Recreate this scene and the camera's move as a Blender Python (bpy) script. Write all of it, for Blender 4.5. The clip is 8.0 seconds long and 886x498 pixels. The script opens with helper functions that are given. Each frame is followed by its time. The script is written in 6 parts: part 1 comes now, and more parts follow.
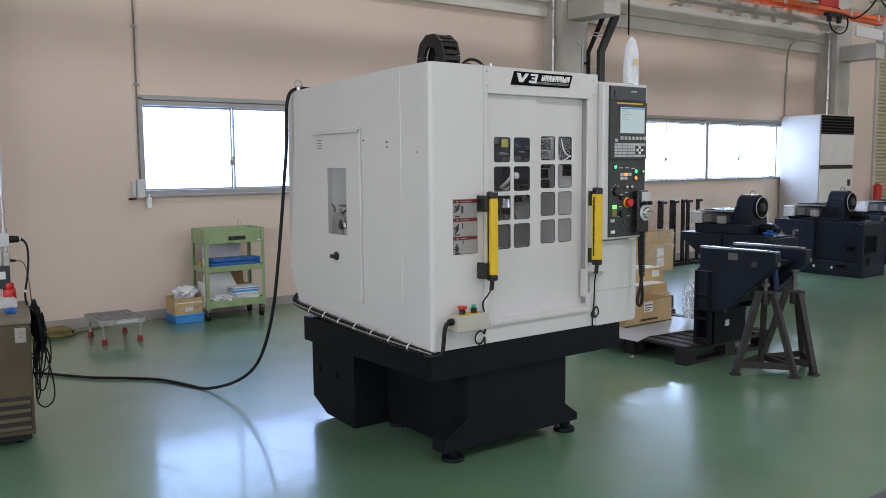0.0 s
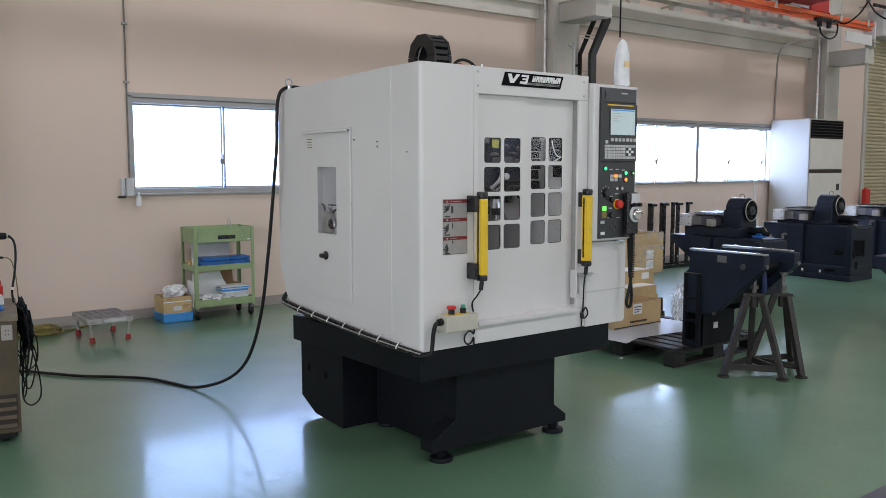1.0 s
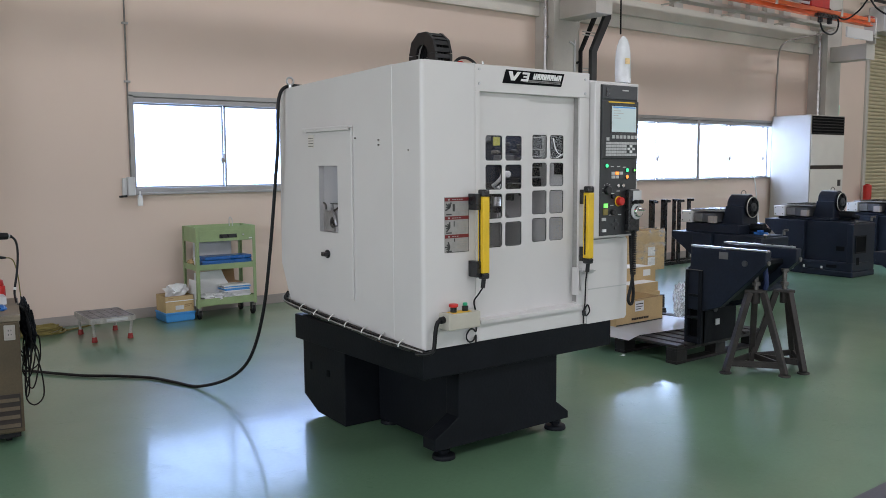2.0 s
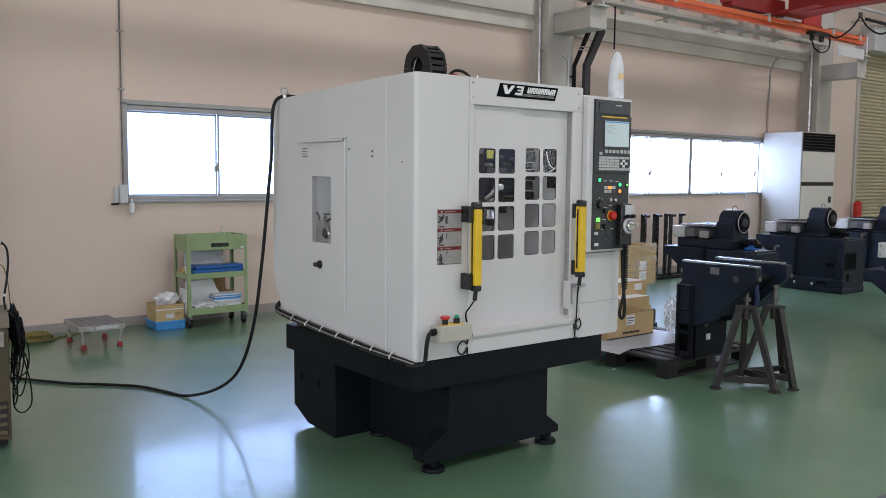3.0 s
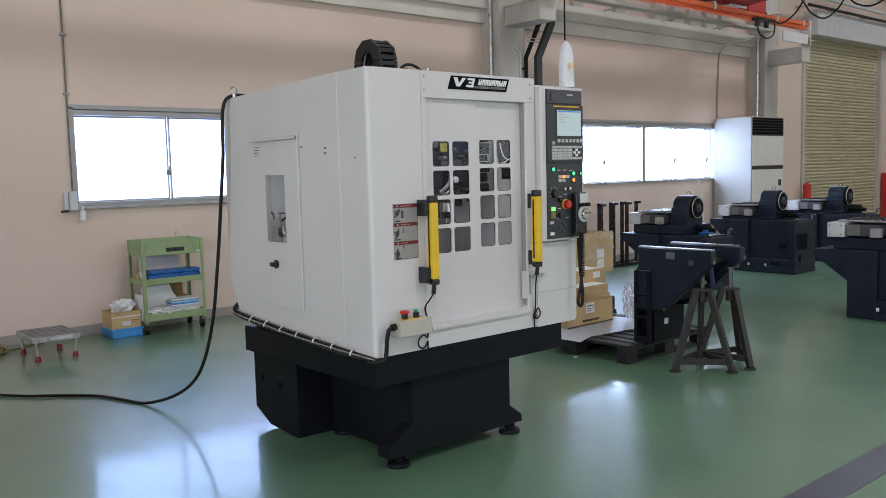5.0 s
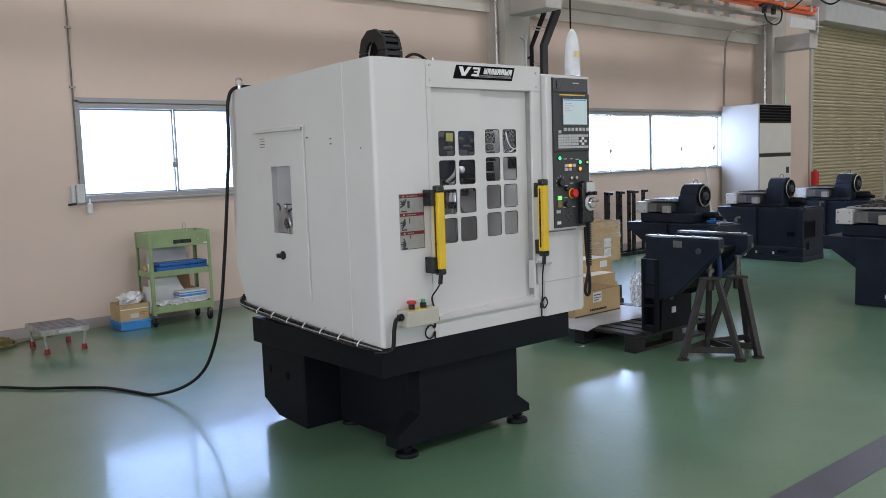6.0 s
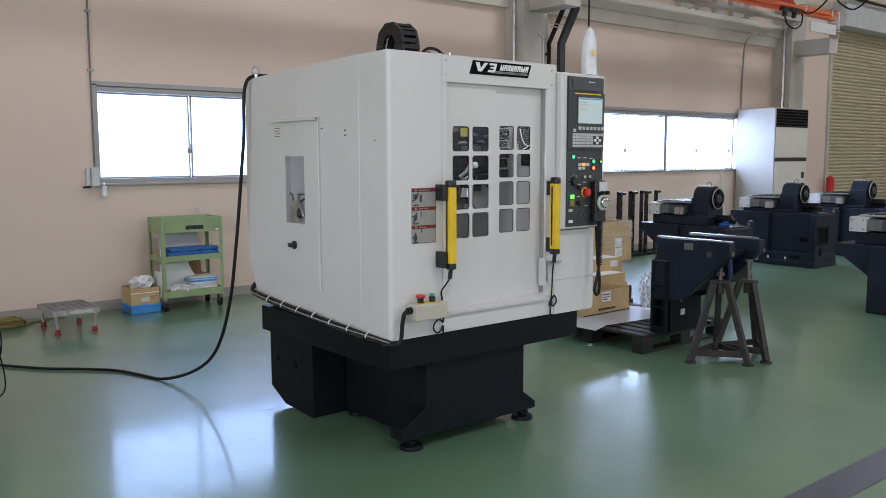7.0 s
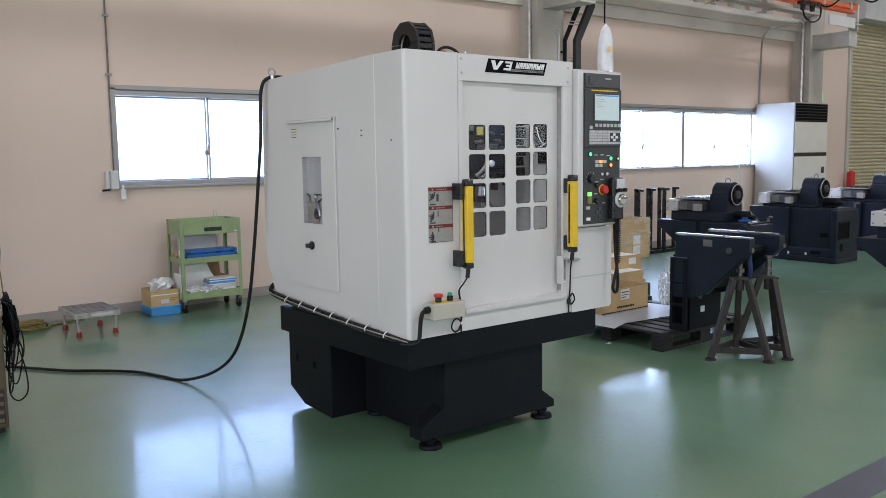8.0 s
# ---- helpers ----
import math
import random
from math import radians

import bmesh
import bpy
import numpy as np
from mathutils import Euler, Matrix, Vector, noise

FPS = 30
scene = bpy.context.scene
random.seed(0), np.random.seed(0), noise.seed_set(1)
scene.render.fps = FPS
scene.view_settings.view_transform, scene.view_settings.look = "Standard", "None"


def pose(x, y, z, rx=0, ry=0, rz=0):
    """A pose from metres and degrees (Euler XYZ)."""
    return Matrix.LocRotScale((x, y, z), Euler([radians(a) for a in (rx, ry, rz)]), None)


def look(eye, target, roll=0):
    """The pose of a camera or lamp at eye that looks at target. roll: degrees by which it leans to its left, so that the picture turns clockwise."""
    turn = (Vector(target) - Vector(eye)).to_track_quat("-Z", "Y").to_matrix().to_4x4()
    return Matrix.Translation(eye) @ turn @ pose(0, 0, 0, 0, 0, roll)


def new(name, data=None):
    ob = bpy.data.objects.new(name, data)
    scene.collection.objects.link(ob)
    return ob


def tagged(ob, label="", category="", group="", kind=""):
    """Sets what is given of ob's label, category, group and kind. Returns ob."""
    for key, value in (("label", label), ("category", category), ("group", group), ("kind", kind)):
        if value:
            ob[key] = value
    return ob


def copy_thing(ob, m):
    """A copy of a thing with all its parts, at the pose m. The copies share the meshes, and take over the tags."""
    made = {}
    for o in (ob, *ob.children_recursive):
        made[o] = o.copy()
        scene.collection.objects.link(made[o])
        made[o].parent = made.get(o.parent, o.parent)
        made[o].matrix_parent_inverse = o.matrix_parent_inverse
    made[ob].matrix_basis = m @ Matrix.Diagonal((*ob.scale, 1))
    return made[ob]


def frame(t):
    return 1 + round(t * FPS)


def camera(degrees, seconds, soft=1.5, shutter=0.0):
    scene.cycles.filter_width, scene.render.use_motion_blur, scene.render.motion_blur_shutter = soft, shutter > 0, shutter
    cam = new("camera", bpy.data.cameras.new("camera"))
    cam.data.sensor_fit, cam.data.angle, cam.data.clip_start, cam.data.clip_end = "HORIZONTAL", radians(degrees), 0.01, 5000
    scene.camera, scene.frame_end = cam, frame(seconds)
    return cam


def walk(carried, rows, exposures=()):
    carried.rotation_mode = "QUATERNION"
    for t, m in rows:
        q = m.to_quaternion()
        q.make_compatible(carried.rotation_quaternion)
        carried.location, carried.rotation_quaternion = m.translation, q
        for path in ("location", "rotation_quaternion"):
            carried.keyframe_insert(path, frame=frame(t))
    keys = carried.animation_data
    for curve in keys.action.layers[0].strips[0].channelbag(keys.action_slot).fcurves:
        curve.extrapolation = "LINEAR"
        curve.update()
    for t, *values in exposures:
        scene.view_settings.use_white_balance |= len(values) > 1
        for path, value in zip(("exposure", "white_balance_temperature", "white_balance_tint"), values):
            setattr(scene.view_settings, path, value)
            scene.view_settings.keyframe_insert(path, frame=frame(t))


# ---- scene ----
cam = camera(55.5, 8.0, soft=0.8)
PATH = [
    (0, (-2.3354, -3.2316, 1.5049), (-1.1469, -1.6351, 1.3075), -0.51),
    (0.5, (-2.3299, -3.2301, 1.4978), (-1.1414, -1.6327, 1.3078), -0.26),
    (1, (-2.3305, -3.2331, 1.4979), (-1.1242, -1.6497, 1.3036), -0.02),
    (1.2, (-2.3315, -3.2321, 1.4989), (-1.1343, -1.6427, 1.2976), -0.12),
    (2.3, (-2.3348, -3.2332, 1.4996), (-1.1283, -1.6503, 1.3027), -0.32),
    (2.5, (-2.3358, -3.2322, 1.5006), (-1.1272, -1.6502, 1.3097), -0.02),
    (3, (-2.3375, -3.2336, 1.5026), (-1.1169, -1.6586, 1.3301), 0.47),
    (3.5, (-2.3362, -3.2388, 1.4970), (-1.0959, -1.6784, 1.3329), 0.14),
    (4, (-2.3310, -3.2420, 1.4976), (-1.0615, -1.7057, 1.3297), -0.75),
    (4.5, (-2.3242, -3.2427, 1.4912), (-1.0325, -1.7264, 1.3110), -1.75),
    (4.7, (-2.3222, -3.2417, 1.4922), (-1.0274, -1.7283, 1.3100), -1.55),
    (5.8, (-2.3189, -3.2385, 1.4878), (-1.0361, -1.7156, 1.3006), -1.54),
    (6, (-2.3169, -3.2375, 1.4888), (-1.0385, -1.7131, 1.2837), -1.94),
    (6.5, (-2.3173, -3.2414, 1.4945), (-1.0495, -1.7093, 1.2815), -0.57),
    (7, (-2.3229, -3.2445, 1.4948), (-1.0651, -1.7051, 1.2754), -0.14),
    (7.5, (-2.3261, -3.2428, 1.4954), (-1.0868, -1.6888, 1.2730), -0.71),
    (8, (-2.3202, -3.2418, 1.4927), (-1.0947, -1.6767, 1.2722), -0.85),
]
walk(cam, [(t, look(eye, target, roll)) for t, eye, target, roll in PATH],
     exposures=[(0.0, 0.0), (7.4, 0.0), (8.0, 0.125)])

# ---- light ----
world = bpy.data.worlds.new("world")
scene.world = world
world.use_nodes = True
wn, wl = world.node_tree.nodes, world.node_tree.links
sky = wn.new("ShaderNodeTexSky")
sky.sky_type, sky.sun_disc, sky.sun_elevation, sky.sun_rotation = "NISHITA", False, radians(50), radians(200)
wl.new(sky.outputs[0], wn["Background"].inputs[0])
wn["Background"].inputs[1].default_value = 0.1


def area_lamp(name, x, y, z, rx, ry, rz, w, h, watts, colour):
    data = bpy.data.lights.new(name, "AREA")
    data.shape, data.size, data.size_y, data.energy, data.color = "RECTANGLE", w, h, watts, colour
    ob = new(name, data)
    ob.matrix_world = pose(x, y, z, rx, ry, rz)
    return ob


WARM, DAY = (0.955, 0.955, 1.02), (0.86, 0.92, 1.02)
CEILING_Z = 6.6
LAMP_XY = [(x, y) for x in (1.6, 7.0, 12.4, 17.8) for y in (2.0, -5.0)] + [(-3.0, -5.0)]
for lx, ly in LAMP_XY:
    area_lamp("ceiling_lamp_light", lx, ly, CEILING_Z - 0.42, 0, 0, 0, 1.2, 0.5, 54 if ly > 0 else 100, WARM)
area_lamp("work_lamp_light", 0.58, 0.12, 1.848, 0, 0, 0, 0.7, 0.03, 3.4, (0.95, 0.97, 1.0))
area_lamp("work_lamp_light", 0.25, 1.05, 1.845, 0, 0, 0, 0.3, 0.03, 3.2, (0.95, 0.97, 1.0))
SOUTH_WINDOWS = (-5.5, 0.0, 5.5, 11.0, 16.5)
for lx in SOUTH_WINDOWS:
    area_lamp("south_window_light", lx, -9.05, 2.6, 90, 0, 0, 3.6, 2.2, 58, DAY)
# made-up fill from unseen west windows, brightening the machine's left side
for ly in (-5.5, -0.5):
    area_lamp("west_fill_light", -8.95, ly, 2.6, 90, 0, -90, 3.2, 2.2, 175, DAY)


# ---- materials ----
def mat(name, colour, rough=0.5, metal=0.0, var=0.12, scale=6.0, bump=0.0, fine=90.0, rough_var=0.1, coat=0.0, piece=0.0, spec=0.5):
    """A painted, cast or bare surface: colour uneven at two scales, gloss uneven, fine relief."""
    m = bpy.data.materials.new(name)
    m.use_nodes = True
    n, l = m.node_tree.nodes, m.node_tree.links
    p = n["Principled BSDF"]
    tc = n.new("ShaderNodeTexCoord")
    big, small = n.new("ShaderNodeTexNoise"), n.new("ShaderNodeTexNoise")
    for tex, s in ((big, scale), (small, fine)):
        tex.inputs["Scale"].default_value, tex.inputs["Detail"].default_value = s, 5
        l.new(tc.outputs["Object"], tex.inputs["Vector"])
    ramp = n.new("ShaderNodeMapRange")
    ramp.inputs["From Min"].default_value, ramp.inputs["From Max"].default_value = 0.3, 0.7
    ramp.inputs["To Min"].default_value, ramp.inputs["To Max"].default_value = 1 - var, 1 + var
    l.new(big.outputs["Fac"], ramp.inputs["Value"])
    grain = n.new("ShaderNodeMapRange")
    grain.inputs["From Min"].default_value, grain.inputs["From Max"].default_value = 0.3, 0.7
    grain.inputs["To Min"].default_value, grain.inputs["To Max"].default_value = 1 - var * 0.4, 1 + var * 0.4
    l.new(small.outputs["Fac"], grain.inputs["Value"])
    mul = n.new("ShaderNodeMath")
    mul.operation = "MULTIPLY"
    l.new(ramp.outputs[0], mul.inputs[0]), l.new(grain.outputs[0], mul.inputs[1])
    last = mul.outputs[0]
    if piece:
        info, pr = n.new("ShaderNodeObjectInfo"), n.new("ShaderNodeMapRange")
        pr.inputs["To Min"].default_value, pr.inputs["To Max"].default_value = 1 - piece, 1 + piece
        mul2 = n.new("ShaderNodeMath")
        mul2.operation = "MULTIPLY"
        l.new(info.outputs["Random"], pr.inputs["Value"]), l.new(pr.outputs[0], mul2.inputs[0]), l.new(last, mul2.inputs[1])
        last = mul2.outputs[0]
    tint = n.new("ShaderNodeVectorMath")
    tint.operation = "SCALE"
    tint.inputs[0].default_value = colour
    l.new(last, tint.inputs["Scale"])
    l.new(tint.outputs[0], p.inputs["Base Color"])
    rr = n.new("ShaderNodeMapRange")
    rr.inputs["To Min"].default_value, rr.inputs["To Max"].default_value = max(rough - rough_var, 0.02), min(rough + rough_var, 1)
    l.new(big.outputs["Fac"], rr.inputs["Value"])
    l.new(rr.outputs[0], p.inputs["Roughness"])
    p.inputs["Metallic"].default_value = metal
    p.inputs["Coat Weight"].default_value = coat
    p.inputs["Specular IOR Level"].default_value = spec
    if bump:
        b = n.new("ShaderNodeBump")
        b.inputs["Strength"].default_value, b.inputs["Distance"].default_value = 1.0, bump
        l.new(small.outputs["Fac"], b.inputs["Height"])
        l.new(b.outputs[0], p.inputs["Normal"])
    return m


def glow(name, colour, strength):
    m = bpy.data.materials.new(name)
    m.use_nodes = True
    p = m.node_tree.nodes["Principled BSDF"]
    p.inputs["Base Color"].default_value = (*colour, 1)
    p.inputs["Emission Color"].default_value, p.inputs["Emission Strength"].default_value = (*colour, 1), strength
    return m


def glass(name, colour=(1, 1, 1), rough=0.02, clear=0.85, gloss=0.05):
    """Thin pane: part clear, part gloss."""
    m = bpy.data.materials.new(name)
    m.use_nodes = True
    n, l = m.node_tree.nodes, m.node_tree.links
    n.remove(n["Principled BSDF"])
    tr, gl, fr, mx = (n.new("ShaderNode" + k) for k in ("BsdfTransparent", "BsdfGlossy", "LayerWeight", "MixShader"))
    fr.inputs["Blend"].default_value = 0.5
    steep, base = n.new("ShaderNodeMath"), n.new("ShaderNodeMath")
    steep.operation, base.operation = "POWER", "MULTIPLY_ADD"
    steep.inputs[1].default_value, base.inputs[1].default_value, base.inputs[2].default_value = 5.0, 0.9, gloss
    tr.inputs[0].default_value = (*[c * clear for c in colour], 1)
    gl.inputs["Roughness"].default_value = rough
    l.new(fr.outputs["Facing"], steep.inputs[0]), l.new(steep.outputs[0], base.inputs[0]), l.new(base.outputs[0], mx.inputs[0])
    mx.inputs[0].default_value = 0.1
    l.new(base.outputs[0], mx.inputs[0]), l.new(tr.outputs[0], mx.inputs[1]), l.new(gl.outputs[0], mx.inputs[2])
    l.new(mx.outputs[0], n["Material Output"].inputs[0])
    return m


def plastic_film(name, clear, milky):
    """Crinkled clear plastic film: mostly see-through, glossy and milky in the creases, whose white doubles as painted
    highlights.
    """
    m = mat(name, (0.88, 0.89, 0.92), 0.15, 0, 0.08, 14.0, 0.003, 9)
    n, l = m.node_tree.nodes, m.node_tree.links
    tr, mx, crease, amount = n.new("ShaderNodeBsdfTransparent"), n.new("ShaderNodeMixShader"), n.new("ShaderNodeTexNoise"), n.new("ShaderNodeMapRange")
    crease.inputs["Scale"].default_value, crease.inputs["Detail"].default_value = 6.0, 2
    for key, value in (("From Min", 0.46), ("From Max", 0.68), ("To Min", 1 - clear), ("To Max", milky)):
        amount.inputs[key].default_value = value
    l.new(crease.outputs["Fac"], amount.inputs["Value"]), l.new(amount.outputs[0], mx.inputs[0])
    l.new(tr.outputs[0], mx.inputs[1]), l.new(n["Principled BSDF"].outputs[0], mx.inputs[2])
    l.new(mx.outputs[0], n["Material Output"].inputs[0])
    return m


def floor_paint():
    """Glossy green epoxy, slightly wavy, with scuffs and duller patches."""
    m = mat("green_epoxy", (0.114, 0.208, 0.126), 0.2, 0, 0.12, 0.9, 0, 40, 0.05, spec=0.72)
    n, l = m.node_tree.nodes, m.node_tree.links
    p = n["Principled BSDF"]
    tc = n.new("ShaderNodeTexCoord")
    wave, scuff = (n.new("ShaderNodeTexNoise") for _ in range(2))
    for tex, s, d in ((wave, 3.0, 2), (scuff, 1.6, 6)):
        tex.inputs["Scale"].default_value, tex.inputs["Detail"].default_value = s, d
        l.new(tc.outputs["Object"], tex.inputs["Vector"])
    b1 = n.new("ShaderNodeBump")
    b1.inputs["Strength"].default_value, b1.inputs["Distance"].default_value = 0.4, 0.0010
    l.new(wave.outputs["Fac"], b1.inputs["Height"])
    rr = n.new("ShaderNodeMapRange")
    rr.inputs["From Min"].default_value, rr.inputs["From Max"].default_value = 0.35, 0.75
    rr.inputs["To Min"].default_value, rr.inputs["To Max"].default_value = 0.31, 0.38
    l.new(scuff.outputs["Fac"], rr.inputs["Value"]), l.new(rr.outputs[0], p.inputs["Roughness"])
    p.inputs["Coat Weight"].default_value, p.inputs["Coat Roughness"].default_value, p.inputs["Coat IOR"].default_value = 0.5, 0.12, 1.5
    # rubbed and scratched top coat
    scratch, streak, worn = n.new("ShaderNodeTexNoise"), n.new("ShaderNodeMapping"), n.new("ShaderNodeMapRange")
    streak.inputs["Scale"].default_value, streak.inputs["Rotation"].default_value = (6.0, 1.2, 1.0), (0, 0, 0.9)
    scratch.inputs["Scale"].default_value, scratch.inputs["Detail"].default_value = 2.4, 8
    l.new(tc.outputs["Object"], streak.inputs["Vector"]), l.new(streak.outputs[0], scratch.inputs["Vector"])
    for key, value in (("From Min", 0.42), ("From Max", 0.70), ("To Min", 0.085), ("To Max", 0.18)):
        worn.inputs[key].default_value = value
    l.new(scratch.outputs["Fac"], worn.inputs["Value"]), l.new(worn.outputs[0], p.inputs["Coat Roughness"])
    # thin curved scratches and trowel marks, in patches
    curl, where, near, patch, both = (n.new("ShaderNode" + k) for k in ("TexNoise", "TexNoise", "Math", "MapRange", "Math"))
    squash = n.new("ShaderNodeMapping")
    squash.inputs["Scale"].default_value, squash.inputs["Rotation"].default_value = (5.0, 16.0, 1.0), (0, 0, -0.5)
    l.new(tc.outputs["Object"], squash.inputs["Vector"]), l.new(squash.outputs[0], curl.inputs["Vector"]), l.new(tc.outputs["Object"], where.inputs["Vector"])
    curl.inputs["Scale"].default_value, curl.inputs["Detail"].default_value = 1.3, 1
    where.inputs["Scale"].default_value, where.inputs["Detail"].default_value = 4.0, 3
    near.operation, near.inputs[1].default_value, near.inputs[2].default_value = "COMPARE", 0.5, 0.022
    l.new(curl.outputs["Fac"], near.inputs[0])
    for key, value in (("From Min", 0.56), ("From Max", 0.60), ("To Min", 0.0), ("To Max", 1.0)):
        patch.inputs[key].default_value = value
    l.new(where.outputs["Fac"], patch.inputs["Value"])
    both.operation = "MULTIPLY"
    l.new(near.outputs[0], both.inputs[0]), l.new(patch.outputs[0], both.inputs[1])
    b2 = n.new("ShaderNodeBump")
    b2.inputs["Strength"].default_value, b2.inputs["Distance"].default_value = 0.6, 0.0018
    l.new(both.outputs[0], b2.inputs["Height"]), l.new(b1.outputs[0], b2.inputs["Normal"]), l.new(b2.outputs[0], p.inputs["Coat Normal"]), l.new(b2.outputs[0], p.inputs["Normal"])
    return m


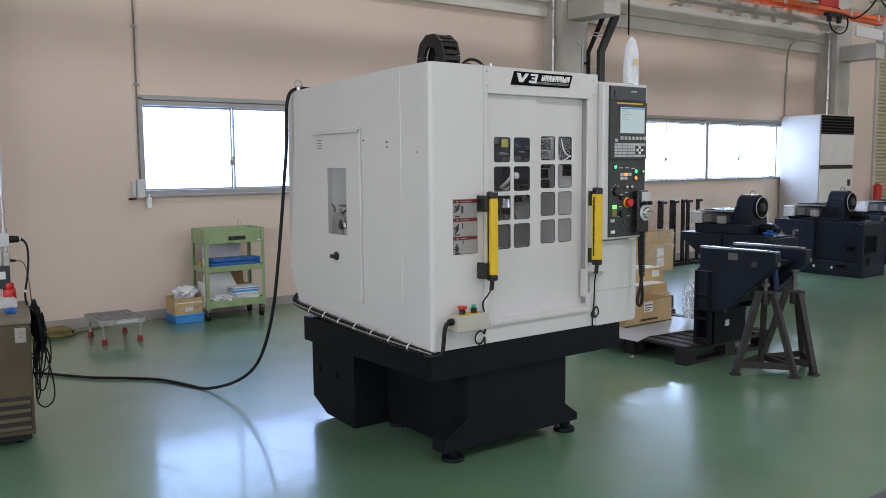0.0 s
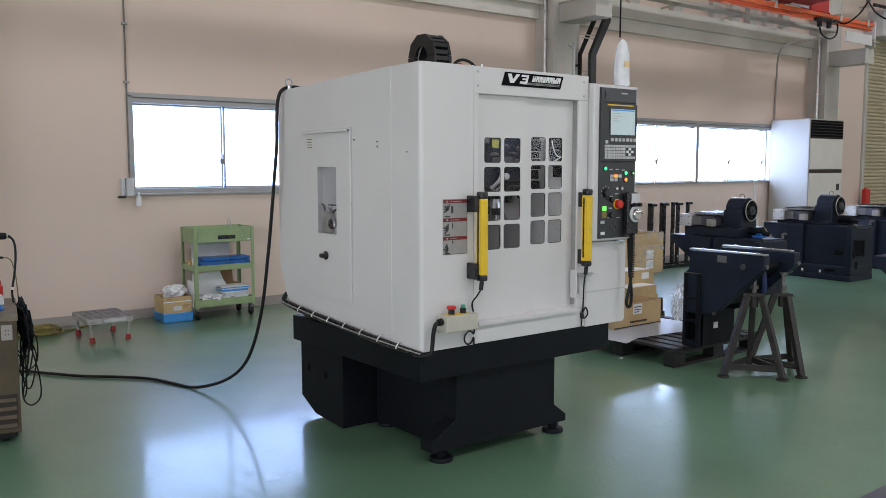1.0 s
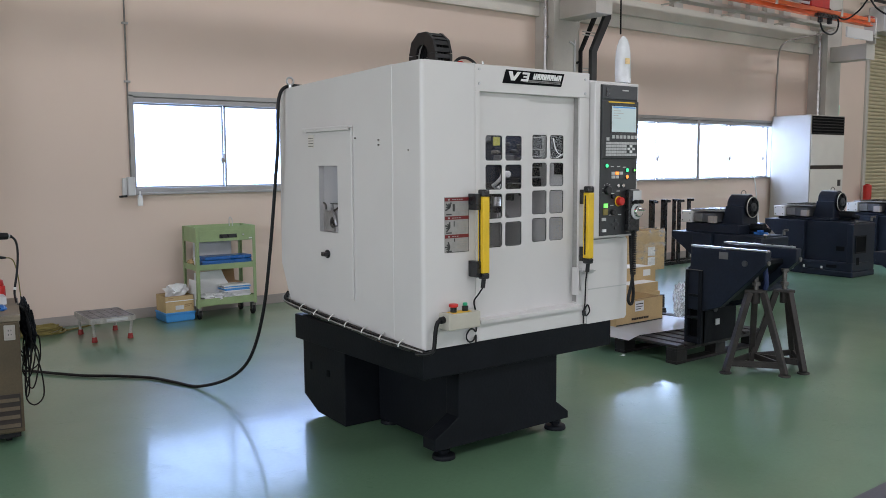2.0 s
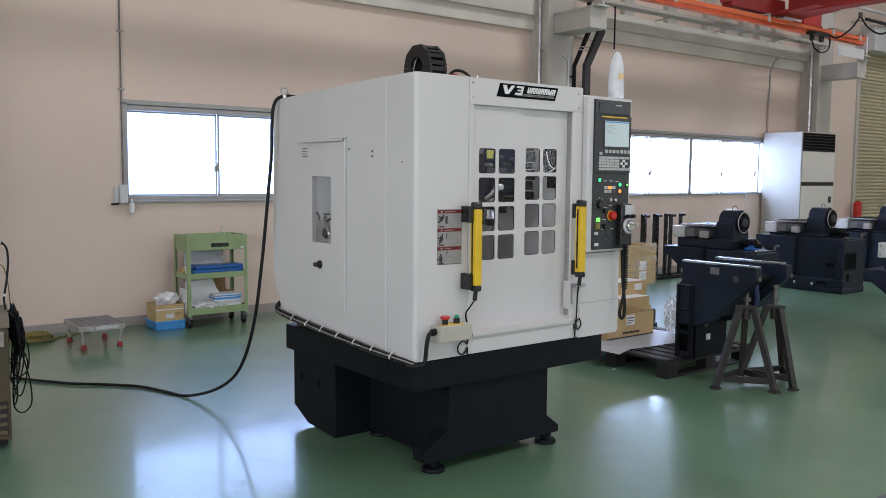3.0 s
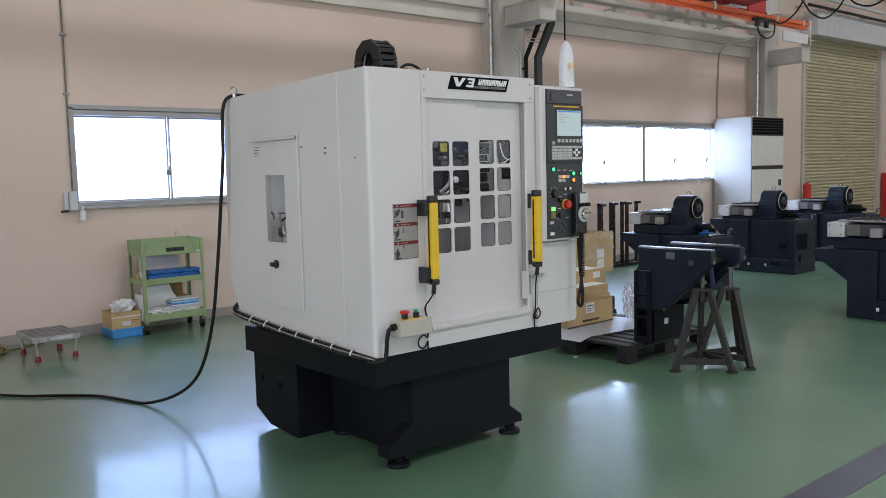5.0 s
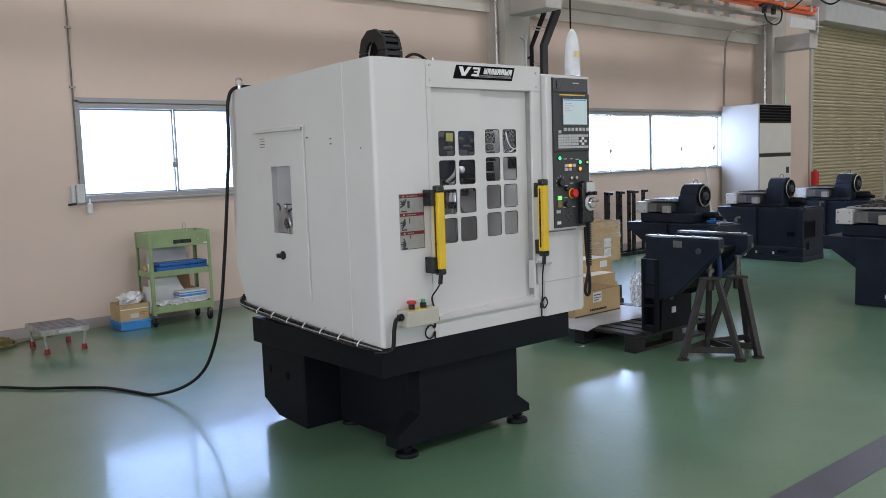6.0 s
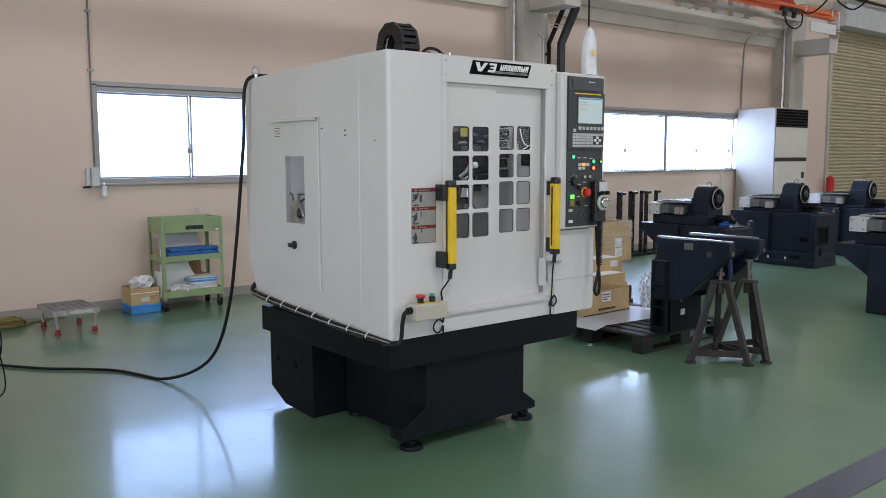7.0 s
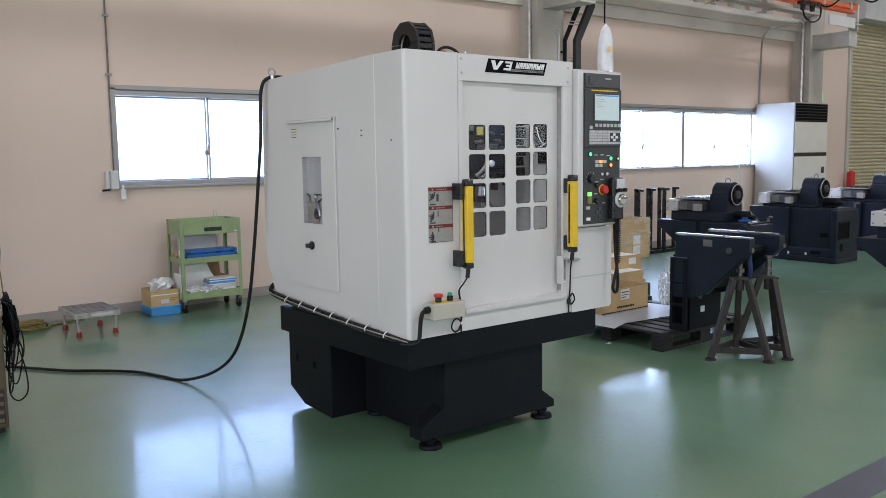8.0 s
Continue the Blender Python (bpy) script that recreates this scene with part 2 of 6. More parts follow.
M = dict(
    floor=floor_paint(),
    wall=mat("cream_wall_paint", (0.71, 0.572, 0.49), 0.75, 0, 0.05, 0.6, 0.0006, 120),
    ceiling=mat("pale_roof_sheet", (0.48, 0.46, 0.44), 0.7, 0, 0.08, 1.0),
    steel_paint=mat("grey_steel_paint", (0.50, 0.47, 0.43), 0.5, 0, 0.1, 2.0, 0.0004),
    base_strip=mat("grey_vinyl_base", (0.36, 0.32, 0.30), 0.5, 0, 0.08, 4.0),
    lane=mat("grey_lane_paint", (0.080, 0.085, 0.115), 0.35, 0, 0.2, 3.0, 0.0003, 70),
    alu=mat("anodised_aluminium", (0.36, 0.355, 0.35), 0.45, 0.4, 0.06, 8.0),
    white=mat("white_machine_enamel", (0.655, 0.635, 0.63), 0.32, 0, 0.03, 2.5, 0.00015, 260, 0.06),
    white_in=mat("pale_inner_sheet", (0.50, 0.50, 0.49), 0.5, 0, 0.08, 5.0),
    beige=mat("beige_box_paint", (0.50, 0.47, 0.40), 0.45, 0, 0.05, 8.0),
    navy=mat("dark_navy_cast_paint", (0.0075, 0.0088, 0.0118), 0.5, 0, 0.2, 4.0, 0.0008, 60, spec=0.14),
    navy_blue=mat("blue_navy_cast_paint", (0.0112, 0.0160, 0.0285), 0.44, 0, 0.25, 4.0, 0.0008, 60, spec=0.26),
    black=mat("black_rubber", (0.009, 0.009, 0.010), 0.5, 0, 0.2, 20.0, 0.0003, 200, spec=0.3),
    black_gloss=mat("black_plastic", (0.014, 0.014, 0.016), 0.28, 0, 0.15, 20.0),
    panel=mat("charcoal_panel", (0.031, 0.033, 0.035), 0.42, 0, 0.1, 10.0, 0.0002, 300),
    panel2=mat("dark_slate_panel", (0.056, 0.058, 0.064), 0.42, 0, 0.1, 10.0),
    keys=mat("pale_grey_keys", (0.50, 0.50, 0.50), 0.5, 0, 0.1, 30.0, piece=0.08),
    yellow=mat("safety_yellow", (0.78, 0.50, 0.02), 0.4, 0, 0.06, 10.0),
    red=mat("signal_red", (0.55, 0.02, 0.015), 0.4, 0, 0.1, 12.0),
    dark_red=mat("crane_red", (0.26, 0.016, 0.013), 0.45, 0, 0.15, 3.0),
    orange=mat("orange_rail_paint", (0.70, 0.13, 0.035), 0.45, 0, 0.12, 5.0),
    green_cart=mat("light_green_enamel", (0.285, 0.37, 0.185), 0.45, 0, 0.10, 9.0, 0.0003),
    blue=mat("blue_plastic", (0.015, 0.115, 0.38), 0.3, 0, 0.1, 9.0),
    navy_sling=mat("dark_blue_webbing", (0.012, 0.026, 0.09), 0.7, 0, 0.15, 20.0),
    lightblue=mat("sky_blue_plastic", (0.06, 0.32, 0.75), 0.4, 0, 0.1, 9.0),
    card=mat("brown_cardboard", (0.53, 0.375, 0.19), 0.8, 0, 0.1, 5.0, 0.0006, 80),
    card_in=mat("darker_cardboard", (0.33, 0.20, 0.10), 0.85, 0, 0.1, 5.0),
    paper=mat("white_paper", (0.78, 0.78, 0.78), 0.7, 0, 0.05, 6.0),
    plastic_bag=mat("milky_plastic_film", (0.72, 0.73, 0.76), 0.25, 0, 0.1, 12.0, 0.003, 30),
    rust=mat("worn_brown_steel", (0.034, 0.029, 0.027), 0.6, 0.2, 0.35, 9.0, 0.0008, 70),
    steel=mat("bare_steel", (0.55, 0.55, 0.56), 0.3, 1.0, 0.12, 12.0),
    worn_steel=mat("dull_greasy_steel", (0.16, 0.15, 0.14), 0.45, 0.7, 0.3, 14.0, 0.0004),
    chrome=mat("polished_steel", (0.75, 0.75, 0.76), 0.15, 1.0, 0.06, 12.0),
    grey_sheet=mat("grey_way_cover", (0.36, 0.36, 0.36), 0.4, 0.3, 0.12, 8.0),
    stool=mat("dull_galvanised", (0.46, 0.44, 0.41), 0.45, 0.3, 0.25, 15.0, 0.0004),
    stool_dark=mat("dull_grey_bracket", (0.17, 0.165, 0.16), 0.5, 0.2, 0.15, 15.0),
    pale=mat("pale_grey_paint", (0.60, 0.60, 0.61), 0.45, 0, 0.06, 6.0),
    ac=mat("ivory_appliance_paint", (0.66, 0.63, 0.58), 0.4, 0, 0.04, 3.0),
    # darker copy of the ivory paint, dimmed to offset the window glow
    ac_side=mat("dimmed_ivory_paint", (0.35, 0.325, 0.29), 0.6, 0, 0.04, 3.0),
    shutter=mat("beige_shutter_slat", (0.52, 0.46, 0.32), 0.45, 0, 0.06, 3.0, piece=0.05),
    pallet=mat("black_pallet_plastic", (0.013, 0.0115, 0.011), 0.55, 0, 0.25, 8.0, 0.0005),
    cabinet=mat("worn_brown_cabinet", (0.080, 0.058, 0.031), 0.55, 0, 0.25, 3.0, 0.0006),
    cabinet_top=mat("worn_cabinet_top", (0.19, 0.155, 0.11), 0.5, 0, 0.25, 6.0, 0.0006),
    slat_dark=mat("dark_louvre", (0.028, 0.019, 0.015), 0.6, 0, 0.2, 6.0),
    tread=mat("grey_tread_plate", (0.17, 0.17, 0.18), 0.4, 0.5, 0.6, 16.0, 0.001, 60),
    rope=mat("yellow_olive_hose", (0.20, 0.16, 0.045), 0.5, 0, 0.2, 20.0),
    label_grey=mat("printed_label", (0.32, 0.31, 0.30), 0.5, 0, 0.1, 30.0),
    label_red=mat("label_red_print", (0.16, 0.012, 0.014), 0.5, 0, 0.1, 30.0),
    ink=mat("dark_ink", (0.05, 0.05, 0.05), 0.6, 0, 0.1, 30.0),
    tie=mat("white_nylon", (0.75, 0.75, 0.73), 0.4),
    exit_green=glow("exit_sign_green", (0.25, 0.70, 0.48), 0.5),
    lcd=glow("lcd_screen", (0.50, 0.60, 0.62), 0.20),
    led_green=glow("green_lamp", (0.06, 0.85, 0.30), 1.3),
    led_orange=glow("orange_lamp", (1.0, 0.30, 0.06), 1.2),
    led_lime=glow("lime_lamp", (0.20, 0.9, 0.15), 1.1),
    sky_glow=glow("frosted_daylight", (0.43, 0.60, 1.0), 9.2),
    sky_glow_far=glow("bright_overcast_daylight", (0.52, 0.68, 1.0), 21.0),
    lamp_glow=glow("lamp_diffuser", (1.0, 0.94, 0.86), 4.0),
    pane=glass("window_glass"),
    clear_film=plastic_film("clear_plastic_film", 0.72, 1.0),
    wrap_film=plastic_film("stretched_clear_film", 0.97, 0.34),
    beam=mat("pale_beam_paint", (0.66, 0.62, 0.56), 0.5, 0, 0.1, 1.5, 0.0004),
    dark_yellow=mat("dark_yellow_sticker", (0.22, 0.21, 0.045), 0.6, 0, 0.1, 20.0),
    faded_orange=mat("faded_orange_print", (0.80, 0.58, 0.28), 0.4, 0, 0.15, 40.0),
    sheet=mat("white_plastic_sheet", (0.77, 0.77, 0.78), 0.32, 0, 0.04, 6.0, 0.0002, 14),
    green_cap=mat("green_button_plastic", (0.03, 0.36, 0.18), 0.35, 0, 0.05, 20.0),
    chain=mat("black_chain_plastic", (0.006, 0.006, 0.007), 0.4, 0, 0.15, 20.0),
    # near-black for black parts and for shade painted into recesses
    pit=mat("black_and_recess_shade", (0.003, 0.0035, 0.005), 0.7, 0, 0.2, 8.0, spec=0.1),
    tint=glass("tinted_polycarbonate", (0.94, 0.95, 0.97), 0.05, 0.9, 0.025),
)


# ---- mesh helpers ----
ORIGIN = {}


def thing(name, at, label, category, group="", kind="", turn=0):
    ob = new(name)
    ob.empty_display_size = 0.1
    ob.matrix_world = pose(*at, 0, 0, turn)
    ORIGIN[ob] = Vector(at)
    return tagged(ob, label, category, group, kind)


def part(name, bm, material, parent=None, label="", smooth=False):
    """Links a bmesh, made in world coordinates, as one mesh object under a thing or a part."""
    at = ORIGIN.get(parent, Vector((0, 0, 0)))
    bmesh.ops.translate(bm, verts=bm.verts, vec=-at)
    bmesh.ops.recalc_face_normals(bm, faces=bm.faces)
    me = bpy.data.meshes.new(name)
    bm.to_mesh(me)
    bm.free()
    me.materials.append(M[material])
    if smooth:
        me.polygons.foreach_set("use_smooth", [True] * len(me.polygons))
        me.set_sharp_from_angle(angle=radians(40))
    ob = new(name, me)
    ob.parent = parent
    ORIGIN[ob] = at
    if label:
        ob["label"] = label
    return ob


def solo(name, bm, material, label, category, kind="", group="", smooth=False):
    return tagged(part(name, bm, material, None, smooth=smooth), label, category, group, kind)


def box(bm, x0, x1, y0, y1, z0, z1, bevel=0.0, seg=2):
    tmp = bmesh.new()
    bmesh.ops.create_cube(tmp, size=1)
    for v in tmp.verts:
        v.co = Vector(((x0 + x1) / 2 + v.co.x * (x1 - x0), (y0 + y1) / 2 + v.co.y * (y1 - y0), (z0 + z1) / 2 + v.co.z * (z1 - z0)))
    if bevel:
        bmesh.ops.bevel(tmp, geom=list(tmp.edges), offset=bevel, segments=seg, profile=0.5, affect="EDGES")
    merge(bm, tmp)
    return bm


def merge(bm, tmp, m=None):
    if m is not None:
        bmesh.ops.transform(tmp, matrix=m, verts=tmp.verts)
    me = bpy.data.meshes.new("tmp")
    tmp.to_mesh(me)
    tmp.free()
    bm.from_mesh(me)
    bpy.data.meshes.remove(me)


def bx(*a, **k):
    return box(bmesh.new(), *a, **k)


def boxes(*rows, bevel=0.0):
    bm = bmesh.new()
    for r in rows:
        box(bm, *r, bevel=bevel)
    return bm


def cyl(bm, p0, p1, r0, r1=None, n=24, bevel=0.0):
    r1 = r0 if r1 is None else r1
    p0, p1 = Vector(p0), Vector(p1)
    tmp = bmesh.new()
    bmesh.ops.create_cone(tmp, cap_ends=True, segments=n, radius1=r0, radius2=r1, depth=(p1 - p0).length)
    if bevel:
        rim = [e for e in tmp.edges if abs(e.verts[0].co.z - e.verts[1].co.z) < 1e-6]
        bmesh.ops.bevel(tmp, geom=rim, offset=bevel, segments=2, profile=0.5, affect="EDGES")
    merge(bm, tmp, Matrix.Translation((p0 + p1) / 2) @ (p1 - p0).to_track_quat("Z", "Y").to_matrix().to_4x4())
    return bm


def rod(p0, p1, r0, r1=None, n=20, bevel=0.0):
    return cyl(bmesh.new(), p0, p1, r0, r1, n, bevel)


def prism(bm, profile, axis, a, b, bevel=0.0):
    """A closed outline drawn in the two other axes, carried along axis from a to b."""
    tmp = bmesh.new()
    put = {"x": lambda u, v, w: (w, u, v), "y": lambda u, v, w: (u, w, v), "z": lambda u, v, w: (u, v, w)}[axis]
    lo = [tmp.verts.new(put(u, v, a)) for u, v in profile]
    hi = [tmp.verts.new(put(u, v, b)) for u, v in profile]
    tmp.faces.new(lo), tmp.faces.new(hi)
    for i in range(len(lo)):
        tmp.faces.new((lo[i], lo[i - 1], hi[i - 1], hi[i]))
    bmesh.ops.recalc_face_normals(tmp, faces=tmp.faces)
    if bevel:
        bmesh.ops.bevel(tmp, geom=list(tmp.edges), offset=bevel, segments=2, profile=0.5, affect="EDGES")
    merge(bm, tmp)
    return bm


def smooth_line(pts, per=8):
    """Points on a smooth line through pts."""
    v = [Vector(p) for p in pts]
    v = [v[0] * 2 - v[1], *v, v[-1] * 2 - v[-2]]
    out = []
    for i in range(1, len(v) - 2):
        a, b, c, d = v[i - 1:i + 3]
        for k in range(per):
            t = k / per
            out.append(0.5 * (2 * b + (c - a) * t + (2 * a - 5 * b + 4 * c - d) * t * t + (3 * b - a - 3 * c + d) * t ** 3))
    return out + [v[-2]]


def tube(bm, pts, r, n=8, per=8):
    line = smooth_line(pts, per) if per > 1 else [Vector(p) for p in pts]
    side, rings = None, []
    for i, p in enumerate(line):
        d = (line[min(i + 1, len(line) - 1)] - line[max(i - 1, 0)]).normalized()
        if side is None:
            side = d.orthogonal().normalized()
        side = (side - d * side.dot(d)).normalized()
        up = d.cross(side)
        rings.append([bm.verts.new(p + (side * math.cos(a) + up * math.sin(a)) * r) for a in (2 * math.pi * k / n for k in range(n))])
    for a, b in zip(rings, rings[1:]):
        for k in range(n):
            bm.faces.new((a[k], a[k - 1], b[k - 1], b[k]))
    bm.faces.new(rings[0]), bm.faces.new(rings[-1])
    return bm


def hose(pts, r, n=8, per=8):
    return tube(bmesh.new(), pts, r, n, per)


def round_rect(u0, u1, v0, v1, r, n=5):
    pts = []
    for cu, cv, a0 in ((u1 - r, v1 - r, 0), (u0 + r, v1 - r, 90), (u0 + r, v0 + r, 180), (u1 - r, v0 + r, 270)):
        pts += [(cu + r * math.cos(radians(a0 + 90 * k / n)), cv + r * math.sin(radians(a0 + 90 * k / n))) for k in range(n + 1)]
    return pts


def holed(bm, cell, hole, r, axis, a, b):
    """A plate cell with a rounded opening through it: cell and hole are (u0, u1, v0, v1)."""
    put = {"x": lambda u, v, w: (w, u, v), "y": lambda u, v, w: (u, w, v)}[axis]
    inner = round_rect(*hole, r)
    q = len(inner) // 4
    outer = []
    for i, (u, v) in enumerate(inner):
        side = i // q
        corner = ((cell[1], cell[3]), (cell[0], cell[3]), (cell[0], cell[2]), (cell[1], cell[2]))[side]
        outer.append(corner)
    rings = [[bm.verts.new(put(u, v, w)) for u, v in loop] for loop, w in ((outer, a), (inner, a), (inner, b), (outer, b))]
    for i in range(len(inner)):
        for k in range(3):
            quad = (rings[k][i - 1], rings[k][i], rings[k + 1][i], rings[k + 1][i - 1])
            bm.faces.new(quad)
    return bm


# ---- the hall ----
X0, X1, Y0, Y1 = -9.0, 23.0, -9.0, 5.15
LEFT_WIN = (0.262, 3.10, 1.225, 2.19)
RIGHT_WIN = (7.27, 11.28, 1.238, 2.205)
SHUTTER = (14.62, 18.2, 0.0, 4.05)


def wall_with_holes(name, axis, a, b, u0, u1, top, holes, label):
    """A wall of thickness a..b along u, with rectangular openings cut right through."""
    bm = bmesh.new()
    us = sorted({u0, u1, *[h[0] for h in holes], *[h[1] for h in holes]})
    for s, e in zip(us, us[1:]):
        z = 0.0
        for h in sorted((h for h in holes if h[0] <= s and h[1] >= e), key=lambda h: h[2]):
            if h[2] > z:
                box(bm, s, e, a, b, z, h[2]) if axis == "y" else box(bm, a, b, s, e, z, h[2])
            z = h[3]
        box(bm, s, e, a, b, z, top) if axis == "y" else box(bm, a, b, s, e, z, top)
    return solo(name, bm, "wall", label, "wall", "structure")


wall_with_holes("wall_north", "y", Y1, Y1 + 0.15, X0, X1, CEILING_Z, [LEFT_WIN, RIGHT_WIN, SHUTTER], "cream painted factory wall with sliding windows and shutter door")
wall_with_holes("wall_south", "y", Y0 - 0.15, Y0, X0, X1, CEILING_Z, [(x - 1.8, x + 1.8, 1.5, 3.7) for x in SOUTH_WINDOWS], "cream painted factory wall with a row of windows")
# the west openings are unseen and added to go with the fill lamps
wall_with_holes("wall_west", "x", X0 - 0.15, X0, Y0, Y1, CEILING_Z, [(y - 1.6, y + 1.6, 1.5, 3.7) for y in (-5.5, -0.5)], "cream painted factory wall with unseen added window openings")
solo("wall_east", bx(X1, X1 + 0.15, Y0 - 0.15, Y1 + 0.15, 0, CEILING_Z), "wall", "plain cream painted factory wall", "wall", "structure")
solo("ceiling", bx(X0 - 0.15, X1 + 0.15, Y0 - 0.15, Y1 + 0.15, CEILING_Z, CEILING_Z + 0.1), "ceiling", "pale sheet metal factory roof", "ceiling", "structure")
solo("floor", bx(X0 - 0.15, X1 + 0.15, Y0 - 0.15, Y1 + 0.15, -0.1, 0), "floor", "glossy green epoxy painted concrete floor", "floor", "structure")
solo("lane_marking", bx(0.2, X1, -1.622, -1.440, 0, 0.004), "lane", "dark grey painted lane stripe on green floor", "floor marking", "structure")
bm = bmesh.new()
for s, e in ((X0, SHUTTER[0] - 0.1), (SHUTTER[1] + 0.1, X1)):
    box(bm, s, e, Y1 - 0.012, Y1, 0, 0.10, bevel=0.003)
solo("baseboard", bm, "base_strip", "grey skirting strip along the wall", "baseboard", "structure")
solo("wall_joint", boxes((X0, 0.2, Y1 - 0.003, Y1, 1.868, 1.872)), "wall", "thin horizontal joint between wall panels", "trim", "structure")
# daylight outside the openings
for name, x, y, w, h, z in [("backdrop", 1.7, 5.75, 4.6, 3.2, 1.7), ("backdrop", 9.6, 5.75, 9.0, 3.2, 1.7)]:
    solo(name, bx(x - w / 2, x + w / 2, y, y + 0.02, z - h / 2, z + h / 2), "sky_glow" if x < 5 else "sky_glow_far", "bright overcast sky outside the windows", "sky", "structure")


def sliding_window(name, x0, x1, z0, z1, meets, heavy=(), low=0.06, label=""):
    """Aluminium sliding window: outer frame with a deep head, sashes meeting at the given places."""
    w = thing(name, ((x0 + x1) / 2, Y1, z0), label, "window", kind="structure")
    y = Y1 - 0.02
    part("window_frame", boxes((x0 - 0.035, x1 + 0.035, y, Y1 + 0.11, z1 - 0.02, z1 + 0.025), (x0 - 0.035, x0 + 0.012, y, Y1 + 0.11, z0, z1), (x1 - 0.012, x1 + 0.035, y, Y1 + 0.11, z0, z1),
                               (x0 - 0.035, x1 + 0.035, y + 0.006, Y1 + 0.11, z1 - 0.075, z1 - 0.03), (x0, x1, Y1 + 0.01, Y1 + 0.11, z1 - 0.03, z1 - 0.02), bevel=0.003), "alu", w)
    part("window_sill", boxes((x0 - 0.035, x1 + 0.035, y - 0.02, Y1 + 0.11, z0 - 0.006, z0 + 0.015), (x0, x1, y + 0.015, Y1 + 0.09, z0 + 0.012, z0 + low), bevel=0.003), "alu", w)
    edges = [x0, *meets, x1]
    for i, (s, e) in enumerate(zip(edges, edges[1:])):
        d = 0.03 if i % 2 else 0.06
        a, b = s + (0.0 if i else 0.01), e - (0.0 if i < len(edges) - 2 else 0.01)
        rail = 0.016
        sash = part("sash", boxes((a, a + rail, Y1 + d, Y1 + d + 0.025, z0 + low - 0.005, z1 - 0.07), (b - rail, b, Y1 + d, Y1 + d + 0.025, z0 + low - 0.005, z1 - 0.07),
                                  (a, b, Y1 + d, Y1 + d + 0.025, z0 + low - 0.01, z0 + low + 0.015), (a, b, Y1 + d, Y1 + d + 0.025, z1 - 0.09, z1 - 0.065), bevel=0.002), "alu", w)
        p = part("pane", bx(a + rail, b - rail, Y1 + d + 0.010, Y1 + d + 0.015, z0 + low + 0.01, z1 - 0.085), "pane", sash)
        p.visible_shadow = False
    for x in heavy:
        part("mullion", bx(x - 0.035, x + 0.035, y, Y1 + 0.11, z0 + 0.015, z1 - 0.02, bevel=0.003), "alu", w)
    for x in meets:
        if x not in heavy:
            part("latch", boxes((x - 0.05, x + 0.005, Y1 + 0.005, Y1 + 0.029, z0 + 0.305, z0 + 0.36), (x - 0.028, x - 0.006, Y1 - 0.012, Y1 + 0.012, z0 + 0.33, z0 + 0.40), bevel=0.004), "base_strip", w)
    return w


sliding_window("window_1", *LEFT_WIN, [1.209, 2.156], label="wide aluminium sliding window with bright frosted daylight")
sliding_window("window_2", *RIGHT_WIN, [8.225, 9.19, 10.111, 11.09], (9.19,), low=0.02, label="long aluminium sliding window with bright daylight")
for x in SOUTH_WINDOWS:
    w = thing("window_3", (x, Y0, 1.5), "tall factory window letting in daylight", "window", kind="structure")
    part("window_frame", boxes((x - 1.8, x + 1.8, Y0 - 0.1, Y0 - 0.02, 1.5, 1.55), (x - 1.8, x + 1.8, Y0 - 0.1, Y0 - 0.02, 3.65, 3.7), (x - 1.8, x - 1.75, Y0 - 0.1, Y0 - 0.02, 1.55, 3.65),
                               (x + 1.75, x + 1.8, Y0 - 0.1, Y0 - 0.02, 1.55, 3.65), (x - 0.03, x + 0.03, Y0 - 0.1, Y0 - 0.02, 1.55, 3.65)), "alu", w)

# steel columns, wall beam, corbels
for x, n, cz in ((-1.75, "column", 0), (5.60, "column", 0), (12.42, "column", -0.09), (19.2, "column", 0)):
    c = thing(n, (x, 4.8, 0), "grey painted steel column standing against the wall", "column", "wall columns", "structure")
    part("web", boxes((x, x + 0.02, 4.80, Y1, 0, CEILING_Z), (x + 0.46, x + 0.48, 4.80, Y1, 0, CEILING_Z), (x + 0.02, x + 0.46, 4.97, 4.99, 0, CEILING_Z), bevel=0.002), "steel_paint", c)
    part("face_plate", bx(x + 0.02, x + 0.46, 4.805, 4.83, 0, CEILING_Z), "steel_paint", c)
    bm = bmesh.new()
    box(bm, x + 0.11, x + 0.13, 4.165, 4.80, 3.395 + cz, 3.62 + cz), box(bm, x + 0.35, x + 0.37, 4.165, 4.80, 3.395 + cz, 3.62 + cz)
    box(bm, x + 0.09, x + 0.39, 4.15, 4.80, 3.38 + cz, 3.395 + cz), box(bm, x + 0.09, x + 0.39, 4.15, 4.80, 3.62 + cz, 3.64 + cz), box(bm, x + 0.09, x + 0.39, 4.15, 4.165, 3.395 + cz, 3.62 + cz)
    part("corbel", bm, "steel_paint", c)
for s, e in ((X0, -1.75), (-1.27, 5.60), (6.08, 12.42)):
    solo("wall_beam", boxes((s, e, 4.99, 5.148, 3.625, 3.64), (s, e, 4.99, 5.005, 3.64, 3.83), (s, e, 4.99, 5.148, 3.83, 3.845), (s, e, 5.07, 5.085, 3.465, 3.625), (s, e, 5.07, 5.148, 3.45, 3.465), bevel=0.002), "beam",
         "grey painted steel channel beam between wall columns", "beam", "structure")


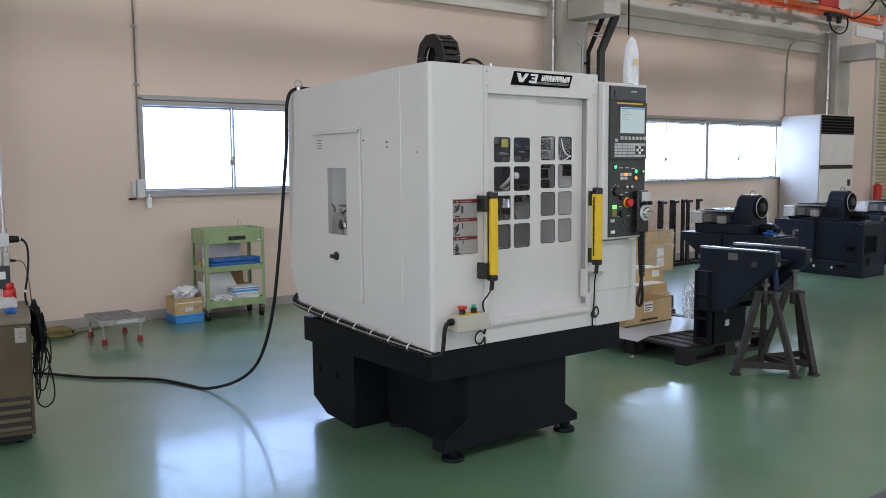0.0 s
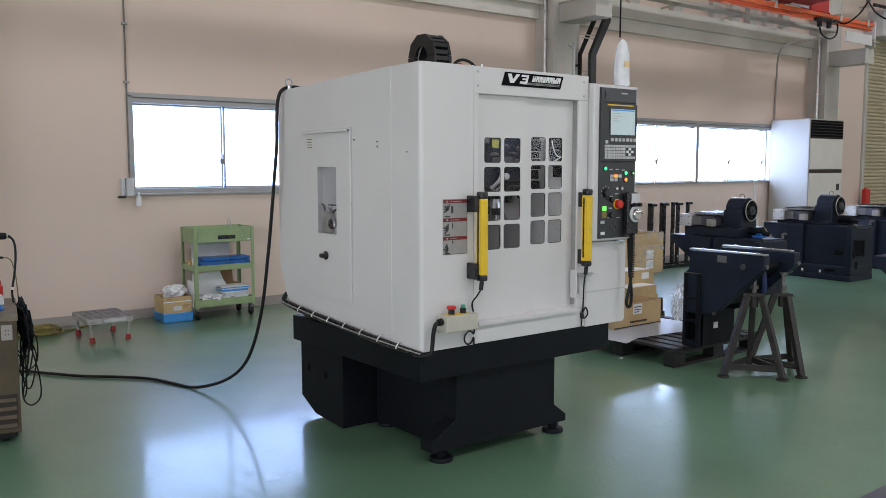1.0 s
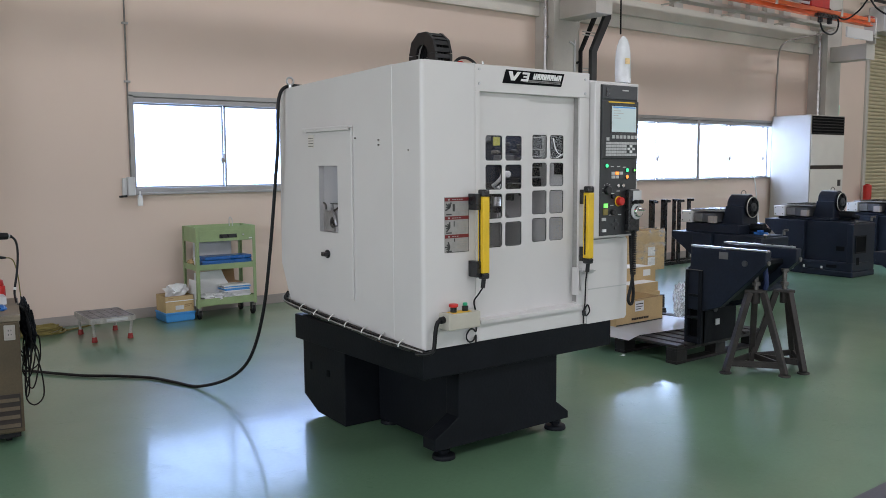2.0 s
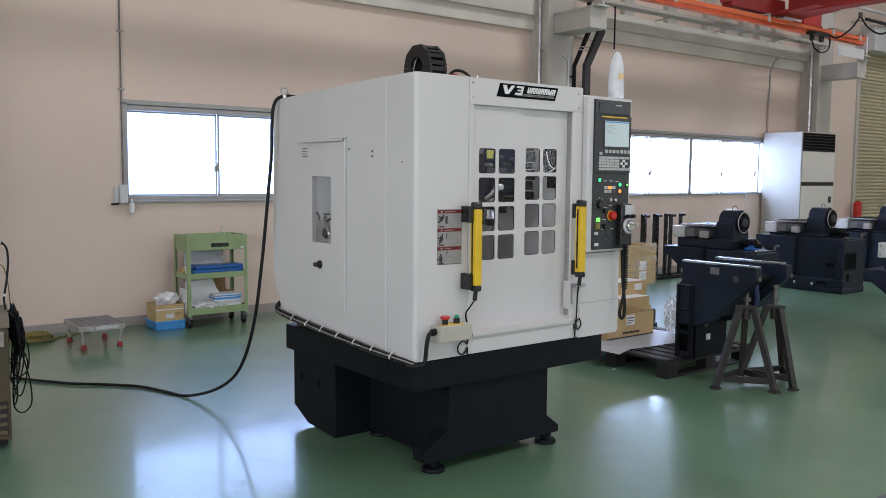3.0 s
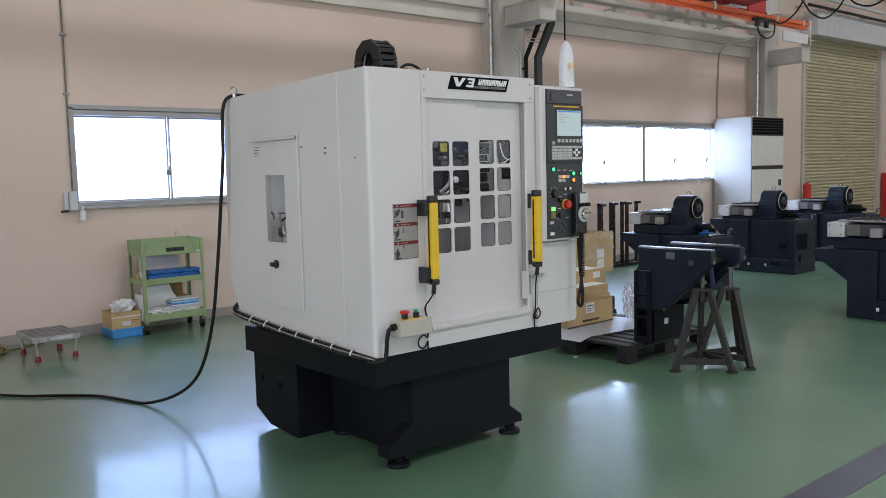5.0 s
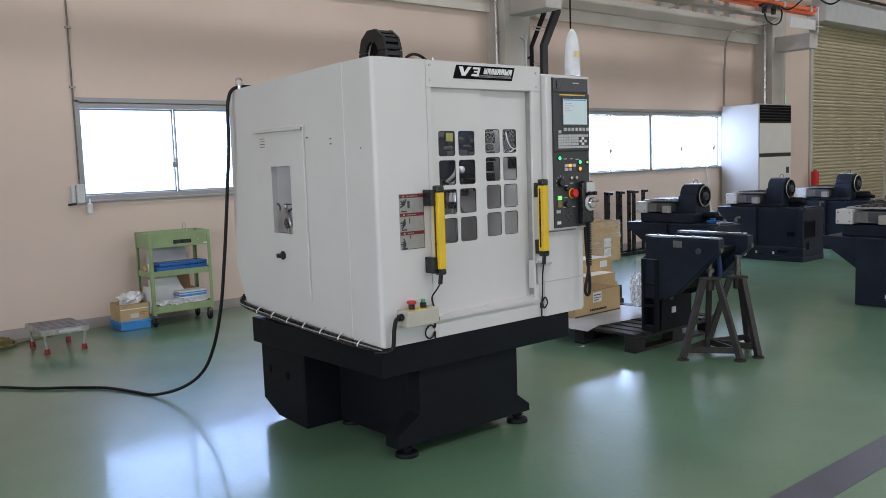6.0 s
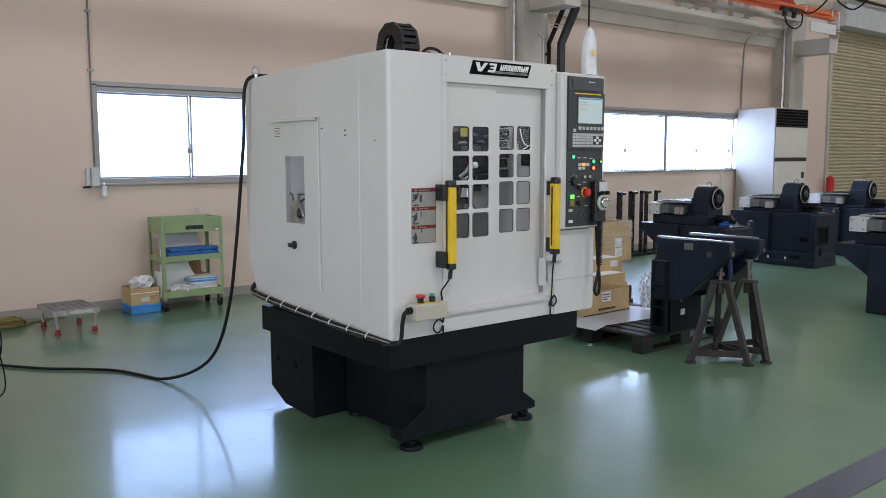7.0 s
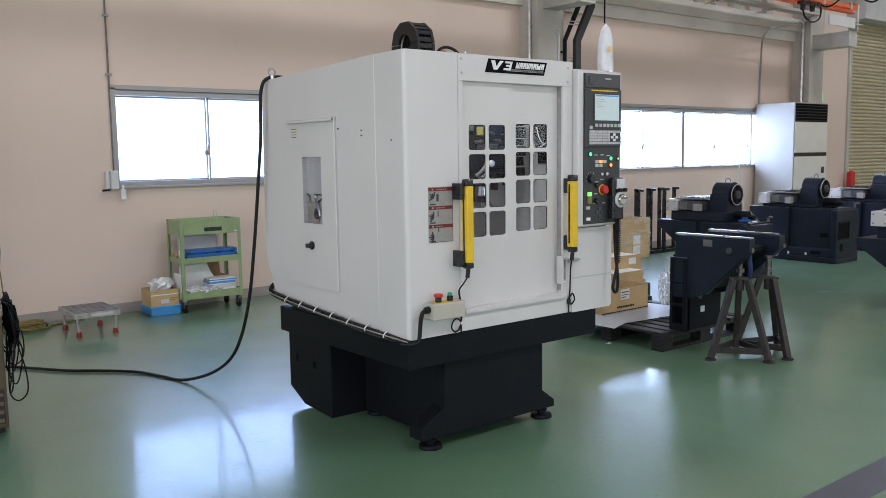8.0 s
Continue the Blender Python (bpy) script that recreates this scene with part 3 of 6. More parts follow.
# ---- machining centre ----
def machining_centre():
    mc = thing("machining_center", (0.66, 0.7, 0), "white compact machining centre on a dark navy base", "machine tool")
    ZB, ZT, ZR = 0.606, 1.99, 1.955
    # left side: front corner panel, side skin with a window hole, rear chamfer
    R = 0.022
    bend = [(R - R * math.cos(radians(9 * k)), R - R * math.sin(radians(9 * k))) for k in range(11)]
    bm = prism(bmesh.new(), [(0.0, 0.25), *bend, (0.322, 0.0), (0.322, 0.028), (0.028, 0.028), (0.028, 0.25)], "z", ZB, ZT)
    for v in bm.verts:
        v.co.z += (0.011 if v.co.z < 1 else -0.003) * max(0.0, v.co.y) / 0.25
    part("corner_panel", bm, "white", mc, smooth=True)
    bm = bmesh.new()
    rear_z = 0.668
    hole = (0.775, 0.985, 1.127, 1.496)
    top = lambda y: ZT - (y - 0.25) / 1.15 * (ZT - ZR)
    low = lambda y: ZB + 0.011 + (y - 0.25) / 1.09 * (rear_z - ZB - 0.011)
    prism(bm, [(0.252, low(0.252)), (hole[0], low(hole[0])), (hole[0], top(hole[0])), (0.252, top(0.252))], "x", 0.004, 0.03)
    prism(bm, [(hole[0], low(hole[0])), (hole[1], low(hole[1])), (hole[1], hole[2]), (hole[0], hole[2])], "x", 0.004, 0.03)
    prism(bm, [(hole[0], hole[3]), (hole[1], hole[3]), (hole[1], top(hole[1])), (hole[0], top(hole[0]))], "x", 0.004, 0.03)
    prism(bm, [(hole[1], low(hole[1])), (1.37, low(1.37)), (1.40, 0.715), (1.49, 0.90), (1.49, 1.20), (1.475, ZR - 0.06), (1.462, ZR - 0.02), (1.43, ZR - 0.002), (hole[1], top(hole[1]))], "x", 0.004, 0.03)
    part("side_skin", bm, "white", mc)
    part("roof", boxes((0.03, 1.13, 0.031, 0.42, ZT - 0.035, ZT - 0.006), (0.03, 1.13, 1.10, 1.46, ZR - 0.05, ZR - 0.012), (0.03, 0.38, 0.42, 1.10, ZR - 0.035, ZR - 0.008), (0.95, 1.13, 0.42, 1.10, ZR - 0.035, ZR - 0.008)), "white", mc)
    part("rear_panel", boxes((0.031, 1.13, 1.455, 1.475, 0.92, ZR - 0.05)), "white", mc)
    part("rear_box", bx(0.05, 1.0, 1.475, 1.56, 0.98, 1.30, bevel=0.01), "white", mc)
    part("right_panel", bx(1.11, 1.135, 0.03, 1.455, 0.62, ZR - 0.02), "white", mc)
    # front frame round the doors
    bm = bmesh.new()
    box(bm, 0.325, 1.135, 0.0, 0.055, 1.857, ZT, bevel=0.003)
    box(bm, 0.325, 0.356, 0.0, 0.055, 0.712, 1.857, bevel=0.003)
    box(bm, 1.061, 1.135, 0.0, 0.0435, 0.712, 1.857, bevel=0.003)
    box(bm, 0.325, 1.135, 0.0, 0.03, ZB, 0.712, bevel=0.004)
    part("front_frame", bm, "white", mc)
    bm = bmesh.new()
    prism(bm, [(-0.022, 0.700), (0.05, 0.700), (0.05, 0.726), (-0.022, 0.716)], "x", 0.345, 1.072)
    part("door_sill", bm, "white", mc)
    for x, z in ((0.35, 1.965), (0.35, 1.895), (1.10, 1.955), (1.10, 1.88)):
        part("screw", rod((x, 0.001, z), (x, -0.004, z), 0.007, n=10), "steel", mc)
    # two sliding doors, each with eight rounded panes
    for name, x0, x1, y, cols, zt in (("left_door", 0.357, 0.708, 0.026, ((0.413, 0.527), (0.546, 0.662)), 1.645), ("right_door", 0.675, 1.112, 0.044, ((0.751, 0.861), (0.879, 0.987)), 1.654)):
        bm = bmesh.new()
        pitch, hgt = 0.1475, 0.127
        bot = zt - 3 * pitch - hgt
        ua, ub = cols[0][0] - 0.03, cols[1][1] + 0.03
        um = (cols[0][1] + cols[1][0]) / 2
        for k in range(4):
            z1 = zt - k * pitch
            ct = z1 + (pitch - hgt) / 2 if k else z1 + 0.03
            cb = z1 - hgt - (pitch - hgt) / 2 if k < 3 else z1 - hgt - 0.03
            holed(bm, (ua, um, cb, ct), (*cols[0], z1 - hgt, z1), 0.014, "y", y, y + 0.005)
            holed(bm, (um, ub, cb, ct), (*cols[1], z1 - hgt, z1), 0.014, "y", y, y + 0.005)
        bmesh.ops.remove_doubles(bm, verts=bm.verts, dist=1e-5)
        box(bm, x0, ua, y, y + 0.005, 0.72, 1.8565), box(bm, ub, x1, y, y + 0.005, 0.72, 1.8565)
        box(bm, ua, ub, y, y + 0.005, zt + 0.03, 1.8565), box(bm, ua, ub, y, y + 0.005, 0.72, bot - 0.03)
        door = part(name, bm, "white", mc)
        for k in range(4):
            z1 = zt - k * pitch
            for c in cols:
                part("gasket", boxes((c[0], c[1], y + 0.0052, y + 0.0058, z1 - 0.004, z1), (c[0], c[1], y + 0.0052, y + 0.0058, z1 - hgt, z1 - hgt + 0.003), (c[0], c[0] + 0.003, y + 0.0052, y + 0.0058, z1 - hgt, z1), (c[1] - 0.004, c[1], y + 0.0052, y + 0.0058, z1 - hgt, z1)), "black", door)
                pane = part("pane", bx(c[0] - 0.004, c[1] + 0.004, y + 0.006, y + 0.010, z1 - hgt - 0.004, z1 + 0.004), "tint", door, "tinted clear pane")
                pane.visible_shadow = False
    # thin grey strip paints the shadow line of the gap beside the door
    part("door_seal", boxes((1.0592, 1.0608, 0.012, 0.0435, 0.735, 1.856)), "label_grey", mc)
    # door pull
    part("door_pull", boxes((1.040, 1.048, -0.022, 0.03, 0.775, 0.93), (1.066, 1.074, -0.022, 0.0, 0.80, 0.93), (1.048, 1.066, -0.022, -0.014, 0.775, 0.79), (1.048, 1.066, -0.022, -0.014, 0.915, 0.93), bevel=0.003), "white", mc)
    # lower panel under the control
    bm = prism(bmesh.new(), [(1.137, ZB - 0.004), (1.452, ZB - 0.004), (1.467, ZB + 0.012), (1.467, 1.06), (1.455, 1.075), (1.137, 1.075)], "y", 0.0, 0.62)
    part("lower_panel", bm, "white", mc)
    part("panel_joint", bx(1.145, 1.46, -0.003, 0, 0.795, 0.801), "white_in", mc)
    part("upper_cabinet", bx(1.137, 1.46, 0.0, 0.55, 1.078, 1.955, bevel=0.006), "white", mc)
    # name plate: slanted dark plate with plain pale marks
    lean = 0.35
    sk = lambda x, z: x + (z - 1.94) * lean
    plate = part("name_plate", prism(bmesh.new(), [(sk(0.513, 1.906), 1.906), (sk(0.925, 1.906), 1.906), (sk(0.925, 1.974), 1.974), (sk(0.513, 1.974), 1.974)], "y", -0.004, 0.0), "pit", mc, "slanted black name plate")

    v0, v1 = 1.921, 1.966
    part("mark", prism(bmesh.new(), [(0.540, v1), (0.566, v1), (0.574, v0 + 0.016), (0.600, v1), (0.624, v1), (0.580, v0), (0.556, v0)], "y", -0.006, -0.004), "paper", plate)
    part("mark", prism(bmesh.new(), [(sk(0.628, 1.956), 1.956), (sk(0.628, v1), v1), (sk(0.678, v1), v1), (sk(0.678, v0), v0), (sk(0.628, v0), v0), (sk(0.628, 1.932), 1.932), (sk(0.664, 1.932), 1.932),
                                     (sk(0.664, 1.940), 1.940), (sk(0.640, 1.940), 1.940), (sk(0.640, 1.948), 1.948), (sk(0.664, 1.948), 1.948), (sk(0.664, 1.956), 1.956)], "y", -0.006, -0.004), "paper", plate)
    x, cuts = 0.708, 0
    for w in (0.022, 0.021, 0.019, 0.019, 0.022, 0.021, 0.028, 0.021):
        lo, hi, cut = (1.934, 1.964, 1.944) if cuts % 3 else (1.964, 1.934, 1.954)
        cuts += 1
        bm = prism(bmesh.new(), [(sk(u, v), v) for u, v in ((x, lo), (x + 0.007, lo), (x + 0.007, cut), (x + w - 0.007, cut), (x + w - 0.007, lo), (x + w, lo), (x + w, hi), (x, hi))], "y", -0.006, -0.004)
        part("mark", bm, "paper", plate)
        x += w + 0.004
    part("line", boxes((0.655, 0.905, -0.0055, -0.004, 1.9265, 1.9285), (0.645, 0.905, -0.0055, -0.004, 1.9225, 1.9245), (0.64, 0.905, -0.0055, -0.004, 1.9175, 1.920)), "label_grey", plate)
    # safety label: three pictogram fields with red headings
    lab = part("safety_label", bx(0.131, 0.280, -0.003, 0, 1.072, 1.342), "label_grey", mc, "grey warning label with red headings")
    # dark strips paint the label's shadow line at its right and bottom edges
    part("border", boxes((0.2785, 0.281, -0.0034, -0.003, 1.072, 1.342), (0.131, 0.280, -0.0034, -0.003, 1.071, 1.0735)), "ink", lab)
    for k in range(3):
        z = 1.342 - k * 0.090
        part("heading", bx(0.132, 0.2785, -0.005, -0.003, z - 0.020, z - 0.003), "label_red", lab)
        part("heading_print", boxes((0.150, 0.160, -0.0055, -0.005, z - 0.016, z - 0.008), *[(0.175 + 0.014 * q, 0.185 + 0.014 * q, -0.0055, -0.005, z - 0.014, z - 0.010) for q in range(5 - k)]), "base_strip", lab)
        bm = bmesh.new()
        for q in range(5):
            a = radians(205 - 34 * q + 20 * k)
            merge(bm, bx(0.0, 0.028 - 0.006 * (q % 2), -0.0055, -0.003, -0.0035, 0.0035), Matrix.Translation((0.160, 0, z - 0.052 - 0.006 * k)) @ Matrix.Rotation(-a, 4, "Y"))
        part("pictogram", bx(0.180 + 0.006 * k, 0.192 - 0.002 * k, -0.005, -0.003, z - 0.070 + 0.016 * k, z - 0.034 + 0.006 * k), "ink", lab)
        part("pictogram", bx(0.140, 0.172, -0.005, -0.003, z - 0.087, z - 0.081), "ink", lab)
        part("pictogram", bm, "ink", lab)
        part("caption", boxes(*[(0.205, 0.268 - 0.012 * ((q + k) % 3), -0.0045, -0.003, z - 0.036 - q * 0.011, z - 0.0335 - q * 0.011) for q in range(4)]), "base_strip", lab)
    # side door
    d = part("side_door", prism(bmesh.new(), [(0.628, 0.772), (hole[0], 0.772), (hole[0], 1.700), (0.628, 1.700)], "x", -0.008, 0.004), "white", mc)
    bm = bmesh.new()
    prism(bm, [(hole[0], 0.772), (hole[1], 0.772), (hole[1], hole[2]), (hole[0], hole[2])], "x", -0.008, 0.004)
    prism(bm, [(hole[0], hole[3]), (hole[1], hole[3]), (hole[1], 1.700), (hole[0], 1.700)], "x", -0.008, 0.004)
    prism(bm, [(hole[1], 0.772), (1.065, 0.772), (1.128, 1.700), (hole[1], 1.700)], "x", -0.008, 0.004)
    part("door_leaf", bm, "white", d)
    part("grip_rail", boxes((-0.030, 0.0, 0.622, 1.132, 1.696, 1.708), (-0.030, -0.024, 0.622, 1.132, 1.684, 1.696), bevel=0.002), "white", d)
    pane = part("pane", bx(-0.006, -0.003, hole[0] + 0.001, hole[1] - 0.001, hole[2] + 0.001, hole[3] - 0.001), "tint", d)
    pane.visible_shadow = False
    bm = rod((-0.008, 0.89, 1.005), (-0.020, 0.89, 1.005), 0.024, n=20, bevel=0.003)
    box(bm, -0.045, -0.018, 0.868, 0.912, 0.993, 1.017, bevel=0.005)
    part("lock_knob", bm, "black_gloss", d, "black turn lock")
    part("small_label", boxes((-0.0095, -0.008, 1.032, 1.098, 1.598, 1.670)), "ac", d)
    part("print", boxes(*[(-0.0105, -0.0095, 1.037, 1.093, 1.605 + k * 0.015, 1.6085 + k * 0.015) for k in range(4)]), "ink", d)
    for y, z in ((0.60, 1.64), (0.375, 1.625), (0.375, 1.60), (0.11, 1.57)):
        part("bolt", rod((0.004, y, z), (-0.003, y, z), 0.0042, n=10), "worn_steel", mc)
    part("edge_bead", rod((-0.007, 0.628, 0.775), (-0.007, 0.628, 1.695), 0.005, n=12), "white", d)
    part("seam_bead", rod((0.0015, 0.251, 0.63), (0.0015, 0.251, 1.98), 0.004, n=12), "white", mc)
    # light curtains
    for x, z0, z1, back in ((0.305, 0.935, 1.377, 0.0), (1.050, 0.955, 1.379, 0.0)):
        y = -0.055
        lc = part("light_curtain", bx(x, x + 0.042, y - 0.03, y + 0.012, z0 + 0.03, z1 - 0.035, bevel=0.004), "yellow", mc, "yellow safety light curtain bar")
        for za, zb in ((z1 - 0.036, z1), (z0, z0 + 0.03)):
            part("end_cap", bx(x - 0.001, x + 0.043, y - 0.031, y + 0.013, za, zb, bevel=0.008), "black_gloss", lc)
        part("lens", bx(x - 0.0015, x + 0.001, y - 0.009, y + 0.001, z0 + 0.05, z1 - 0.05), "black_gloss", lc)
        for z in (z0 + 0.01, z1 - 0.10):
            ca, cb = (x - 0.026, x + 0.004) if x < 0.5 else (x + 0.016, x + 0.036)
            part("clamp", boxes((ca, cb, y - 0.012, 0.0, z, z + 0.08), bevel=0.003), "black_gloss", lc)
        part("side_strip", bx(x + 0.0415, x + 0.0435, y - 0.022, y + 0.006, z0 + 0.05, z1 - 0.05), "black_gloss", lc)
        part("plug", rod((x + 0.02, y - 0.01, z0), (x + 0.012, y - 0.012, z0 - 0.045), 0.011, n=12), "black", lc)
    part("curtain_cable", hose([(0.317, -0.065, 0.89), (0.305, -0.05, 0.86), (0.30, -0.02, 0.82), (0.318, -0.012, 0.76), (0.322, -0.012, 0.70), (0.316, -0.013, 0.665), (0.300, -0.014, 0.678), (0.278, -0.016, 0.680),
                                (0.255, -0.018, 0.660), (0.254, -0.018, 0.635), (0.275, -0.016, 0.616), (0.300, -0.014, 0.622), (0.316, -0.013, 0.645), (0.318, -0.012, 0.610)], 0.0045, 6), "black", mc)
    part("curtain_cable", hose([(1.062, -0.065, 0.91), (1.07, -0.05, 0.86), (1.10, -0.02, 0.80), (1.105, -0.012, 0.72), (1.098, -0.012, 0.68), (1.115, -0.014, 0.655), (1.135, -0.02, 0.68), (1.12, -0.018, 0.715), (1.10, -0.012, 0.68), (1.095, -0.012, 0.612)], 0.0045, 6), "black", mc)
    part("cable_clip", bx(1.093, 1.107, -0.02, 0.0, 0.655, 0.685, bevel=0.003), "black_gloss", mc)
    part("cable_bracket", boxes((1.05, 1.15, -0.05, 0.0, 0.905, 0.912), (1.05, 1.13, -0.052, -0.044, 0.895, 0.918), bevel=0.002), "steel", mc)
    # start box with two buttons
    sb = part("button_box", bx(0.092, 0.289, -0.085, 0.0, 0.703, 0.783, bevel=0.005), "beige", mc, "beige operating box")
    for x, m, mush in ((0.150, "red", True), (0.222, "green_cap", False)):
        b = part("button", rod((x, -0.045, 0.783), (x, -0.045, 0.810), 0.016, n=20, bevel=0.003), "black_gloss", sb)
        part("cap", rod((x, -0.045, 0.810), (x, -0.045, 0.826), 0.023 if mush else 0.012, n=20, bevel=0.005), m, b)
    part("button_plate", bx(0.128, 0.245, -0.072, -0.018, 0.783, 0.785), "yellow", sb, "thin yellow plate under the buttons")
    part("gland", rod((0.092, -0.045, 0.755), (0.07, -0.045, 0.752), 0.017, n=16), "black", sb)
    part("conduit", hose([(0.072, -0.045, 0.752), (0.052, -0.045, 0.742), (0.044, -0.04, 0.70), (0.042, -0.035, 0.645), (0.035, -0.032, 0.606), (0.0, -0.03, 0.596), (-0.03, 0.02, 0.592)], 0.0105, 10), "black", sb)
    # hose bundle along the foot of the side, tied to it
    for k, (dx, dz, r) in enumerate(((-0.009, -0.004, 0.009), (-0.024, -0.006, 0.008), (-0.014, 0.009, 0.007), (-0.012, -0.018, 0.007))):
        pts = [(dx, -0.01 + 0.35 * j, ZB - 0.005 + dz + 0.0155 * j + 0.004 * math.sin(j * 2.1 + k)) for j in range(5)]
        pts[0] = (dx * 0.5, -0.02, ZB - 0.004 + dz * 0.5)
        pts[4] = (dx, 1.37, 0.676 + dz)
        pts += [(dx, 1.41, 0.70 + dz), (dx + 0.02, 1.425, 0.72 + dz)]
        part("hose", hose(pts, r, 8), "black_gloss", mc)
        if k == 1:
            part("air_hose", hose([(x - 0.010, y, z + 0.008) for x, y, z in pts], 0.0035, 6), "label_grey", mc, "thin pale air hose")
    for j in range(7):
        y = 0.17 + j * 0.172
        part("cable_tie", hose([(0.0, y, 0.626 + y * 0.045), (-0.018, y - 0.006, 0.622 + y * 0.045), (-0.036, y - 0.010, 0.608 + y * 0.045), (-0.037, y - 0.008, 0.596 + y * 0.045)], 0.0035, 6), "tie", mc)
    # sump tray and base
    bm = prism(bmesh.new(), [(0.005, 0.455), (1.345, 0.455), (1.345, 0.604), (0.005, 0.604)], "y", 0.008, 1.34, 0.006)
    part("tray", bm, "navy", mc)
    base = part("base", prism(bmesh.new(), [(0.262, 0.455), (0.957, 0.455), (0.957, 0.175), (1.050, 0.105), (1.050, 0.065), (0.108, 0.065), (0.108, 0.125), (0.258, 0.215)], "y", 0.055, 0.16, 0.004), "navy", mc)
    part("plinth", boxes((0.285, 0.93, 0.16, 0.84, 0.02, 0.455), bevel=0.005), "navy", mc)
    bm = prism(bmesh.new(), [(0.856, 0.003), (0.856, 0.455), (1.34, 0.455), (1.352, 0.44), (1.350, 0.098), (1.18, 0.018)], "x", 0.064, 1.0, 0.004)
    part("coolant_tank", bm, "navy", mc)
    # two near-black sheets on the tank side paint the shade of insets
    for ya, yb, za, zb in ((1.03, 1.06, 0.26, 0.30), (1.24, 1.26, 0.265, 0.315)):
        part("tank_inset", bx(0.059, 0.064, ya, yb, za, zb, bevel=0.002), "pit", mc)
    for x, y in ((0.205, 0.112), (1.0, 0.110), (0.325, 0.78), (0.90, 0.78)):
        bm = rod((x, y, 0.0), (x, y, 0.022), 0.062, 0.058, n=24, bevel=0.004)
        cyl(bm, (x, y, 0.022), (x, y, 0.075), 0.022, n=16)
        cyl(bm, (x, y, 0.034), (x, y, 0.048), 0.034, n=6)
        part("levelling_foot", bm, "navy", mc, smooth=True)
    # drag chain standing on the roof opening
    ch = part("drag_chain", bx(0.53, 0.80, 0.70, 1.09, 1.90, 1.925), "black_gloss", mc, "black plastic drag chain loop")
    cx0, cx1, cy, cz, R = 0.622, 0.748, 0.855, 2.146, 0.088
    stations = [(cy - R, cz - 0.21 + 0.07 * k, 0) for k in range(3)] + [(cy - R * math.cos(a), cz + R * 1.05 * math.sin(a), a) for a in (radians(d) for d in range(0, 181, 36))] + [(cy + R, cz - 0.05 - 0.065 * k, math.pi) for k in range(3)]
    ri, ro = 0.058, 0.132

    def arch(r, deg):
        return (cy - r * math.cos(radians(deg)), cz + r * math.sin(radians(deg)))
    links = [[arch(ri, d + 0.2), arch(ro, d + 0.2), arch(ro, d + 35.8), arch(ri, d + 35.8)] for d in range(0, 180, 36)]
    for k in range(3):
        z0, z1 = cz - 0.075 * (k + 1), cz - 0.075 * k - 0.003
        links += [[(cy - ri, z0), (cy - ro, z0), (cy - ro, z1), (cy - ri, z1)], [(cy + ri, z0), (cy + ro, z0), (cy + ro, z1), (cy + ri, z1)]]
    for quad in links:
        bm = bmesh.new()
        (iy0, iz0), (oy0, oz0), (oy1, oz1), (iy1, iz1) = quad
        for xa in (cx0, cx1 - 0.018):
            prism(bm, quad, "x", xa, xa + 0.018, 0.0008)
        mix = lambda p, q, f: (p[0] + (q[0] - p[0]) * f, p[1] + (q[1] - p[1]) * f)
        for fa, fb in ((0.06, 0.40), (0.62, 0.94)):
            o0, o1 = mix((oy0, oz0), (oy1, oz1), fa), mix((oy0, oz0), (oy1, oz1), fb)
            i0, i1 = mix((iy0, iz0), (iy1, iz1), fa), mix((iy0, iz0), (iy1, iz1), fb)
            prism(bm, [mix(o0, i0, 0.04), mix(o1, i1, 0.04), mix(o1, i1, 0.14), mix(o0, i0, 0.14)], "x", cx0 + 0.018, cx1 - 0.018)
        part("link", bm, "chain", ch)
    for k in range(3):
        x = cx0 + 0.035 + k * 0.025
        part("hose", hose([(x, y, z) for y, z, a in stations[::2]], 0.011, 8), "paper" if k == 0 else "black", mc)
    part("hose", hose([(0.76, 0.80, 1.93), (0.785, 0.77, 2.08), (0.84, 0.74, 2.13), (0.91, 0.70, 2.085), (0.955, 0.66, 1.93)], 0.009, 8), "black", mc)
    part("hose", hose([(0.77, 0.80, 1.95), (0.79, 0.78, 2.07), (0.83, 0.75, 2.105), (0.87, 0.73, 2.06), (0.89, 0.72, 1.95)], 0.007, 8), "red", mc, "red hose")
    part("hose", hose([(0.77, 0.66, 1.95), (0.79, 0.65, 2.02), (0.82, 0.64, 2.04), (0.85, 0.63, 2.02), (0.87, 0.62, 1.95)], 0.006, 8), "paper", mc, "white hose")
    part("vent_pipe", rod((0.52, 0.25, 1.97), (0.52, 0.25, 2.03), 0.005, n=10), "tie", mc)
    part("vent_pipe", rod((0.475, 0.12, 1.985), (0.475, 0.12, 2.02), 0.006, n=10), "steel", mc)
    # eye bolt at the rear corner of the roof
    ring = [(0.02 + 0.022 * math.cos(a), 1.36, 1.997 + 0.022 * math.sin(a)) for a in (radians(30 * k) for k in range(13))]
    part("eye_bolt", cyl(hose(ring, 0.006, 8, 1), (0.02, 1.36, 1.94), (0.02, 1.36, 1.977), 0.012, n=12), "steel", mc)
    # work space seen through the panes
    part("column_casting", bx(0.66, 1.06, 0.66, 0.98, 1.33, 1.90, bevel=0.01), "navy_blue", mc)
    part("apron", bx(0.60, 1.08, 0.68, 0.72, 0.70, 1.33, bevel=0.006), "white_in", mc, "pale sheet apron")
    hd = part("spindle_head", boxes((0.70, 0.93, 0.30, 0.66, 1.395, 1.80), (0.74, 0.90, 0.27, 0.31, 1.42, 1.56), bevel=0.012), "navy_blue", mc)
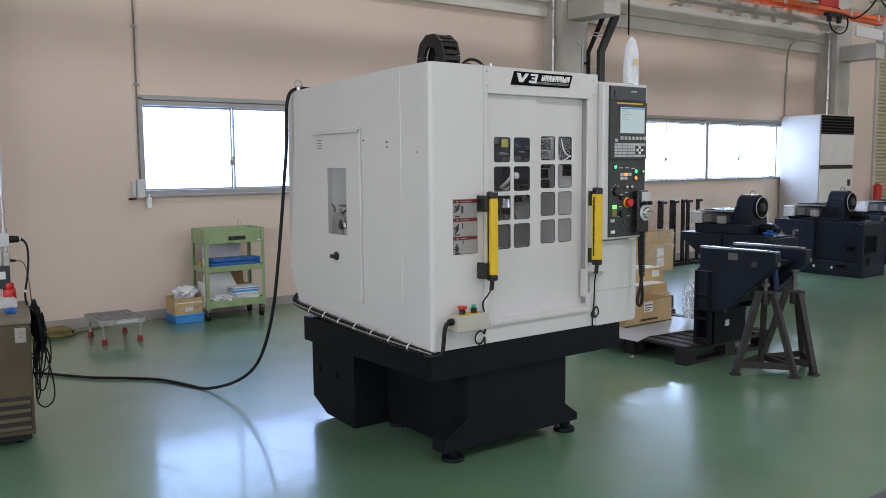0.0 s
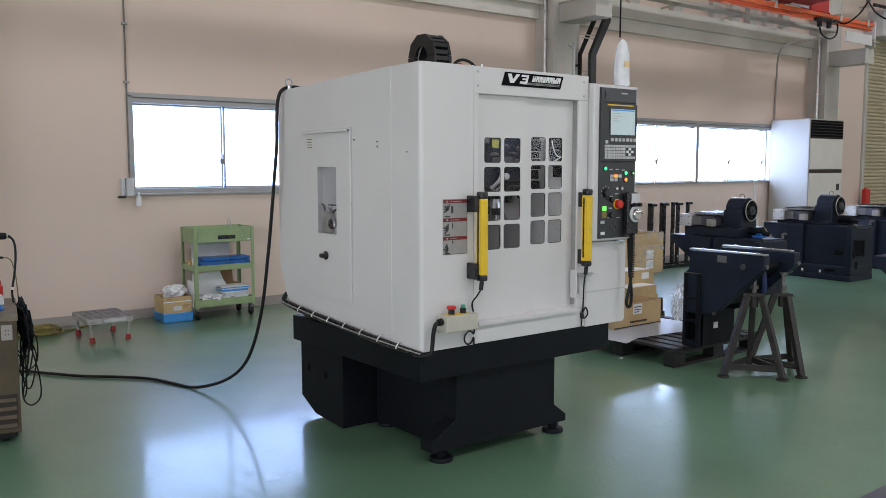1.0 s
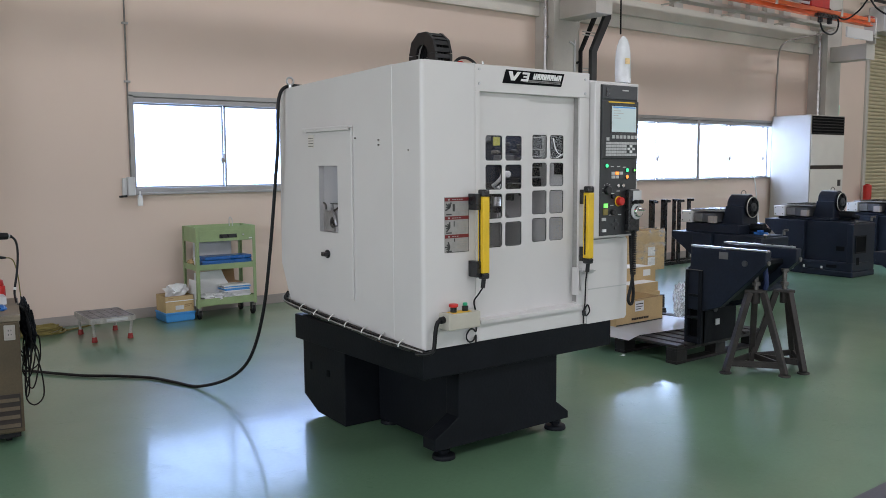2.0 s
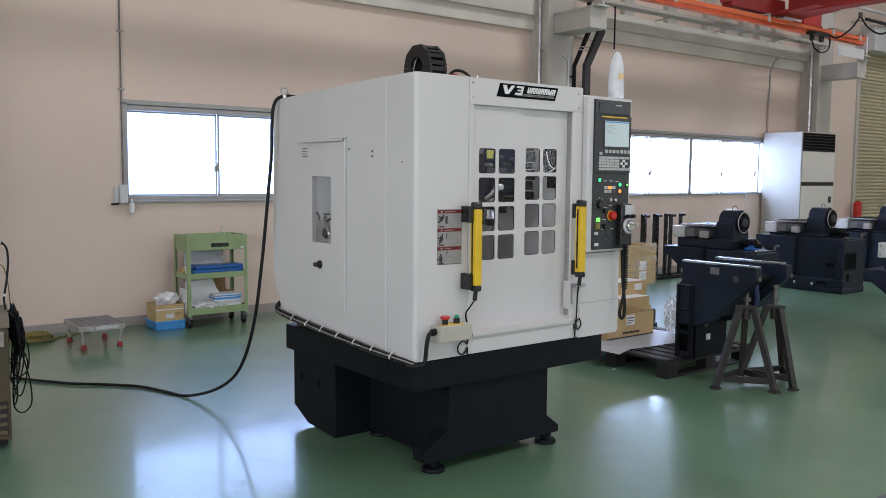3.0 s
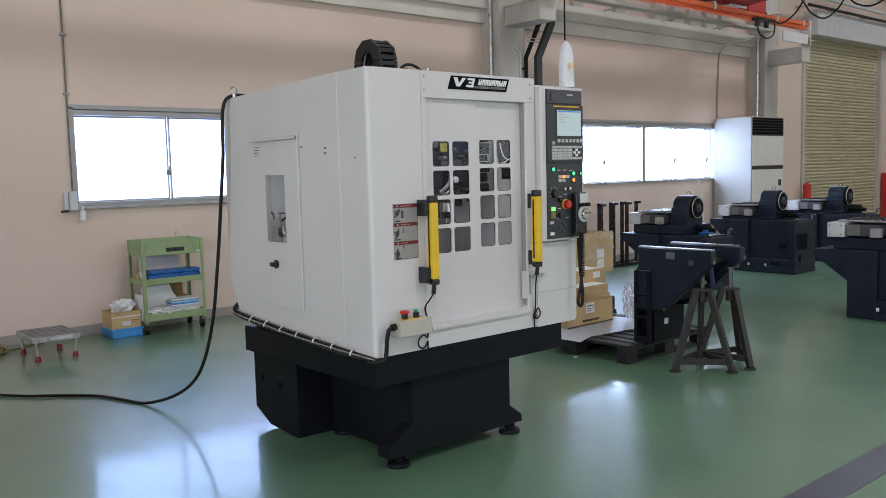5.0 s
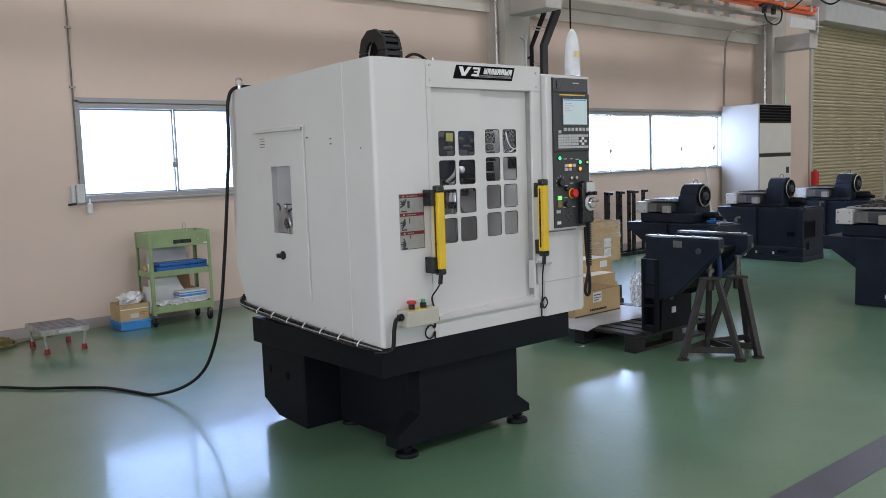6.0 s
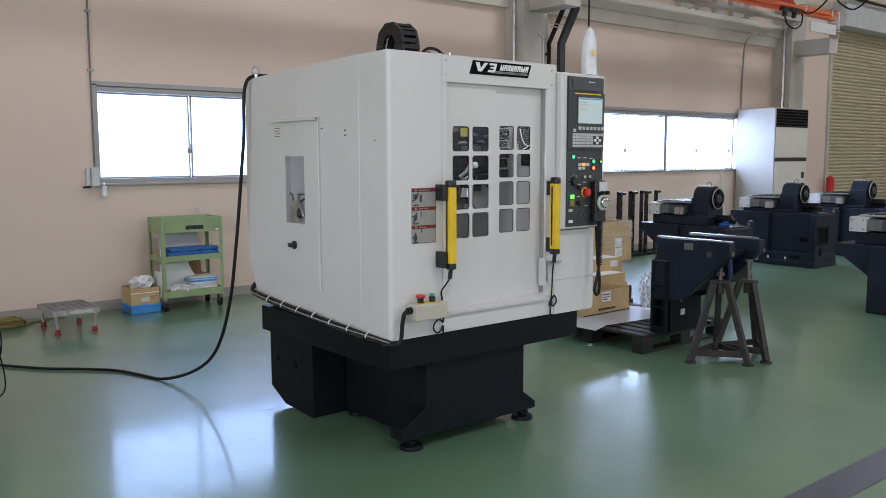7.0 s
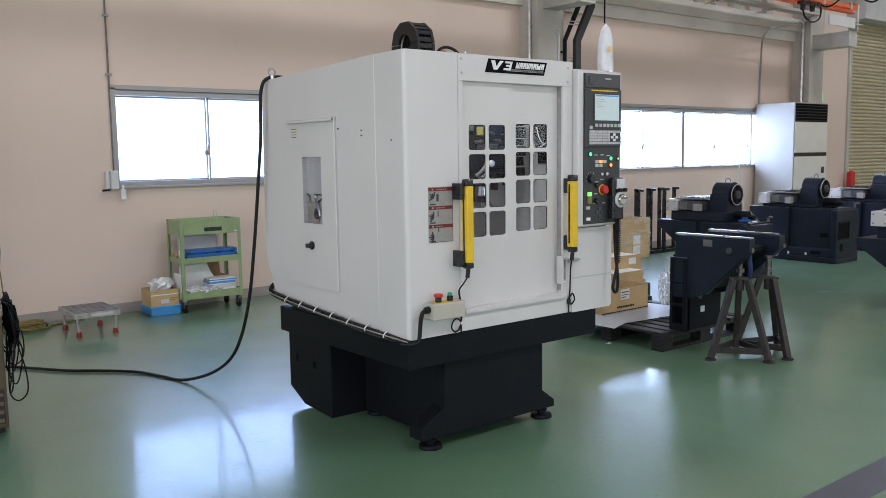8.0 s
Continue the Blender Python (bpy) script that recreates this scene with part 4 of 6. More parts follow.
    part("head_cover", boxes((0.66, 0.95, 0.32, 0.50, 1.62, 1.80), bevel=0.01), "panel2", hd)
    for x, z, m in ((0.70, 1.565, "worn_steel"), (0.78, 1.61, "panel2"), (0.83, 1.57, "panel2"), (0.88, 1.60, "panel2")):
        part("valve", cyl(rod((x, 0.31, z), (x, 0.26, z), 0.011, n=14, bevel=0.003), (x, 0.26, z), (x, 0.25, z), 0.007, n=12), m, hd)
    part("warning_sticker", bx(0.668, 0.716, 0.262, 0.266, 1.600, 1.645, bevel=0.001), "dark_yellow", hd, "dark yellow sticker")
    part("air_block", boxes((0.70, 0.80, 0.24, 0.30, 1.515, 1.55), (0.84, 0.93, 0.24, 0.30, 1.50, 1.54), bevel=0.004), "panel2", hd)
    sp = part("spindle", cyl(cyl(rod((0.82, 0.40, 1.395), (0.82, 0.40, 1.355), 0.085, 0.058, 24, 0.006), (0.82, 0.40, 1.355), (0.82, 0.40, 1.318), 0.042, 0.036, 24, 0.004), (0.82, 0.40, 1.262), (0.82, 0.40, 1.225), 0.034, 0.030, 20, 0.004), "black_gloss", hd)
    part("tool_holder", cyl(rod((0.82, 0.40, 1.318), (0.82, 0.40, 1.262), 0.024, 0.030, 20, 0.003), (0.82, 0.40, 1.225), (0.82, 0.40, 1.19), 0.006, n=12), "chrome", sp)
    part("coolant_pipe", hose([(0.745, 0.27, 1.465), (0.725, 0.26, 1.43), (0.70, 0.27, 1.40), (0.685, 0.29, 1.38)], 0.010, 10), "grey_sheet", hd, "bright coolant pipe")
    part("coolant_pipe", hose([(0.745, 0.28, 1.39), (0.72, 0.28, 1.375), (0.70, 0.29, 1.37)], 0.008, 10), "chrome", hd)
    part("tool_clamp", boxes((0.925, 0.945, 0.40, 0.45, 1.29, 1.36), (1.02, 1.04, 0.40, 0.45, 1.315, 1.36), bevel=0.004), "black_gloss", hd)
    part("tool_arm", boxes((0.92, 1.05, 0.41, 0.44, 1.360, 1.385), bevel=0.003), "black_gloss", hd)
    part("dial", cyl(rod((0.765, 0.27, 1.445), (0.765, 0.245, 1.445), 0.018, n=24, bevel=0.004), (0.765, 0.246, 1.445), (0.765, 0.240, 1.445), 0.010, n=18), "pale", hd)
    part("side_arm", cyl(rod((0.70, 0.34, 1.34), (0.68, 0.34, 1.28), 0.02, 0.024, 14), (0.68, 0.34, 1.285), (0.68, 0.34, 1.235), 0.030, n=18, bevel=0.006), "black_gloss", hd)
    part("coolant_nozzle", hose([(0.735, 0.25, 1.44), (0.715, 0.24, 1.40), (0.70, 0.25, 1.37), (0.68, 0.26, 1.35)], 0.004, 8), "chrome", hd)
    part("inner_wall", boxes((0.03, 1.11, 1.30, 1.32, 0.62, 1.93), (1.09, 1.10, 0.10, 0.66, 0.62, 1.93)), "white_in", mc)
    # made-up white plate, tilted to catch the work lamp and brighten one pane
    part("splash_plate", prism(bmesh.new(), [(0.42, 1.190), (0.425, 1.185), (0.575, 1.372), (0.570, 1.377)], "x", 0.93, 1.088), "white", mc, "added white plate brightening the view through a pane")
    part("wall_rib", boxes((0.14, 0.165, 1.27, 1.30, 0.70, 1.80), (0.23, 0.25, 1.28, 1.30, 0.70, 1.80)), "grey_sheet", mc)
    part("flexible_duct", hose([(0.985, 0.15, 1.83), (0.995, 0.14, 1.72), (1.012, 0.13, 1.62), (1.037, 0.13, 1.54), (1.075, 0.13, 1.47)], 0.042, 16), "pit", mc, "black bellows duct")
    part("air_line", hose([(0.945, 0.085, 1.64), (0.955, 0.08, 1.59), (0.98, 0.075, 1.555), (1.05, 0.075, 1.545)], 0.0026, 8), "paper", mc)
    part("air_line", hose([(0.94, 0.08, 1.525), (0.97, 0.075, 1.535), (1.0, 0.075, 1.55), (1.045, 0.08, 1.57)], 0.003, 8), "paper", mc)
    for z, r, h in ((1.37, 0.030, 0.05), (1.43, 0.022, 0.05), (1.485, 0.034, 0.055), (1.545, 0.024, 0.035), (1.585, 0.036, 0.06), (1.65, 0.026, 0.06)):
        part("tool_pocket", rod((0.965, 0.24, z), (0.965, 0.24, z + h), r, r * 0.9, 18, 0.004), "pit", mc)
    # made-up near-black plate that darkens the view through the upper right panes
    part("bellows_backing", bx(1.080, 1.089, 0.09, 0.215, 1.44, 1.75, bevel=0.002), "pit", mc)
    part("magazine_plate", boxes((0.965, 0.985, 0.36, 0.46, 1.392, 1.78), bevel=0.004), "panel", mc)
    part("table_slide", boxes((0.45, 0.80, 0.28, 0.52, 0.70, 0.86), bevel=0.006), "worn_steel", mc)
    part("work_table", boxes((0.30, 0.95, 0.20, 0.60, 0.86, 0.93), bevel=0.006), "steel", mc)
    part("vice", boxes((0.50, 0.72, 0.30, 0.44, 0.93, 1.00), (0.50, 0.55, 0.30, 0.44, 1.0, 1.05), (0.66, 0.71, 0.30, 0.44, 1.0, 1.05), bevel=0.005), "steel", mc)
    for x, y, z in ((0.20, 0.10, 1.852), (0.10, 1.03, 1.852)):
        lamp = part("work_lamp", bx(x, x + (0.75 if y < 1 else 0.32), y, y + 0.04, z + 0.008, z + 0.038, bevel=0.004), "pale", mc, "work lamp inside the machine")
        part("tube", bx(x + 0.02, x + (0.73 if y < 1 else 0.30), y + 0.005, y + 0.035, z, z + 0.008), "lamp_glow", lamp)
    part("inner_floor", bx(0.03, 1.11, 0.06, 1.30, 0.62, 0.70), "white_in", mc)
    # pump corner behind the side window: white sheet, bright duct, grey pump with its hose joints
    part("inner_sheet", boxes((0.026, 0.031, 0.776, 0.984, 1.128, 1.495)), "white", mc)
    part("bright_duct", boxes((0.017, 0.0255, 0.776, 0.878, 1.292, 1.495), bevel=0.003), "pale", mc, "grey sheet duct")
    part("duct_lip", boxes((0.013, 0.0255, 0.776, 0.900, 1.283, 1.290), bevel=0.001), "panel2", mc)
    part("pump_block", boxes((0.011, 0.0255, 0.862, 0.972, 1.130, 1.240), (0.008, 0.0255, 0.858, 0.976, 1.240, 1.250), bevel=0.003), "stool", mc, "dull grey pump block")
    part("hose_joint", hose([(0.020, 0.955, 1.245), (0.019, 0.955, 1.268), (0.018, 0.962, 1.282), (0.018, 0.980, 1.288)], 0.005, 10), "worn_steel", mc)
    part("hose_joint", hose([(0.018, 0.890, 1.283), (0.016, 0.884, 1.264), (0.012, 0.862, 1.238), (0.010, 0.838, 1.20), (0.010, 0.822, 1.168)], 0.009, 10), "steel", mc)
    part("hose_joint", hose([(0.016, 0.868, 1.240), (0.014, 0.845, 1.252), (0.013, 0.815, 1.264)], 0.005, 10), "black", mc)
    part("pressure_gauge", cyl(rod((0.004, 0.862, 1.182), (0.015, 0.862, 1.182), 0.030, n=24, bevel=0.003), (0.002, 0.862, 1.182), (0.004, 0.862, 1.182), 0.020, n=20), "black_gloss", mc, "round black gauge")
    # control housing and its panel
    hous = part("control_housing", bx(1.137, 1.495, -0.042, 0.0, 1.087, 1.947, bevel=0.006), "white", mc)
    F = -0.042
    P = lambda u, v: (1.178 + 0.299 * u, 1.931 - 0.832 * v)

    def field(name, u0, u1, v0, v1, d0, d1, m, parent, label="", bevel=0.0):
        (a, t), (b, s) = P(u0, v0), P(u1, v1)
        return part(name, bx(a, b, F - d1, F - d0, s, t, bevel=bevel), m, parent, label)
    field("control_panel", 0, 1, 0, 1, 0.0, 0.006, "panel", hous, "charcoal control panel")
    field("top_unit", 0.02, 0.98, 0.004, 0.092, 0.006, 0.012, "panel2", hous, bevel=0.002)
    field("screen_unit", 0.0, 1.0, 0.102, 0.485, 0.006, 0.016, "panel", hous, bevel=0.003)
    field("socket", 0.10, 0.20, 0.02, 0.075, 0.012, 0.016, "black_gloss", hous)
    field("print", 0.55, 0.72, 0.028, 0.036, 0.012, 0.013, "keys", hous)
    field("yellow_line", 0.16, 0.88, 0.108, 0.116, 0.016, 0.017, "yellow", hous)
    field("screen_bezel", 0.22, 0.95, 0.128, 0.318, 0.016, 0.018, "black_gloss", hous)
    field("screen", 0.25, 0.92, 0.138, 0.308, 0.018, 0.019, "lcd", hous, "pale lit display")
    field("screen_bar", 0.27, 0.90, 0.141, 0.149, 0.019, 0.0193, "lightblue", hous)
    for k in range(5):
        field("screen_text", 0.29, 0.42 + 0.07 * (k % 3), 0.150 + k * 0.016, 0.155 + k * 0.016, 0.019, 0.0195, "keys", hous)
    for k in range(7):
        u = 0.26 + k * 0.105
        field("soft_key", u, u + 0.07, 0.330, 0.352, 0.016, 0.021, "keys", hous, bevel=0.001)
    field("soft_key", 0.11, 0.18, 0.345, 0.367, 0.016, 0.021, "keys", hous, bevel=0.001)
    for r in range(5):
        for c in range(12):
            if c > 7 and r in (1, 2, 3):
                continue
            u, v = 0.10 + c * 0.071, 0.375 + r * 0.019
            field("key", u, u + 0.064, v, v + 0.016, 0.016, 0.020, "keys", hous)
    for u, v in ((0.76, 0.394), (0.70, 0.412), (0.83, 0.412), (0.76, 0.430)):
        field("cursor_key", u, u + 0.06, v, v + 0.016, 0.016, 0.021, "paper", hous)

    def knob(name, u, v, r, d, m, label="", parent=hous, n=20, base=0.006):
        x, z = P(u, v)
        return part(name, rod((x, F - base, z), (x, F - base - d, z), r, r * 0.92, n, min(r * 0.2, 0.004)), m, parent, label)
    for u, v, m in ((0.16, 0.532, "led_green"), (0.73, 0.563, "led_green"), (0.94, 0.565, "led_lime"), (0.73, 0.608, "led_orange")):
        knob("button_ring", u, v, 0.016, 0.004, "black_gloss"), knob("lit_button", u, v, 0.011 if u < 0.9 else 0.006, 0.008, m)
    for j, (u, v) in enumerate(((0.34, 0.583), (0.45, 0.583), (0.56, 0.583), (0.34, 0.608), (0.45, 0.608))):
        field("square_button", u - 0.042, u + 0.042, v - 0.010, v + 0.010, 0.006, 0.012, "led_orange" if j == 1 else "keys", hous, bevel=0.001)
    field("square_button", 0.52, 0.60, 0.598, 0.618, 0.006, 0.012, "panel2", hous, bevel=0.001)
    knob("rotary_dial", 0.19, 0.695, 0.026, 0.02, "black_gloss"), knob("selector", 0.33, 0.738, 0.014, 0.018, "black_gloss"), knob("selector", 0.33, 0.845, 0.018, 0.02, "black_gloss")
    for k in range(7):
        a = radians(200 - k * 36)
        x, z = P(0.19, 0.695)
        part("tick", bx(x + 0.036 * math.cos(a) - 0.002, x + 0.036 * math.cos(a) + 0.002, F - 0.007, F - 0.006, z + 0.036 * math.sin(a) - 0.003, z + 0.036 * math.sin(a) + 0.003), "keys", hous)
    knob("key_switch", 0.47, 0.667, 0.011, 0.012, "chrome"), knob("key_switch", 0.61, 0.667, 0.012, 0.012, "chrome")
    knob("emergency_ring", 0.50, 0.772, 0.031, 0.006, "yellow", "yellow ring"), knob("emergency_stop", 0.50, 0.772, 0.025, 0.032, "red", "red mushroom button")
    field("lit_key", 0.10, 0.19, 0.785, 0.812, 0.006, 0.013, "led_lime", hous), field("key_block", 0.08, 0.20, 0.818, 0.862, 0.006, 0.012, "rope", hous)
    field("key_block", 0.05, 0.15, 0.880, 0.900, 0.006, 0.012, "keys", hous), field("key_block", 0.06, 0.16, 0.955, 0.975, 0.006, 0.012, "paper", hous)
    for du, dv in ((0, -0.026), (0, 0.026), (-0.07, 0), (0.07, 0)):
        field("jog_key", 0.40 + du, 0.45 + du, 0.918 + dv, 0.936 + dv, 0.006, 0.011, "panel2", hous)
    for k, (u, v) in enumerate(((0.28, 0.535), (0.45, 0.535), (0.62, 0.54), (0.30, 0.715), (0.45, 0.70), (0.25, 0.86), (0.50, 0.86), (0.28, 0.795))):
        field("print", u, u + 0.09, v, v + 0.006, 0.006, 0.0065, "keys", hous)
    # hand wheel pendant hung on the edge of the panel, with its coiled lead
    pend = part("hand_wheel_pendant", bx(1.375, 1.465, F - 0.052, F - 0.012, 1.115, 1.355, bevel=0.010), "black_gloss", hous, "black hand wheel pendant")
    part("label_plate", bx(1.398, 1.468, F - 0.056, F - 0.052, 1.290, 1.347, bevel=0.001), "pale", pend)
    for x in (1.410, 1.452):
        part("selector", rod((x, F - 0.052, 1.284), (x, F - 0.078, 1.284), 0.011, n=14), "black", pend)
    part("dial_ring", rod((1.428, F - 0.052, 1.230), (1.428, F - 0.062, 1.230), 0.046, n=32, bevel=0.003), "pale", pend)
    part("hand_wheel", cyl(rod((1.428, F - 0.062, 1.230), (1.428, F - 0.080, 1.230), 0.034, 0.031, 28, 0.004), (1.442, F - 0.080, 1.240), (1.442, F - 0.105, 1.240), 0.008, n=12), "chrome", pend)
    coil = [(1.418 + 0.014 * math.cos(k * 1.05), F - 0.045 + 0.014 * math.sin(k * 1.05), 1.125 - k * 0.0017) for k in range(150)]
    part("coiled_lead", hose(coil, 0.0042, 6, 1), "black", pend)
    part("lead", hose([(1.418, F - 0.045, 0.875), (1.408, F - 0.045, 0.82), (1.388, F - 0.045, 0.76), (1.382, F - 0.045, 0.725), (1.397, F - 0.045, 0.700), (1.417, F - 0.045, 0.708), (1.424, F - 0.045, 0.76), (1.417, F - 0.045, 0.83), (1.42, F - 0.03, 0.92), (1.43, F - 0.01, 1.09)], 0.009, 8), "black", pend)
    return mc


machining_centre()


# ---- things along the window wall ----
def tool_cart(x0, x1, y0, y1):
    c = thing("tool_cart", ((x0 + x1) / 2, (y0 + y1) / 2, 0), "light green steel tool cart with papers and blue folders", "tool cart")
    for sx, x in ((1, x0), (-1, x1)):
        for sy, y in ((1, y0), (-1, y1)):
            bm = bmesh.new()
            prism(bm, [(x, y), (x + sx * 0.032, y), (x + sx * 0.032, y + sy * 0.004), (x + sx * 0.004, y + sy * 0.004), (x + sx * 0.004, y + sy * 0.032), (x, y + sy * 0.032)], "z", 0.115, 0.905)
            part("post", bm, "green_cart", c)
            cx, cy = x + sx * 0.03, y + sy * 0.03
            w = part("caster", boxes((cx - 0.02, cx + 0.02, cy - 0.025, cy + 0.025, 0.088, 0.115), (cx - 0.02, cx - 0.016, cy - 0.02, cy + 0.03, 0.045, 0.09), (cx + 0.016, cx + 0.02, cy - 0.02, cy + 0.03, 0.045, 0.09)), "worn_steel", c)
            part("wheel", rod((cx - 0.014, cy + 0.01, 0.045), (cx + 0.014, cy + 0.01, 0.045), 0.045, n=20, bevel=0.006), "black", w)

    def shelf(z, lip, m="green_cart"):
        t = 0.004
        return boxes((x0 + 0.004, x1 - 0.004, y0 + 0.004, y1 - 0.004, z, z + t), (x0 + 0.004, x1 - 0.004, y0 + 0.0045, y0 + 0.009, z - 0.006, z + lip), (x0 + 0.004, x1 - 0.004, y1 - 0.009, y1 - 0.0045, z - 0.006, z + lip),
                     (x0 + 0.0045, x0 + 0.009, y0 + 0.009, y1 - 0.009, z - 0.006, z + lip), (x1 - 0.009, x1 - 0.0045, y0 + 0.009, y1 - 0.009, z - 0.006, z + lip))
    part("lower_shelf", shelf(0.135, 0.065), "green_cart", c)
    part("middle_shelf", shelf(0.488, 0.05), "green_cart", c)
    part("top_tray", shelf(0.872, 0.034), "green_cart", c)
    part("drawer_case", boxes((x0 + 0.006, x0 + 0.012, y0 + 0.01, y1 - 0.01, 0.757, 0.872), (x1 - 0.012, x1 - 0.006, y0 + 0.01, y1 - 0.01, 0.757, 0.872), (x0 + 0.006, x1 - 0.006, y1 - 0.016, y1 - 0.010, 0.757, 0.872)), "green_cart", c)
    d = part("drawer", bx(x0 + 0.034, x1 - 0.034, y0 + 0.0, y0 + 0.016, 0.760, 0.869, bevel=0.003), "green_cart", c)
    part("handle", bx(x0 + 0.24, x0 + 0.42, y0 - 0.004, y0 + 0.002, 0.79, 0.828, bevel=0.002), "black_gloss", d, "black recessed pull")
    part("lock", rod((x1 - 0.13, y0 + 0.001, 0.815), (x1 - 0.13, y0 - 0.005, 0.815), 0.009, n=12), "steel", d)
    part("sticker", bx(x1 - 0.07, x1 - 0.036, y0 - 0.002, y0, 0.772, 0.785), "paper", d)
    part("wire_hook", hose([(x1 - 0.17, y1 - 0.12, 0.872), (x1 - 0.172, y1 - 0.12, 0.95), (x1 - 0.16, y1 - 0.12, 0.98), (x1 - 0.14, y1 - 0.12, 0.95), (x1 - 0.138, y1 - 0.12, 0.872)], 0.004, 6), "steel", c)
    # what lies on the shelves
    for z, w, s, m, label in ((0.506, 0.50, 0.20, "blue", "blue plastic document tray on a cart shelf"), (0.5735, 0.47, 0.18, "blue", "blue plastic folder lying on a tray")):
        bm = bx(x1 - 0.05 - w, x1 - 0.03, y0 + 0.03, y0 + 0.03 + s, z, z + (0.065 if z < 0.55 else 0.035), bevel=0.008)
        solo("document_tray" if z < 0.55 else "folder", bm, m, label, "folder")
    solo("paper_sheet", boxes((x0 + 0.06, x0 + 0.46, y0 + 0.235, y0 + 0.245, 0.505, 0.74), bevel=0.002), "pale", "grey paper sheet standing on the middle cart shelf", "paper")
    solo("rag", crumple(0.045, 0.06, 0.05, 31), "card", "crumpled tan rag on the middle cart shelf", "cloth", smooth=True).location = (x0 + 0.06, y0 + 0.27, 0.535)
    solo("bottle", cyl(rod((x0 + 0.075, y0 + 0.18, 0.505), (x0 + 0.075, y0 + 0.18, 0.60), 0.03, n=16, bevel=0.006), (x0 + 0.075, y0 + 0.18, 0.60), (x0 + 0.075, y0 + 0.18, 0.64), 0.012, n=12), "paper", "small white plastic bottle on a cart shelf", "bottle", smooth=True)
    bm = bmesh.new()
    prism(bm, [(x0 + 0.05, 0.142), (x0 + 0.05, 0.44), (x0 + 0.33, 0.455), (x0 + 0.37, 0.36), (x0 + 0.41, 0.30), (x0 + 0.28, 0.22), (x0 + 0.26, 0.142)], "y", y1 - 0.16, y1 - 0.150)
    solo("paper_sheet", bm, "paper", "large white paper sheet leaning inside the cart", "paper")
    bm = bmesh.new()
    prism(bm, [(x1 - 0.26, 0.14), (x1 - 0.26, 0.44), (x1 - 0.12, 0.46), (x1 - 0.11, 0.33), (x1 - 0.02, 0.30), (x1 - 0.02, 0.14)], "y", y1 - 0.075, y1 - 0.06)
    solo("cardboard_sheet", bm, "card_in", "brown cardboard piece leaning at the back of the cart", "sheet")
    random.seed(4)
    for i in range(16):
        z, w = 0.140 + i * 0.0105, 0.25 + 0.03 * random.random()
        x = x1 - 0.06 - w + 0.02 * random.random()
        ob = solo("magazine", bx(-w / 2, w / 2, -0.1, 0.1, 0, 0.010, bevel=0.002), random.choice(("lightblue", "paper", "pale")), "thin magazine in a pile on the lower cart shelf", "magazine", group="magazines on the cart")
        ob.matrix_world = pose(x + w / 2, y0 + 0.14, z, 0, 0, random.uniform(-6, 6))
    for i in range(5):
        ob = solo("crumpled_paper", crumple(0.10, 0.08, 0.045, i), "pale", "crumpled white paper on the lower cart shelf", "paper", group="crumpled papers")
        ob.matrix_world = pose(x0 + 0.12 + i * 0.062, y0 + 0.10 + 0.03 * (i % 2), 0.20, 0, 0, i * 40)


def crumple(rx, ry, rz, seed, sub=3):
    """A creased lump of sheet."""
    bm = bmesh.new()
    bmesh.ops.create_icosphere(bm, subdivisions=sub, radius=1)
    for v in bm.verts:
        d = noise.noise(v.co * 2.2 + Vector((seed * 3.1, 0, 0))) * 0.35 + abs(noise.noise(v.co * 5 + Vector((0, seed * 2.3, 0)))) * 0.3
        v.co = v.co * (0.85 + d)
        v.co = Vector((v.co.x * rx, v.co.y * ry, max(v.co.z, -0.8) * rz))
    return bm


tool_cart(0.664, 1.282, 4.66, 5.02)
bm = bmesh.new()
for a in ((0.37, 0.655, 4.72, 4.73), (0.37, 0.655, 5.0, 5.01), (0.37, 0.38, 4.73, 5.0), (0.645, 0.655, 4.73, 5.0)):
    box(bm, *a, 0.008, 0.085, bevel=0.002)
box(bm, 0.362, 0.663, 4.712, 5.018, 0.072, 0.090, bevel=0.004), box(bm, 0.38, 0.645, 4.73, 5.0, 0.0, 0.012)
solo("plastic_crate", bm, "lightblue", "sky blue plastic crate on the floor under a carton", "crate")


def carton(name, x0, x1, y0, y1, z0, z1, label, open_top=False, group="cartons", turn=0):
    c = thing(name, ((x0 + x1) / 2, (y0 + y1) / 2, z0), label, "cardboard box", group)
    t = 0.005
    part("wall", boxes((x0, x1, y0, y0 + t, z0, z1), (x0, x1, y1 - t, y1, z0, z1), (x0, x0 + t, y0 + t, y1 - t, z0, z1), (x1 - t, x1, y0 + t, y1 - t, z0, z1), (x0 + t, x1 - t, y0 + t, y1 - t, z0, z0 + t)), "card", c)
    if open_top:
        for f, prof in enumerate(((y0, -1), (y1, 1))):
            y, s = prof
            bm = prism(bmesh.new(), [(y, z1), (y + s * t, z1), (y + s * 0.075, z1 + 0.035 * (1 - 1.6 * f)), (y + s * 0.07, z1 + 0.04 * (1 - 1.6 * f))], "x", x0 + 0.004, x1 - 0.004) if open_top == "wide" else bx(x0 + 0.003, x1 - 0.003, y, y - s * t, z1, z1 + 0.004)
            part("flap", bm, "card_in", c)
    else:
        part("lid", boxes((x0, x1, y0, (y0 + y1) / 2 - 0.001, z1, z1 + 0.004), (x0, x1, (y0 + y1) / 2 + 0.001, y1, z1, z1 + 0.004)), "card", c)
        part("tape", bx(x0 - 0.001, x1 + 0.001, (y0 + y1) / 2 - 0.025, (y0 + y1) / 2 + 0.025, z1 + 0.004, z1 + 0.005), "tie", c)
